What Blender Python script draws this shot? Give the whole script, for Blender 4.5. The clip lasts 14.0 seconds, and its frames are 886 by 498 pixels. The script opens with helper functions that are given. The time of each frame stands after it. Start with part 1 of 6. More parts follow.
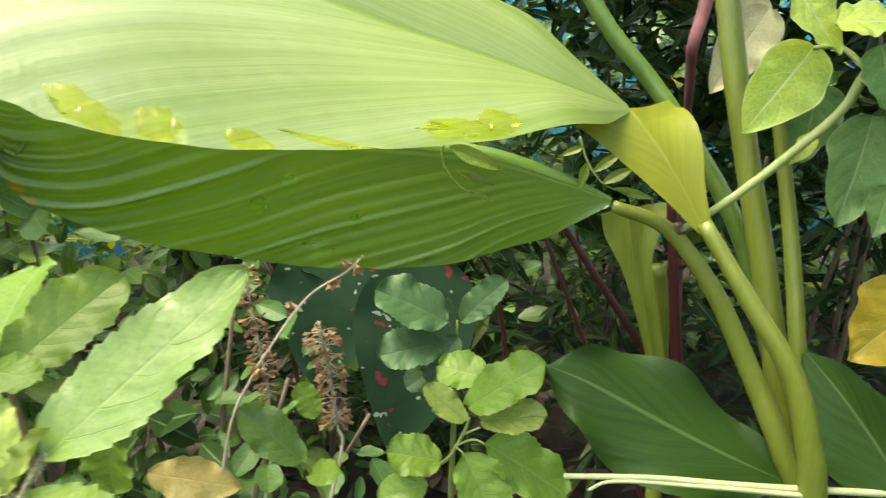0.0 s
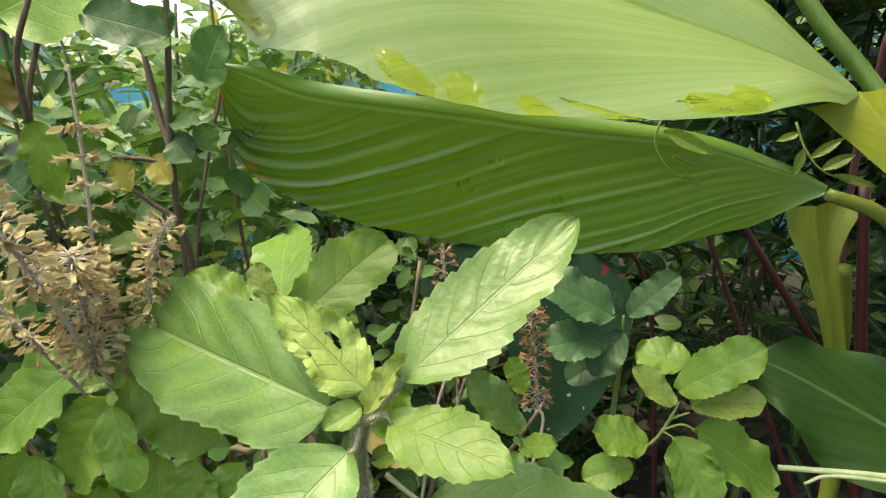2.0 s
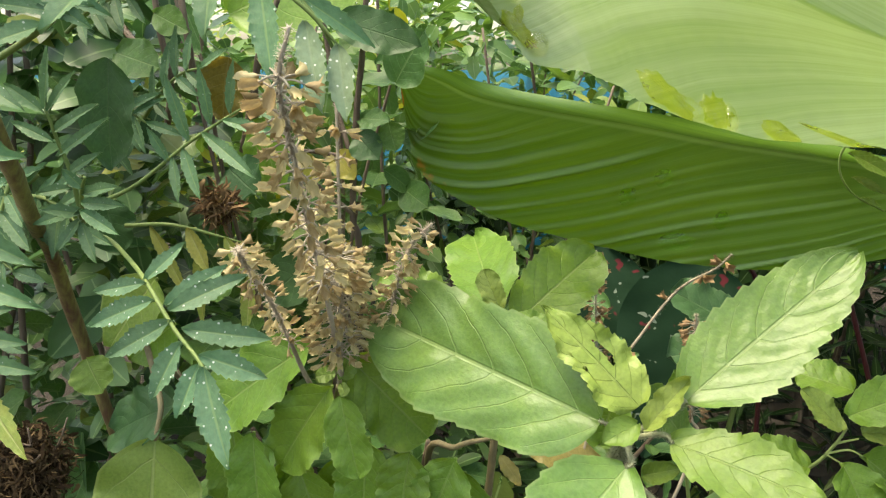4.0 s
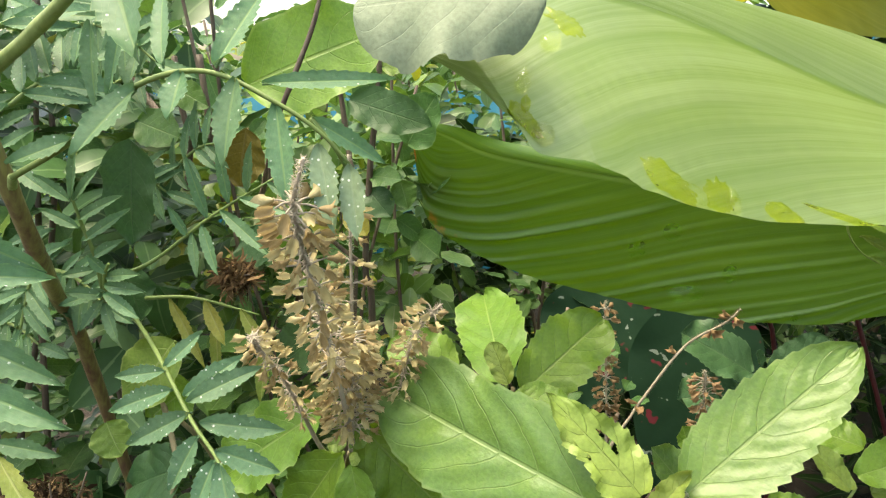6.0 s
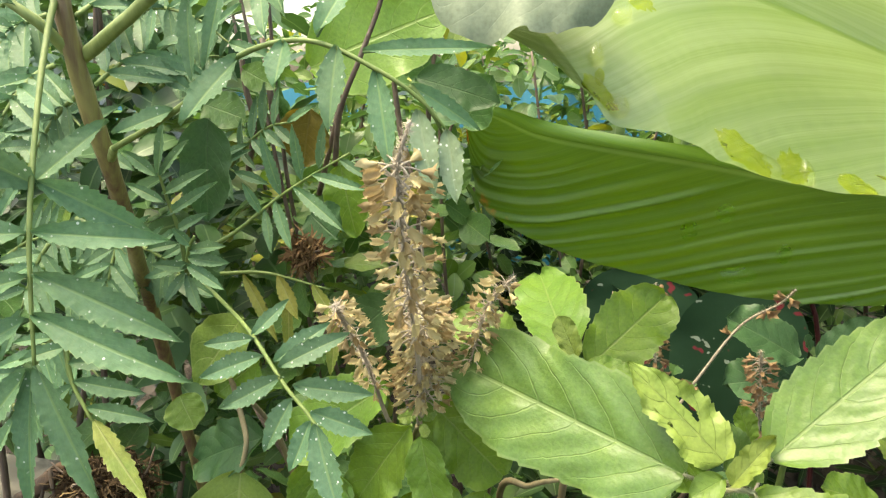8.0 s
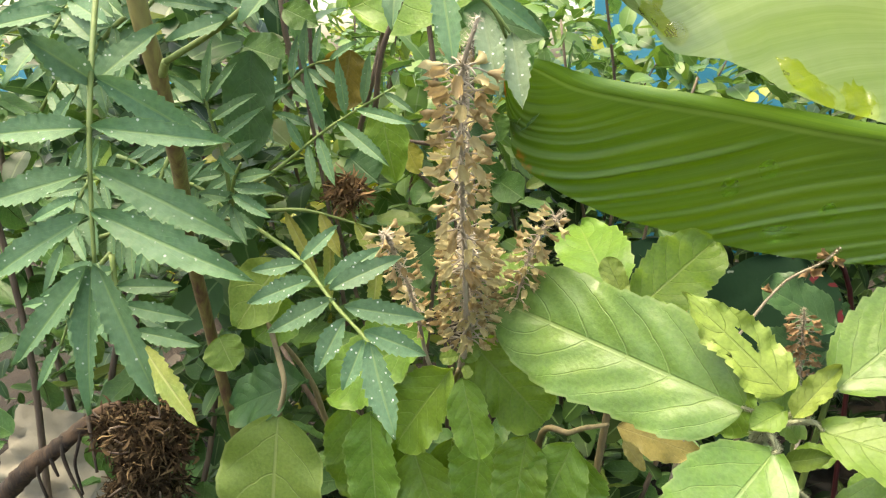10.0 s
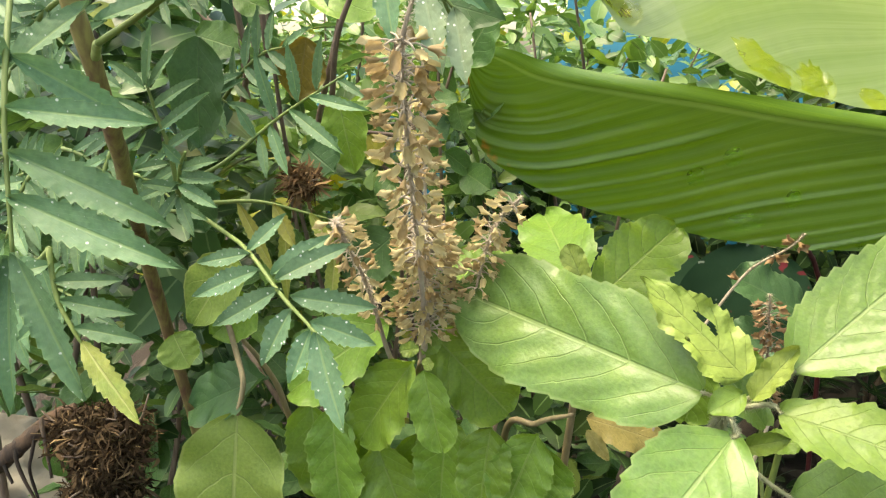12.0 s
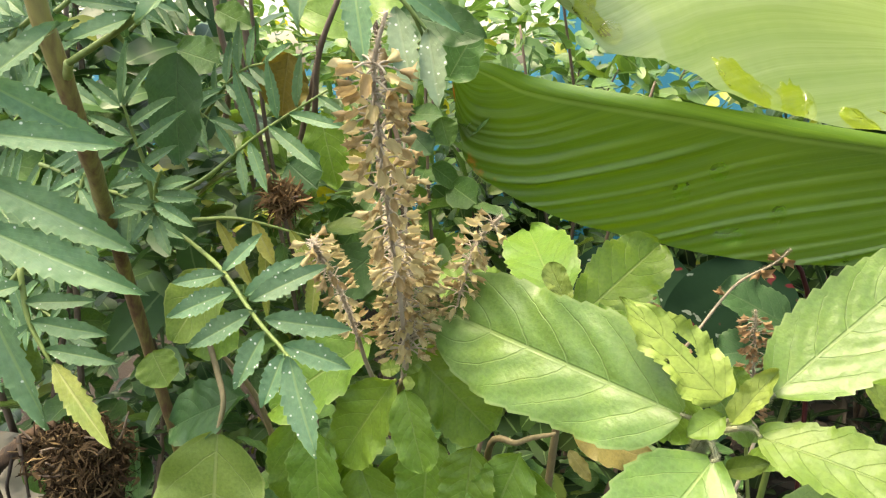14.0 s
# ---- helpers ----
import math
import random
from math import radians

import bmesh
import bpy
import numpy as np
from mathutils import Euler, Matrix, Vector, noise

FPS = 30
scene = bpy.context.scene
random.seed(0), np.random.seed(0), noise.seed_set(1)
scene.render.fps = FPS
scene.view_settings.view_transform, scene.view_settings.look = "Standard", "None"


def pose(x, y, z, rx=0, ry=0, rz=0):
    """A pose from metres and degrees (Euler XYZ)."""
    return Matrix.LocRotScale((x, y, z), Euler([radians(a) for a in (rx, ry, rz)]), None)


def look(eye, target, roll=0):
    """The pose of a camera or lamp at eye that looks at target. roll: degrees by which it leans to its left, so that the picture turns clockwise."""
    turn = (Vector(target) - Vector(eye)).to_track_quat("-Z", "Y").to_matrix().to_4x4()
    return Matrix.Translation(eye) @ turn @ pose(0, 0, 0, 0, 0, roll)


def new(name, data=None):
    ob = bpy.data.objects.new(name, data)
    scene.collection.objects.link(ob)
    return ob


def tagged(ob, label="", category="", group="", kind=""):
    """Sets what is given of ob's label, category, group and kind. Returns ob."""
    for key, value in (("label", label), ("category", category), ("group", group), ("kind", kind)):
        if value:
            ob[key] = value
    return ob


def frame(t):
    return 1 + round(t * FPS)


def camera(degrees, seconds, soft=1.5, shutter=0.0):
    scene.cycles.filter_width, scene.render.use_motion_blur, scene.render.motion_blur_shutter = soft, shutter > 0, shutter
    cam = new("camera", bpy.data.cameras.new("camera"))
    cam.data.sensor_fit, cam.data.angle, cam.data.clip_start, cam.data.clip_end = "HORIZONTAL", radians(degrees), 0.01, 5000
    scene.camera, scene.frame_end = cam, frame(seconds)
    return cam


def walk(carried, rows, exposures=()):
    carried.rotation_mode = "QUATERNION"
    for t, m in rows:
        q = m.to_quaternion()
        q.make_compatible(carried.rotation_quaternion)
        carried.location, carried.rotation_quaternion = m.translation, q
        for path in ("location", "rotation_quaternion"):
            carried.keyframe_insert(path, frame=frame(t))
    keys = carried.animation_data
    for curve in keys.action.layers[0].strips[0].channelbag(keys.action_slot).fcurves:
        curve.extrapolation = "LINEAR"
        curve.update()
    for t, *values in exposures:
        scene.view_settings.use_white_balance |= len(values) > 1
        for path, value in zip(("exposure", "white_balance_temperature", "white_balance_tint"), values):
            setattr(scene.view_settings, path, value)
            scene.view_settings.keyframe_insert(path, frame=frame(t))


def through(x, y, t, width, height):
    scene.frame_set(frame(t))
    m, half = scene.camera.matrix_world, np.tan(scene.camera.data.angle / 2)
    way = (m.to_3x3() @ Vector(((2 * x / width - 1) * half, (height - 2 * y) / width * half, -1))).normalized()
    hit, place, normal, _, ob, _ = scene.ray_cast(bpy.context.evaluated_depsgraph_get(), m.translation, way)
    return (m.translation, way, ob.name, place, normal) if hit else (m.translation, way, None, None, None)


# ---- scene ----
cam = camera(67.5, 14.0, soft=1.2, shutter=0.25)
PATH = [
    (0, (0.01, 0.018, 0.645), (-0.01, 1.938, 0.086), -1.4),
    (0.5, (-0.025, 0.002, 0.644), (-0.173, 1.928, 0.126), -1.7),
    (1, (-0.039, 0.011, 0.634), (-0.229, 1.933, 0.115), -1.8),
    (1.5, (-0.055, 0.004, 0.631), (-0.303, 1.923, 0.123), -2.0),
    (2, (-0.059, 0.0, 0.631), (-0.325, 1.916, 0.122), -1.7),
    (2.5, (-0.076, -0.009, 0.63), (-0.384, 1.897, 0.11), -1.2),
    (3, (-0.095, -0.01, 0.62), (-0.442, 1.879, 0.065), -0.5),
    (3.5, (-0.114, -0.012, 0.642), (-0.489, 1.878, 0.103), -0.7),
    (3.7, (-0.126, -0.015, 0.64), (-0.506, 1.871, 0.095), 0.4),
    (5.8, (-0.13, -0.016, 0.669), (-0.56, 1.876, 0.181), 1.1),
    (6, (-0.126, -0.015, 0.667), (-0.562, 1.869, 0.156), 0.7),
    (6.5, (-0.137, -0.018, 0.67), (-0.593, 1.869, 0.189), 0.8),
    (7, (-0.144, -0.027, 0.666), (-0.629, 1.844, 0.154), 0.8),
    (7.5, (-0.143, -0.029, 0.668), (-0.637, 1.842, 0.163), 0.6),
    (8, (-0.143, -0.025, 0.66), (-0.638, 1.84, 0.136), 0.0),
    (8.5, (-0.146, -0.025, 0.656), (-0.642, 1.837, 0.121), 0.4),
    (9, (-0.151, -0.029, 0.65), (-0.672, 1.823, 0.102), 0.2),
    (9.2, (-0.154, -0.032, 0.647), (-0.697, 1.81, 0.086), 0.4),
    (11.3, (-0.153, -0.022, 0.635), (-0.649, 1.833, 0.077), -0.1),
    (11.5, (-0.149, -0.022, 0.634), (-0.624, 1.837, 0.067), 0.2),
    (12, (-0.147, -0.022, 0.635), (-0.626, 1.836, 0.071), -0.2),
    (12.5, (-0.148, -0.019, 0.638), (-0.627, 1.847, 0.098), 0.1),
    (13, (-0.148, -0.021, 0.638), (-0.625, 1.845, 0.1), 0.1),
    (13.5, (-0.147, -0.021, 0.638), (-0.617, 1.848, 0.104), 0.1),
    (14, (-0.143, -0.018, 0.638), (-0.606, 1.851, 0.098), -0.0),
]
walk(cam, [(t, look(eye, target, roll)) for t, eye, target, roll in PATH], [(0, 2.4, 7700, 4), (0.5, 2.1, 7700, 4), (1.2, 2.02, 7700, 4), (3, 1.97, 7700, 4), (6, 2.08, 7800, 3), (9, 2.22, 8000, 5), (14, 2.29, 8100, 7)])

from mathutils.bvhtree import BVHTree

# ---- light: bright overcast sky over a garden ----
world = bpy.data.worlds.new("sky")
scene.world = world
world.use_nodes = True
wn = world.node_tree.nodes
sky = wn.new("ShaderNodeTexSky")
sky.sky_type = "NISHITA"
sky.sun_disc = False
sky.sun_elevation = radians(72)
sky.sun_rotation = radians(258)
sky.air_density, sky.dust_density, sky.ozone_density = 1.0, 4.0, 0.4
world.node_tree.links.new(sky.outputs[0], wn["Background"].inputs[0])
wn["Background"].inputs[1].default_value = 0.15
sun_data = bpy.data.lights.new("sun", "SUN")
sun_data.energy, sun_data.angle, sun_data.color = 1.1, radians(30), (1.0, 0.95, 0.86)
sun = new("sun", sun_data)
sun.matrix_world = look((-0.9, -0.2, 3.3), (0, 0, 0))

# ---- materials ----


class Nodes:
    """Short hand for building a node tree."""

    def __init__(self, name):
        self.mat = bpy.data.materials.new(name)
        self.mat.use_nodes = True
        self.tree = self.mat.node_tree
        self.tree.nodes.clear()
        self.out = self.tree.nodes.new("ShaderNodeOutputMaterial")

    def link(self, value, socket):
        if isinstance(value, bpy.types.NodeSocket):
            self.tree.links.new(value, socket)
        elif value is not None:
            if isinstance(value, tuple) and len(value) == 3 and socket.type == "RGBA":
                value = (*value, 1.0)
            socket.default_value = value

    def math(self, op, a, b=None, c=None, clamp=False):
        n = self.tree.nodes.new("ShaderNodeMath")
        n.operation, n.use_clamp = op, clamp
        for v, s in zip((a, b, c), n.inputs):
            self.link(v, s)
        return n.outputs[0]

    def mix(self, f, a, b, mode="MIX"):
        n = self.tree.nodes.new("ShaderNodeMix")
        n.data_type, n.blend_type = "RGBA", mode
        self.link(f, n.inputs[0])
        self.link(a, n.inputs[6])
        self.link(b, n.inputs[7])
        return n.outputs[2]

    def noise(self, vector, scale, detail=3.0, rough=0.55):
        n = self.tree.nodes.new("ShaderNodeTexNoise")
        self.link(vector, n.inputs["Vector"])
        n.inputs["Scale"].default_value = scale
        n.inputs["Detail"].default_value = detail
        n.inputs["Roughness"].default_value = rough
        return n.outputs["Fac"]

    def step(self, value, lo, hi):
        n = self.tree.nodes.new("ShaderNodeMapRange")
        n.interpolation_type = "SMOOTHSTEP"
        self.link(value, n.inputs[0])
        n.inputs[1].default_value, n.inputs[2].default_value = lo, hi
        return n.outputs[0]

    def coords(self):
        n = self.tree.nodes.new("ShaderNodeTexCoord")
        return n.outputs["UV"], n.outputs["Object"], n.outputs["Generated"]

    def split(self, v):
        n = self.tree.nodes.new("ShaderNodeSeparateXYZ")
        self.link(v, n.inputs[0])
        return n.outputs

    def join(self, x, y, z=0.0):
        n = self.tree.nodes.new("ShaderNodeCombineXYZ")
        for v, s in zip((x, y, z), n.inputs):
            self.link(v, s)
        return n.outputs[0]

    def rand(self):
        return self.tree.nodes.new("ShaderNodeObjectInfo").outputs["Random"]

    def island(self):
        return self.tree.nodes.new("ShaderNodeNewGeometry").outputs["Random Per Island"]

    def place(self):
        return self.tree.nodes.new("ShaderNodeNewGeometry").outputs["Position"]

    def hue(self, colour, h=0.5, s=1.0, v=1.0):
        n = self.tree.nodes.new("ShaderNodeHueSaturation")
        self.link(h, n.inputs["Hue"])
        self.link(s, n.inputs["Saturation"])
        self.link(v, n.inputs["Value"])
        self.link(colour, n.inputs["Color"])
        return n.outputs[0]

    def bump(self, height, strength, distance=0.001):
        n = self.tree.nodes.new("ShaderNodeBump")
        n.inputs["Strength"].default_value = strength
        n.inputs["Distance"].default_value = distance
        self.link(height, n.inputs["Height"])
        return n.outputs[0]

    def surface(self, colour, rough=0.5, normal=None, metal=0.0, through=0.0, through_colour=None, spec=0.5, **more):
        p = self.tree.nodes.new("ShaderNodeBsdfPrincipled")
        self.link(colour, p.inputs["Base Color"])
        self.link(rough, p.inputs["Roughness"])
        self.link(metal, p.inputs["Metallic"])
        self.link(spec, p.inputs["Specular IOR Level"])
        for key, value in more.items():
            self.link(value, p.inputs[key])
        if normal is not None:
            self.link(normal, p.inputs["Normal"])
        shader = p.outputs[0]
        if through:
            tr = self.tree.nodes.new("ShaderNodeBsdfTranslucent")
            self.link(through_colour if through_colour is not None else colour, tr.inputs[0])
            if normal is not None:
                self.link(normal, tr.inputs["Normal"])
            mx = self.tree.nodes.new("ShaderNodeMixShader")
            mx.inputs[0].default_value = through
            self.tree.links.new(shader, mx.inputs[1])
            self.tree.links.new(tr.outputs[0], mx.inputs[2])
            shader = mx.outputs[0]
        self.tree.links.new(shader, self.out.inputs[0])
        return self.mat


def leaf_material(name, young, old, vein, veins=6.0, slant=0.55, rough=0.42, through=0.3, vein_mix=0.5, specks=0.0,
                  blotch=(0.25, 0.2, 0.05), blotch_mix=0.0, spread=0.25, spec=0.28, crinkle=1.0, sheen_mix=0.0, rib=0.045):
    """A net-veined leaf: the UV runs across (0.5 is the midrib) and along the blade."""
    n = Nodes(name)
    uv, ob, _ = n.coords()
    u, v, _ = n.split(uv)
    side = n.math("MULTIPLY", n.math("ABSOLUTE", n.math("SUBTRACT", u, 0.5)), 2.0)
    wob = n.noise(ob, 90.0, 2.0)
    along = n.math("ADD", v, n.math("MULTIPLY", n.math("SUBTRACT", wob, 0.5), 0.05))
    phase = n.math("FRACT", n.math("SUBTRACT", n.math("MULTIPLY", along, veins), n.math("MULTIPLY", n.math("POWER", side, 1.45), slant * veins * 0.62)))
    lateral = n.step(n.math("ABSOLUTE", n.math("SUBTRACT", phase, 0.5)), 0.038, 0.01)
    lateral = n.math("MULTIPLY", lateral, n.step(side, 0.95, 0.55))
    midrib = n.step(side, rib, rib * 0.35)
    vor = n.tree.nodes.new("ShaderNodeTexVoronoi")
    vor.feature = "DISTANCE_TO_EDGE"
    vor.inputs["Scale"].default_value = 330.0
    n.link(ob, vor.inputs["Vector"])
    net = n.step(vor.outputs["Distance"], 0.12, 0.02)
    mask = n.math("MAXIMUM", midrib, n.math("MULTIPLY", lateral, 0.55))
    mask = n.math("MAXIMUM", mask, n.math("MULTIPLY", net, 0.16))
    mask = n.math("MAXIMUM", mask, n.math("MULTIPLY", n.step(side, 0.93, 0.975), 0.75))
    big = n.noise(ob, 45.0, 3.0)
    base = n.mix(n.step(n.math("ADD", n.math("MULTIPLY", big, 0.8), n.math("MULTIPLY", n.rand(), spread)), 0.3, 0.75), young, old)
    fine = n.noise(ob, 700.0, 2.0)
    base = n.mix(0.55, base, n.mix(fine, (0.22, 0.22, 0.22), (0.78, 0.78, 0.78)), "OVERLAY")
    if blotch_mix:
        b = n.step(n.noise(ob, 70.0, 4.0, 0.65), 0.62, 0.72)
        base = n.mix(n.math("MULTIPLY", b, blotch_mix), base, blotch)
    # Sky sheen painted as pale grey-green patches.
    if sheen_mix:
        base = n.mix(n.math("MULTIPLY", n.step(n.math("ADD", n.math("MULTIPLY", n.noise(ob, 85.0, 3.0), 0.65), n.math("MULTIPLY", n.noise(ob, 420.0, 3.0), 0.4)), 0.40, 0.68), sheen_mix), base, (0.19, 0.29, 0.21))
    base = n.mix(n.math("MULTIPLY", mask, vein_mix * 0.8), base, vein)
    if specks:
        vs = n.tree.nodes.new("ShaderNodeTexVoronoi")
        vs.inputs["Scale"].default_value = 560.0
        n.link(ob, vs.inputs["Vector"])
        few = n.step(n.noise(ob, 300.0, 2.0), 0.62 - 0.14 * specks, 0.70 - 0.14 * specks)
        dot = n.math("MULTIPLY", n.math("MULTIPLY", n.step(vs.outputs["Distance"], 0.22, 0.12), few), specks)
        base = n.mix(dot, base, (0.62, 0.66, 0.6))
    base = n.hue(base, 0.5, 1.0, n.math("ADD", n.math("MULTIPLY", n.rand(), 0.35), 0.82))
    relief = n.math("SUBTRACT", n.math("MULTIPLY", big, 0.3), n.math("MULTIPLY", n.math("MAXIMUM", lateral, midrib), 0.45))
    relief = n.math("ADD", relief, n.math("MULTIPLY", n.noise(ob, 150.0, 2.0), 0.5))
    relief = n.math("ADD", relief, n.math("MULTIPLY", n.noise(ob, 480.0, 2.0), 0.25))
    normal = n.bump(relief, 0.45 * crinkle, 0.0016)
    r = n.math("ADD", n.math("MULTIPLY", big, 0.22), rough - 0.1)
    glow = n.hue(base, 0.485, 1.1, 1.25)
    return n.surface(base, r, normal, 0.0, through, glow, spec)


def blade_material(name, young, old, vein, ribs=70.0, slant=0.6, rough=0.42, through=0.3, spec=0.4, rust=0.0, pleat=11.0, ridge=0.25, fine=0.12, near_half=False):
    """A long blade with fine ribs that leave the midrib at a slant."""
    n = Nodes(name)
    uv, ob, _ = n.coords()
    u, v, _ = n.split(uv)
    side = n.math("MULTIPLY", n.math("ABSOLUTE", n.math("SUBTRACT", u, 0.5)), 2.0)
    lane = n.math("SUBTRACT", v, n.math("MULTIPLY", n.math("POWER", side, 1.05), slant))
    lane = n.math("ADD", lane, n.math("ADD", n.math("MULTIPLY", n.math("SINE", n.math("MULTIPLY", lane, 23.0)), 0.012), n.math("MULTIPLY", n.math("SINE", n.math("ADD", n.math("MULTIPLY", lane, 41.0), 1.0)), 0.007)))
    streak = n.noise(n.join(n.math("MULTIPLY", lane, 46.0), n.math("MULTIPLY", side, 1.3), 0.0), 1.0, 4.0, 0.7)
    broad = n.noise(n.join(n.math("MULTIPLY", lane, 9.0), n.math("MULTIPLY", side, 0.7), 3.0), 1.0, 2.0)
    rib = n.math("ABSOLUTE", n.math("SINE", n.math("MULTIPLY", lane, ribs * 3.14159)))
    line = n.step(rib, 0.25, 0.02)
    midrib = n.step(side, 0.045, 0.02)
    base = n.mix(n.step(n.math("ADD", n.math("MULTIPLY", streak, 0.55), n.math("MULTIPLY", broad, 0.55)), 0.35, 0.75), young, old)
    half = n.step(u, 0.49, 0.51) if near_half else 1.0
    base = n.mix(n.math("MULTIPLY", n.math("MULTIPLY", n.math("MULTIPLY", line, streak), fine), half), base, vein)
    base = n.mix(n.math("MULTIPLY", midrib, 0.75), base, vein)
    # Crests take the vein colour; on the deep blade this also paints their sheen.
    fold = n.math("ABSOLUTE", n.math("SINE", n.math("MULTIPLY", lane, pleat * 3.14159)))
    base = n.mix(n.math("MULTIPLY", n.math("MULTIPLY", n.step(fold, 0.3, 0.0), n.step(broad, 0.35, 0.6)), n.math("MULTIPLY", half, ridge)), base, vein)
    cloud = n.noise(ob, 14.0, 3.0)
    base = n.hue(base, 0.5, 1.0, n.math("ADD", n.math("MULTIPLY", cloud, 0.4), 0.8))
    if rust:
        edge = n.math("MULTIPLY", n.step(n.noise(ob, 60.0, 4.0), 0.47, 0.56), n.math("MULTIPLY", n.math("MULTIPLY", n.step(v, 0.70, 0.82), n.step(u, 0.5, 0.6)), n.step(side, 0.86, 0.97)))
        base = n.mix(n.math("MULTIPLY", edge, rust), base, (0.42, 0.16, 0.02))
    relief = n.math("ADD", n.math("MULTIPLY", streak, 0.8), n.math("MULTIPLY", rib, 0.04))
    normal = n.bump(relief, 0.28, 0.0008)
    r = n.math("ADD", n.math("MULTIPLY", streak, 0.2), rough - 0.1)
    return n.surface(base, r, normal, 0.0, through, n.hue(base, 0.485, 1.1, 1.3), spec)


def stem_material(name, low, high, rough=0.55, through=0.0, stretch=18.0):
    n = Nodes(name)
    uv, ob, _ = n.coords()
    x, y, z = n.split(ob)
    grain = n.noise(n.join(n.math("MULTIPLY", x, 600.0), n.math("MULTIPLY", y, 600.0), n.math("MULTIPLY", z, stretch)), 1.0, 3.0)
    blot = n.noise(ob, 40.0, 3.0)
    base = n.mix(n.step(n.math("ADD", n.math("MULTIPLY", grain, 0.5), n.math("MULTIPLY", blot, 0.6)), 0.35, 0.75), low, high)
    base = n.hue(base, 0.5, 1.0, n.math("ADD", n.math("MULTIPLY", n.rand(), 0.25), 0.87))
    return n.surface(base, rough, n.bump(grain, 0.5, 0.0006), 0.0, through)


M_BASIL = leaf_material("basil_leaf", (0.11, 0.195, 0.03), (0.085, 0.168, 0.032), (0.24, 0.31, 0.12), sheen_mix=0.08, crinkle=1.1, spec=0.46, rough=0.39, through=0.22)
M_BASIL_OLD = leaf_material("basil_leaf_old", (0.155, 0.265, 0.03), (0.105, 0.21, 0.03), (0.28, 0.36, 0.12), through=0.28, spec=0.38, crinkle=1.2, blotch_mix=0.12)
# Basil leaf made darker and cooler, so its colour carries the shade.
M_BASIL_SHADED = leaf_material("shaded_basil_leaf", (0.06, 0.135, 0.052), (0.045, 0.11, 0.046), (0.13, 0.2, 0.10), through=0.15, crinkle=1.3)
M_BASIL_YOUNG = leaf_material("basil_leaf_young", (0.122, 0.192, 0.03), (0.088, 0.158, 0.026), (0.22, 0.28, 0.10), vein_mix=0.3, crinkle=1.3, sheen_mix=0.08, through=0.22)
M_BASIL_PALE = leaf_material("basil_leaf_pale", (0.21, 0.275, 0.06), (0.145, 0.225, 0.04), (0.32, 0.38, 0.15), vein_mix=0.25, crinkle=1.7, through=0.2)
M_YELLOW = leaf_material("yellowed_leaf", (0.42, 0.30, 0.03), (0.22, 0.22, 0.03), (0.45, 0.38, 0.12), blotch=(0.2, 0.08, 0.02), blotch_mix=0.6)
M_YELLOWGREEN = leaf_material("fading_leaf", (0.27, 0.25, 0.04), (0.17, 0.2, 0.035), (0.32, 0.32, 0.1), blotch=(0.2, 0.11, 0.03), blotch_mix=0.3)
M_BEIGE = leaf_material("dry_beige_leaf", (0.33, 0.27, 0.09), (0.24, 0.22, 0.07), (0.4, 0.35, 0.16), blotch=(0.2, 0.1, 0.04), blotch_mix=0.6)
M_CREAM = leaf_material("cream_leaf", (0.44, 0.42, 0.25), (0.36, 0.38, 0.2), (0.5, 0.4, 0.32), blotch=(0.45, 0.22, 0.2), blotch_mix=0.4)
M_OLIVE = leaf_material("olive_yellow_leaf", (0.16, 0.13, 0.024), (0.095, 0.105, 0.022), (0.22, 0.2, 0.07), blotch=(0.12, 0.06, 0.015), blotch_mix=0.5)
M_PALE = leaf_material("pale_broad_leaf", (0.17, 0.25, 0.05), (0.11, 0.19, 0.035), (0.33, 0.38, 0.15), veins=4.0)
M_DARKLEAF = leaf_material("dark_round_leaf", (0.05, 0.11, 0.035), (0.03, 0.085, 0.03), (0.10, 0.17, 0.07), vein_mix=0.3)
# Strap leaf darkened almost to black, standing for deep shade.
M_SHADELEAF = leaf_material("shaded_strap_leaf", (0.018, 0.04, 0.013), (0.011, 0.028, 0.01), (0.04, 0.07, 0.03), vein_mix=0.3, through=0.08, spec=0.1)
M_GREYLEAF = leaf_material("withered_grey_leaf", (0.20, 0.245, 0.16), (0.16, 0.205, 0.125), (0.22, 0.25, 0.18), rough=0.6, through=0.15, vein_mix=0.2, crinkle=0.7)
M_MARI = leaf_material("marigold_leaflet", (0.092, 0.184, 0.08), (0.064, 0.148, 0.068), (0.17, 0.27, 0.10), veins=8.0, slant=0.9, specks=0.7, through=0.2, spec=0.32, rough=0.52, sheen_mix=0.18, crinkle=0.7, rib=0.12, vein_mix=0.7)
M_MARI_SPECKED = leaf_material("speckled_marigold_leaflet", (0.108, 0.205, 0.102), (0.076, 0.168, 0.086), (0.19, 0.29, 0.12), veins=8.0, slant=0.9, specks=1.0, through=0.2, spec=0.32, rough=0.52, sheen_mix=0.22, crinkle=0.7, rib=0.12, vein_mix=0.7)
M_MARI_PALE = leaf_material("pale_marigold_leaflet", (0.19, 0.26, 0.15), (0.135, 0.215, 0.115), (0.26, 0.33, 0.2), veins=8.0, slant=0.9, specks=1.2, through=0.2, spec=0.32, rough=0.52, sheen_mix=0.3, crinkle=0.8, rib=0.12)
M_MARI_YELLOW = leaf_material("yellowing_marigold_leaflet", (0.30, 0.30, 0.07), (0.14, 0.22, 0.05), (0.35, 0.36, 0.15), veins=9.0, blotch_mix=0.5, rib=0.12, vein_mix=0.7)
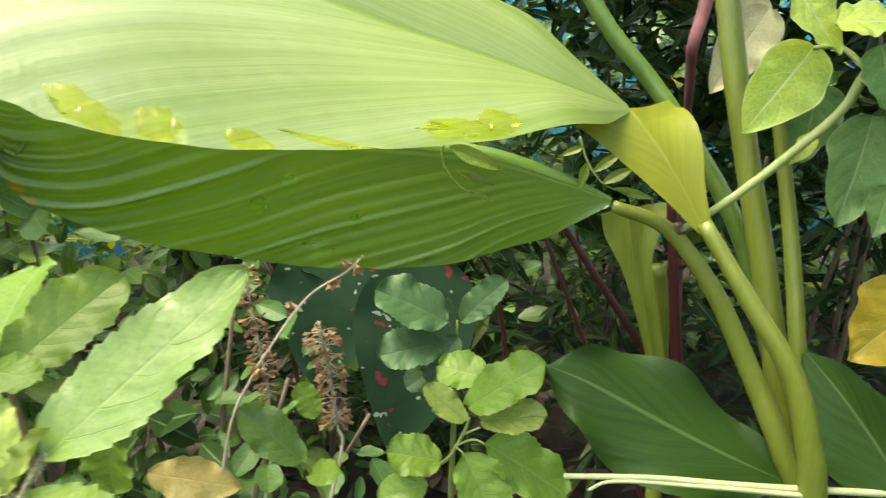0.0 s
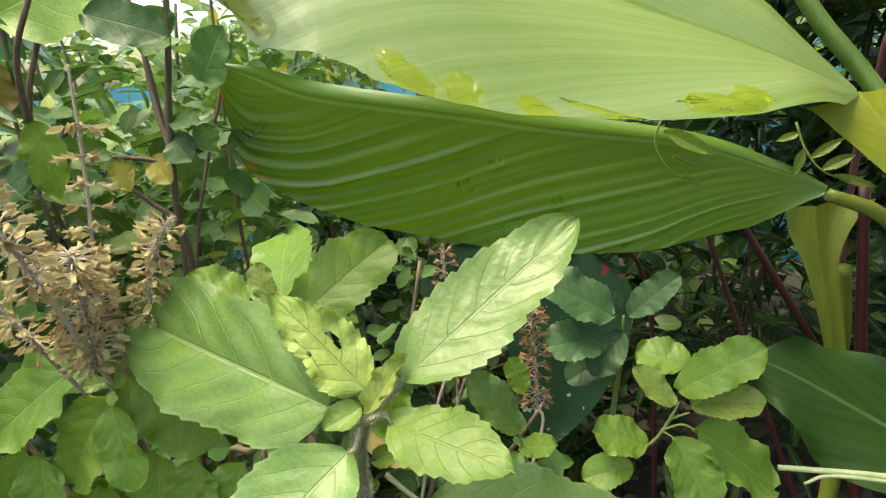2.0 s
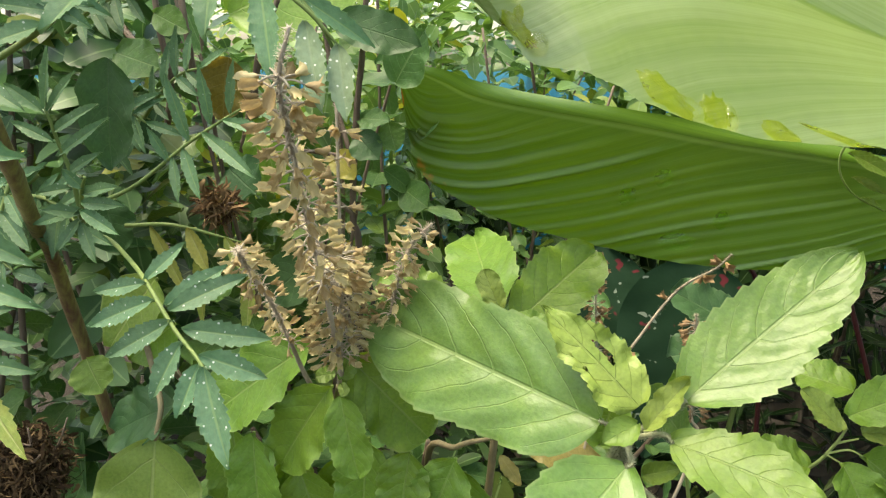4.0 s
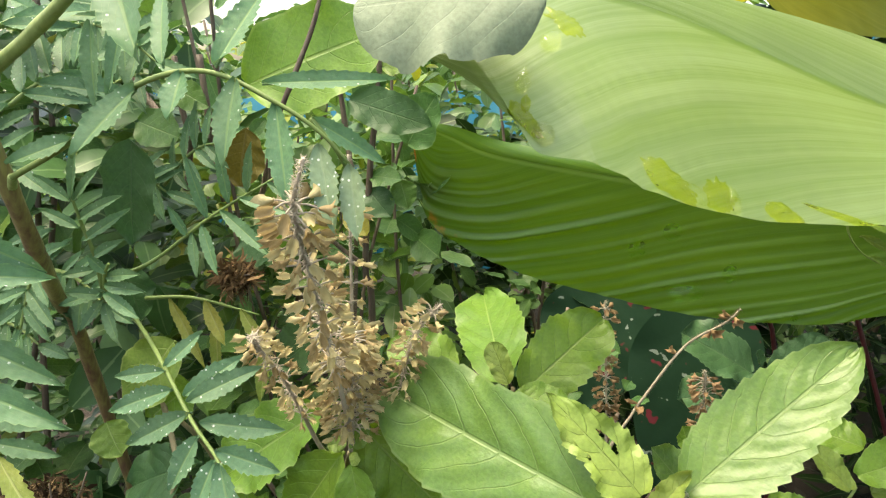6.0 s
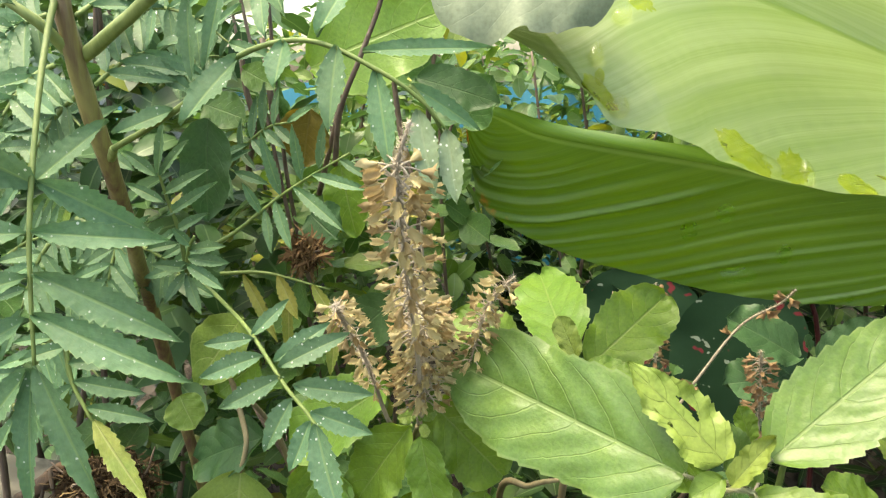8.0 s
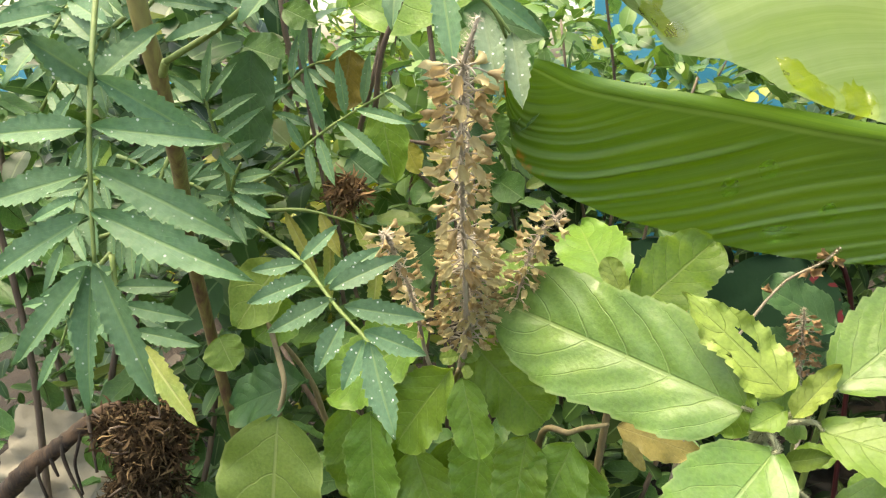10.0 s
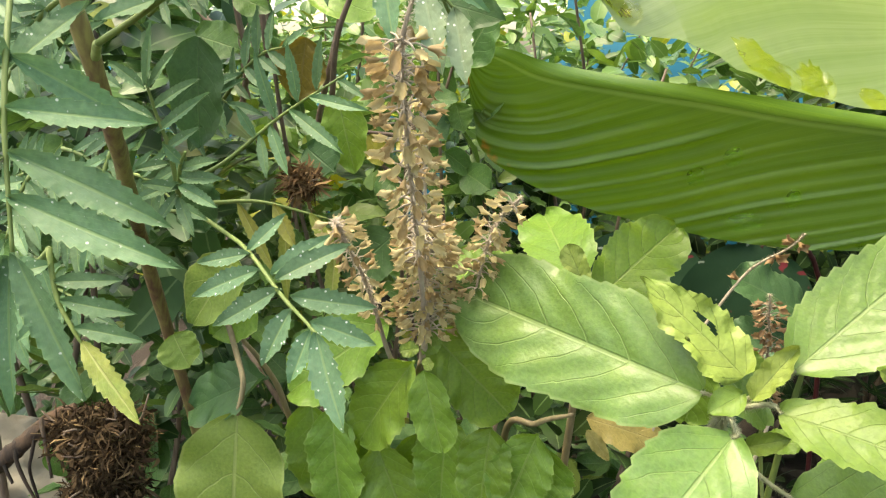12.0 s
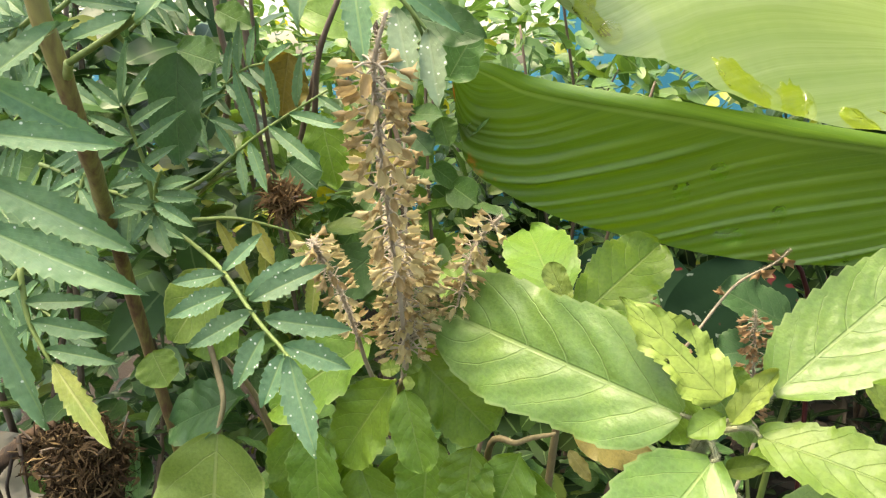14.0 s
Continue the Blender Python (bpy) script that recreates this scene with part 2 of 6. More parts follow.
M_BUSH = leaf_material("bush_leaf", (0.092, 0.19, 0.036), (0.052, 0.128, 0.032), (0.2, 0.3, 0.12), spread=0.5, spec=0.3, rough=0.45, sheen_mix=0.06)
M_CHILLI = leaf_material("chilli_leaf", (0.52, 0.60, 0.10), (0.28, 0.44, 0.08), (0.68, 0.73, 0.45), veins=5.0, vein_mix=0.85)
M_CHILLI_DARK = leaf_material("chilli_leaf_dark", (0.14, 0.26, 0.08), (0.08, 0.18, 0.06), (0.36, 0.46, 0.22), veins=5.0, vein_mix=0.6)
# Sky sheen is put into this paler base; the deep blade below lacks it.
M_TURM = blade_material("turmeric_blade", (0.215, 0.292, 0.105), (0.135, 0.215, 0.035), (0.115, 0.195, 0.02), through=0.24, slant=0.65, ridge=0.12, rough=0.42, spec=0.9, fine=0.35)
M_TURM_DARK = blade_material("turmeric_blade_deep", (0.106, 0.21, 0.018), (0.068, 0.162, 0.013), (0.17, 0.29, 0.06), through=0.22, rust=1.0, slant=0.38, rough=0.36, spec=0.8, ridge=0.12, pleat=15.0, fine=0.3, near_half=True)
# Near-black copy of the blade; the bed's shade is put into its colour.
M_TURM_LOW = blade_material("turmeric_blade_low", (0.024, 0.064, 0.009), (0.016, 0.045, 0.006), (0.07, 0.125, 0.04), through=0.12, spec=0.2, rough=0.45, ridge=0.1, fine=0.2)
M_TURM_UNDER = blade_material("turmeric_underside", (0.185, 0.205, 0.02), (0.135, 0.17, 0.016), (0.21, 0.235, 0.04), through=0.15, spec=0.25, ridge=0.1)
M_TURM_YELLOW = blade_material("turmeric_yellow", (0.50, 0.46, 0.02), (0.38, 0.38, 0.02), (0.5, 0.48, 0.06), through=0.35, spec=0.3, ridge=0.1)
M_TURM_OLIVE = blade_material("turmeric_olive", (0.30, 0.32, 0.06), (0.22, 0.26, 0.045), (0.36, 0.38, 0.1), through=0.2, spec=0.3, ridge=0.2)
M_STALK = stem_material("turmeric_stalk", (0.12, 0.165, 0.017), (0.17, 0.21, 0.03), 0.4, 0.1)
M_STALK_DARK = stem_material("turmeric_stalk_dark", (0.062, 0.125, 0.018), (0.105, 0.18, 0.03), 0.4)
M_PALESTALK = stem_material("pale_stalk", (0.28, 0.34, 0.15), (0.40, 0.45, 0.25), 0.5)
M_STEM_BROWN = stem_material("brown_bark", (0.075, 0.05, 0.036), (0.165, 0.125, 0.088), 0.7)
M_STEM_RED = stem_material("marigold_stem", (0.085, 0.038, 0.026), (0.21, 0.19, 0.06), 0.5, 0.0, 60.0)
M_STEM_GREEN = stem_material("green_stem", (0.16, 0.22, 0.06), (0.25, 0.31, 0.10), 0.5)
M_RACHIS = stem_material("frond_rachis", (0.10, 0.16, 0.035), (0.16, 0.22, 0.055), 0.6)
M_STEM_HAIRY = stem_material("hairy_stem", (0.23, 0.25, 0.13), (0.34, 0.34, 0.21), 0.7)
M_STEM_BOW = stem_material("brown_hairy_petiole", (0.17, 0.135, 0.07), (0.27, 0.225, 0.12), 0.7)
M_STEM_DRY = stem_material("dry_spike_axis", (0.26, 0.22, 0.16), (0.40, 0.35, 0.27), 0.7)
M_BARK_DEAD = stem_material("dead_bark", (0.012, 0.008, 0.005), (0.075, 0.044, 0.022), 0.9, 0.0, 120.0)
M_TWIG_DEAD = stem_material("dead_twig", (0.012, 0.009, 0.006), (0.06, 0.042, 0.026), 0.8)
M_RED = stem_material("caladium_stalk", (0.034, 0.007, 0.009), (0.062, 0.013, 0.015), 0.4)
M_PINK = stem_material("pink_stalk", (0.24, 0.075, 0.09), (0.33, 0.13, 0.135), 0.5)
M_SEED = stem_material("dry_calyx", (0.42, 0.35, 0.165), (0.58, 0.51, 0.29), 0.6, 0.35, 300.0)
M_SEED_DARK = stem_material("dry_calyx_brown", (0.27, 0.19, 0.085), (0.45, 0.35, 0.17), 0.65, 0.35, 300.0)
M_SEED_RUST = stem_material("rusty_calyx", (0.22, 0.13, 0.06), (0.37, 0.25, 0.13), 0.65, 0.25, 300.0)
M_ORANGE = leaf_material("orange_petal", (0.75, 0.42, 0.02), (0.70, 0.25, 0.01), (0.8, 0.5, 0.05), vein_mix=0.2)
def dead_material(name, low, high):
    n = Nodes(name)
    r = n.island()
    base = n.mix(n.step(r, 0.0, 0.85), low, high)
    base = n.mix(n.step(r, 0.88, 0.97), base, (0.27, 0.19, 0.095))
    base = n.mix(n.math("MULTIPLY", n.noise(n.place(), 500.0), 0.6), base, (0.05, 0.03, 0.014))
    return n.surface(base, 0.85, n.bump(n.noise(n.place(), 900.0), 0.5, 0.0006), spec=0.08)


M_DEAD = dead_material("dead_flower", (0.007, 0.005, 0.004), (0.088, 0.062, 0.034))
M_DEAD_TAN = dead_material("dry_bud", (0.05, 0.028, 0.014), (0.26, 0.165, 0.08))


def drop_material(name, tint):
    n = Nodes(name)
    return n.surface(tint, 0.02, None, 0.0, 0.0, None, 0.9, **{"Transmission Weight": 1.0, "IOR": 1.33})


# Yellow tint stands in for the sheen that water takes off the blade.
M_WATER = drop_material("water_on_pale_blade", (0.86, 0.88, 0.18))
M_WATER_CLEAR = drop_material("water_bead", (0.95, 0.98, 0.72))
M_WATER_DEEP = drop_material("water_on_deep_blade", (0.8, 0.95, 0.6))


def caladium_material():
    n = Nodes("caladium_blade")
    uv, ob, _ = n.coords()
    base = n.mix(n.noise(ob, 20.0), (0.012, 0.036, 0.018), (0.019, 0.055, 0.027))
    red = n.step(n.noise(ob, 42.0, 2.0), 0.63, 0.66)
    base = n.mix(red, base, (0.17, 0.03, 0.04))
    n2 = n.tree.nodes.new("ShaderNodeMapping")
    n2.inputs["Location"].default_value = (3.1, 1.7, 0.4)
    n.link(ob, n2.inputs["Vector"])
    white = n.step(n.noise(n2.outputs[0], 75.0, 2.0), 0.66, 0.685)
    base = n.mix(white, base, (0.26, 0.32, 0.27))
    return n.surface(base, 0.5, n.bump(n.noise(ob, 60.0), 0.3, 0.002), 0.0, 0.1, spec=0.15)


M_CALADIUM = caladium_material()


def soil_material():
    n = Nodes("soil")
    pos = n.place()
    base = n.mix(n.noise(pos, 25.0, 6.0, 0.7), (0.012, 0.009, 0.006), (0.042, 0.030, 0.02))
    base = n.mix(n.step(n.noise(pos, 7.0, 3.0), 0.5, 0.75), base, (0.016, 0.02, 0.009))
    return n.surface(base, 0.95, n.bump(n.noise(pos, 60.0, 6.0, 0.75), 1.0, 0.01))


def litter_material():
    n = Nodes("dry_litter")
    # Litter browns darkened to carry the shade on the ground.
    base = n.mix(n.island(), (0.014, 0.011, 0.008), (0.05, 0.04, 0.028))
    base = n.mix(n.noise(n.place(), 160.0), base, (0.05, 0.04, 0.028))
    return n.surface(base, 0.85, n.bump(n.noise(n.place(), 300.0), 0.4, 0.001))


def fence_material():
    n = Nodes("blue_sheet")
    pos = n.place()
    x, y, z = n.split(pos)
    base = n.mix(n.noise(pos, 3.0, 4.0), (0.004, 0.085, 0.135), (0.008, 0.11, 0.17))
    base = n.mix(n.step(n.noise(n.join(n.math("MULTIPLY", x, 30.0), 0.0, n.math("MULTIPLY", z, 3.0)), 1.0, 4.0), 0.55, 0.75), base, (0.02, 0.11, 0.15))
    return n.surface(base, 0.75, n.bump(n.noise(pos, 90.0), 0.2, 0.002), spec=0.2)


def paper_material():
    n = Nodes("paper")
    base = n.mix(n.noise(n.place(), 60.0, 4.0), (0.13, 0.12, 0.085), (0.25, 0.225, 0.165))
    return n.surface(base, 0.8, n.bump(n.noise(n.place(), 260.0, 3.0), 0.4, 0.001))


M_PAPER = paper_material()
M_SOIL, M_LITTER, M_FENCE = soil_material(), litter_material(), fence_material()

# ---- shaping helpers ----


def part(name, bm, material, parent=None, label="", m=None):
    """Links a bmesh as one object under parent; m is its place in the world."""
    me = bpy.data.meshes.new(name)
    bm.to_mesh(me)
    bm.free()
    for p in me.polygons:
        p.use_smooth = True
    me.materials.append(material)
    return put(name, me, parent, m, label)


def world_of(ob):
    m = Matrix.Identity(4)
    while ob is not None:
        m, ob = ob.matrix_basis @ m, ob.parent
    return m


def put(name, me, parent=None, m=None, label="", material=None):
    """One more object on a mesh, at the world place m."""
    ob = new(name, me)
    ob.parent = parent
    ob.matrix_basis = world_of(parent).inverted() @ (m or Matrix.Identity(4))
    if label:
        tagged(ob, label)
    return ob


def plant(name, base, label, category, group=""):
    ob = new(name)
    ob.empty_display_size = 0.02
    ob.matrix_basis = Matrix.Translation(base)
    return tagged(ob, label, category, group)


def smooth(points, n=6):
    """Catmull-Rom through the points."""
    pts = [Vector(p) for p in points]
    if len(pts) < 3:
        return [pts[0].lerp(pts[1], i / n) for i in range(n + 1)]
    pts = [pts[0] * 2 - pts[1]] + pts + [pts[-1] * 2 - pts[-2]]
    out = []
    for i in range(1, len(pts) - 2):
        a, b, c, d = pts[i - 1:i + 3]
        for k in range(n):
            t = k / n
            out.append(0.5 * (2 * b + (c - a) * t + (2 * a - 5 * b + 4 * c - d) * t * t + (3 * b - a - 3 * c + d) * t ** 3))
    return out + [pts[-2]]


def tube(points, r0, r1, sides=8, n=6, rough=0.0, bm=None, flat=1.0):
    """A tapering round stem along a smooth line."""
    line = smooth(points, n)
    bm = bm or bmesh.new()
    rings, side = [], None
    for i, p in enumerate(line):
        d = (line[min(i + 1, len(line) - 1)] - line[max(i - 1, 0)]).normalized()
        side = (d.orthogonal() if side is None else side - d * side.dot(d)).normalized()
        up = d.cross(side)
        r = r0 + (r1 - r0) * i / (len(line) - 1)
        ring = []
        for k in range(sides):
            a = 2 * math.pi * k / sides
            rr = r * (1 + rough * noise.noise(p * 140 + Vector((k * 3.1, 0, 0))))
            ring.append(bm.verts.new(p + side * rr * math.cos(a) + up * rr * flat * math.sin(a)))
        rings.append(ring)
    for a, b in zip(rings, rings[1:]):
        for k in range(sides):
            bm.faces.new((a[k], a[(k + 1) % sides], b[(k + 1) % sides], b[k]))
    bm.faces.new(rings[0][::-1])
    bm.faces.new(rings[-1])
    return bm


def hairs(points, radius, count, length, rng, bm):
    """Short fine bristles standing off a stem."""
    line = smooth(points, 8)
    for _ in range(count):
        i = rng.randrange(len(line) - 1)
        p = line[i].lerp(line[i + 1], rng.random())
        d = (line[i + 1] - line[i]).normalized()
        o = (d.orthogonal().normalized() @ Matrix.Rotation(rng.uniform(0, 6.283), 3, d)).normalized()
        s = d.cross(o) * 0.00016
        a, tip = p + o * radius * 0.8, p + o * (radius + length * rng.uniform(0.5, 1.0)) + d * rng.uniform(-0.3, 0.5) * length
        bm.faces.new([bm.verts.new(a - s), bm.verts.new(a + s), bm.verts.new(tip)])
    return bm


OVAL = lambda v: math.sin(math.pi * v ** 0.85) ** 0.62
BROAD = lambda v: math.sin(math.pi * v ** 0.62) ** 0.75
LANCE = lambda v: math.sin(math.pi * v ** 0.85) ** 0.85
ROUND = lambda v: (1 - abs(2 * v - 1) ** 2.9) ** 0.6
BLUNT = lambda v: (1 - abs(2 * v ** 1.15 - 1) ** 2.5) ** 0.5
EGG = lambda v: (1 - abs(2 * v ** 1.05 - 1) ** 3.2) ** 0.5
OBOVATE = lambda v: math.sin(math.pi * v ** 1.25) ** 0.6


def leaf_bm(length, width, shape=OVAL, teeth=12, bite=0.1, across=6, steps=None, cup=0.15, droop=0.12, wave=0.05, quilt=0.008,
            veins=6.0, slant=0.55, seed=0, bend=0.0, stalk=0.0, holes=(), nick=None, fold=0.0):
    """A toothed leaf along +Y, its face up (+Z), with a puckered blade and an uneven edge."""
    rng = random.Random(seed)
    bm = bmesh.new()
    uv = bm.loops.layers.uv.new("uv")
    steps = steps or max(14, teeth * 3)
    ph = [rng.uniform(0, 6.283) for _ in range(6)]
    f1, f2 = rng.uniform(1.6, 2.8), rng.uniform(3.2, 5.2)
    rows = []
    for j in range(steps + 1):
        v = j / steps
        row = []
        vv = min(max(v, 0.004), 0.996)
        for i in range(-across, across + 1):
            u = i / across
            s = 1 if u > 0 else -1
            tooth = (vv * teeth + 0.17 * s + 0.12 * math.sin(ph[5] + 9 * vv)) % 1.0
            edge = 1 - bite * (1 - tooth) * (0.4 + 0.6 * math.sin(math.pi * vv)) * abs(u) ** 3
            edge *= 1 + 0.05 * math.sin(f2 * 2.2 * vv + ph[1] * s) * abs(u)
            if nick and s == nick[0] and abs(u) > 0.5:
                edge *= 1 - nick[3] * max(0.0, 1 - abs(vv - nick[1]) / nick[2])
            x = 0.5 * width * shape(vv) * u * edge
            y = length * v
            phase = vv * veins - abs(u) ** 1.45 * slant * veins * 0.62
            puff = quilt * width * math.sin(math.pi * ((phase + 0.5) % 1.0)) ** 2 * min(1.0, 4 * vv) * (1 - abs(u) ** 4) * min(1, abs(u) * 5)
            z = width * 0.5 * (cup * u * u + fold * abs(u)) - droop * length * v * v + puff
            z += wave * width * (math.sin(f1 * 6.283 * vv + ph[0] * s) * 0.7 + 0.4 * math.sin(f2 * 6.283 * vv + ph[2] * s)) * abs(u) ** 2
            x += bend * length * v * v
            row.append((bm.verts.new((x, y, z)), (0.5 + 0.5 * u, v)))
        rows.append(row)
    for j in range(steps):
        for i in range(2 * across):
            q = (rows[j][i], rows[j][i + 1], rows[j + 1][i + 1], rows[j + 1][i])
            cu, cv = (i + 0.5) / (2 * across) * 2 - 1, (j + 0.5) / steps
            if any(((cu - hu) / ru) ** 2 + ((cv - hv) / rv) ** 2 < 1 for hu, hv, ru, rv in holes):
                continue
            f = bm.faces.new([w[0] for w in q])
            for loop, w in zip(f.loops, q):
                loop[uv].uv = w[1]
    # raised midrib on the back
    rib = [Vector((bend * length * t * t, length * t, -droop * length * t * t - 0.026 * width - 0.0003)) for t in (0, 0.25, 0.5, 0.75, 0.95)]
    if stalk:
        rib = [Vector((0, -stalk, -0.25 * stalk))] + rib
    tube(rib, 0.022 * width + 0.0002, 0.004 * width, 5, 3, bm=bm)
    return bm


def facing(base, tip, face):
    """The place of a leaf from its base to its tip, its upper side turned towards face."""
    base, tip = Vector(base), Vector(tip)
    y = (tip - base).normalized()
    z = Vector(face)
    z = (z - y * z.dot(y)).normalized()
    x = y.cross(z)
    m = Matrix((x, y, z)).transposed().to_4x4()
    m.translation = base
    return m


SEED = [0]


def leaf(parent, base, tip, width, face=(0, -0.6, 0.8), material=None, name="leaf", label="", **shape):
    """One leaf of its own mesh."""
    SEED[0] += 1
    length = (Vector(tip) - Vector(base)).length
    shape.setdefault("seed", SEED[0])
    return part(name, leaf_bm(length, width, **shape), material or M_BASIL, parent, label, facing(base, tip, face))


def blade(stations, across=26, pleats=0.0, pleat_count=16, slant=0.5, edge_wave=0.0, seed=1, curl=0.0, side=None, back=0.25, foot=0.0, roll=0.0):
    """A long blade. Stations along the midrib: place, near half-width and hang (degrees below level), far half-width and rise (degrees)."""
    rng = random.Random(seed)
    bm = bmesh.new()
    uv = bm.loops.layers.uv.new("uv")
    mid = smooth([s[0] for s in stations], 16)
    rest = smooth([(s[1], s[2], 0) for s in stations], 16)
    far = smooth([(s[3], s[4], 0) for s in stations], 16)
    ph = 0.0
    swell = [rng.uniform(0.15, 1.2) for _ in range(40)]
    grid = []
    n = len(mid)
    for i in range(n):
        v = i / (n - 1)
        d = (mid[min(i + 1, n - 1)] - mid[max(i - 1, 0)]).normalized()
        level = d.cross(Vector((0, 0, 1))).normalized()
        if level.y > 0:
            level = -level
        if side:
            level = (Vector(side) - d * d.dot(Vector(side))).normalized()
        up = level.cross(d)
        if up.z < 0:
            up = -up
        row = []
        for k in range(-across, across + 1):
            u = k / across
            if u > 0:
                w, ang = rest[i].x * u, radians(rest[i].y)
                o = level * math.cos(ang) * w - up * math.sin(ang) * w
                nor = level * math.sin(ang) + up * math.cos(ang)
            else:
                w, ang = far[i].x * -u, radians(far[i].y)
                o = -level * math.cos(ang) * w + up * math.sin(ang) * w
                nor = level * math.sin(ang) + up * math.cos(ang)
            lane = v - slant * abs(u) ** 1.05
            lane += 0.012 * math.sin(lane * 23.0) + 0.007 * math.sin(lane * 41.0 + 1.0)
            p = mid[i] + o
            crest = (1 - abs(math.sin(lane * pleat_count * 3.1416))) ** 2.8 * swell[round(lane * pleat_count) % 40]
            p += nor * pleats * (1.5 * crest - 0.4 + 0.3 * math.sin(lane * pleat_count * 1.7 * 6.283)) * min(1, abs(u) * 4) * (0.35 + 0.65 * abs(u)) * (1.0 if u > 0 else back) * math.sin(math.pi * min(1, max(0, v))) ** 0.5 * min(1.0, max(0.0, (v - foot) / 0.3) if foot else 1.0)
            p += nor * edge_wave * abs(u) ** 3 * math.sin(v * 17 + ph + (2 if u > 0 else 0))
            p += nor * curl * math.sin(math.pi * abs(u)) * (rest[i].x if u > 0 else far[i].x)
            if u < 0:
                p += nor * roll * math.sin(math.pi * abs(u) ** 0.7) * far[i].x
            row.append((bm.verts.new(p), (0.5 + 0.5 * u, v)))
        grid.append(row)
    for i in range(n - 1):
        for k in range(2 * across):
            q = (grid[i][k], grid[i][k + 1], grid[i + 1][k + 1], grid[i + 1][k])
            f = bm.faces.new([w[0] for w in q])
            for loop, w in zip(f.loops, q):
                loop[uv].uv = w[1]
    return bm


# ---- the setting ----
GROUND = 0.10


def ground():
    bm = bmesh.new()
    n, rows = 90, []
    for j in range(n + 1):
        row = []
        for i in range(n + 1):
            a, b = i / n * 2 - 1, j / n * 2 - 1
            x, y = 40 * a * abs(a) ** 3, 0.6 + 40 * b * abs(b) ** 3
            z = GROUND + 0.02 * noise.noise(Vector((x * 4, y * 4, 0))) + 0.008 * noise.noise(Vector((x * 19, y * 19, 2)))
            row.append(bm.verts.new((x, y, z)))
        rows.append(row)
    for j in range(n):
        for i in range(n):
            bm.faces.new((rows[j][i], rows[j][i + 1], rows[j + 1][i + 1], rows[j + 1][i]))
    return tagged(part("ground", bm, M_SOIL), "dark damp garden soil under the plants", "ground", kind="structure")


ground()


def litter():
    rng = random.Random(5)
    bm = bmesh.new()
    for _ in range(900):
        x, y = rng.uniform(-0.9, 0.9), rng.uniform(0.15, 1.35)
        c = Vector((x, y, GROUND + 0.015 + rng.uniform(0, 0.025)))
        m = Matrix.Translation(c) @ Euler((rng.uniform(-0.5, 0.5), rng.uniform(-0.5, 0.5), rng.uniform(0, 6.28))).to_matrix().to_4x4()
        l, w = rng.uniform(0.025, 0.08), rng.uniform(0.004, 0.014)
        prev = None
        for k in range(5):
            t = k / 4
            ww = w * math.sin(math.pi * (0.08 + 0.86 * t))
            z = 0.25 * l * (t - 0.5) ** 2
            pair = [bm.verts.new(m @ Vector((-ww, l * (t - 0.5), z + 0.3 * ww))), bm.verts.new(m @ Vector((0, l * (t - 0.5), z))), bm.verts.new(m @ Vector((ww, l * (t - 0.5), z + 0.3 * ww)))]
            if prev:
                bm.faces.new((prev[0], prev[1], pair[1], pair[0]))
                bm.faces.new((prev[1], prev[2], pair[2], pair[1]))
            prev = pair
    return tagged(part("leaf_litter", bm, M_LITTER), "scattered dry leaf litter on the soil, its browns darkened for shade", "leaf litter", kind="stuff")


litter()


def fence():
    """Corrugated blue sheets behind the bed; those behind the turmeric stand taller."""
    y0, n = 1.9, 160
    rail = tagged(new("fence"), "weathered blue corrugated sheet fence behind the plants", "fence", kind="structure")
    for first, last, top in ((0, 40, 0.60), (39, 72, 0.62), (71, 106, 0.84), (105, 160, 0.86)):
        bm = bmesh.new()
        lift = 0.006 * (first % 2)
        rows = []
        for k in range(2):
            for z in (GROUND - 0.03, top):
                rows.append([bm.verts.new((-2.6 + 5.2 * i / n, y0 - lift + 0.012 * math.sin(i * 0.785) + 0.003 * k, z)) for i in range(first, last + 1)])
        for a, b in ((0, 1), (3, 2), (1, 3)):
            for i in range(last - first):
                bm.faces.new((rows[a][i], rows[a][i + 1], rows[b][i + 1], rows[b][i]))
        part("sheet", bm, M_FENCE, rail)


fence()

# ---- turmeric ----
turmeric = plant("turmeric_plant", (0.23, 0.35, GROUND), "tall turmeric plant with broad wet green blades", "plant")

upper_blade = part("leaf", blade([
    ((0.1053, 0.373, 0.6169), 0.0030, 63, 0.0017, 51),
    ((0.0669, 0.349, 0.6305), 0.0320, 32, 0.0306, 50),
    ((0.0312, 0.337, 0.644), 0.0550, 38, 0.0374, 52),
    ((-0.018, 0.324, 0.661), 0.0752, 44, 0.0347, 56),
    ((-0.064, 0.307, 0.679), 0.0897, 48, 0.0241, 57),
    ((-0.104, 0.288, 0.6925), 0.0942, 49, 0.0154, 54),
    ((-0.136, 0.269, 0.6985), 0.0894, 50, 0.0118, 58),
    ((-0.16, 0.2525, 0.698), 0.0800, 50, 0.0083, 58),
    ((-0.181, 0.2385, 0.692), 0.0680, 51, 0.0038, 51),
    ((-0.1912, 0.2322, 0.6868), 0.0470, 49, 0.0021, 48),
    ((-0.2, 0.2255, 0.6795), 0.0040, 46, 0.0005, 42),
], pleats=0.0005, pleat_count=11, slant=0.65, edge_wave=0.0006, curl=0.05), M_TURM, turmeric, "turmeric blade coloured pale for sky sheen, water along its edge")

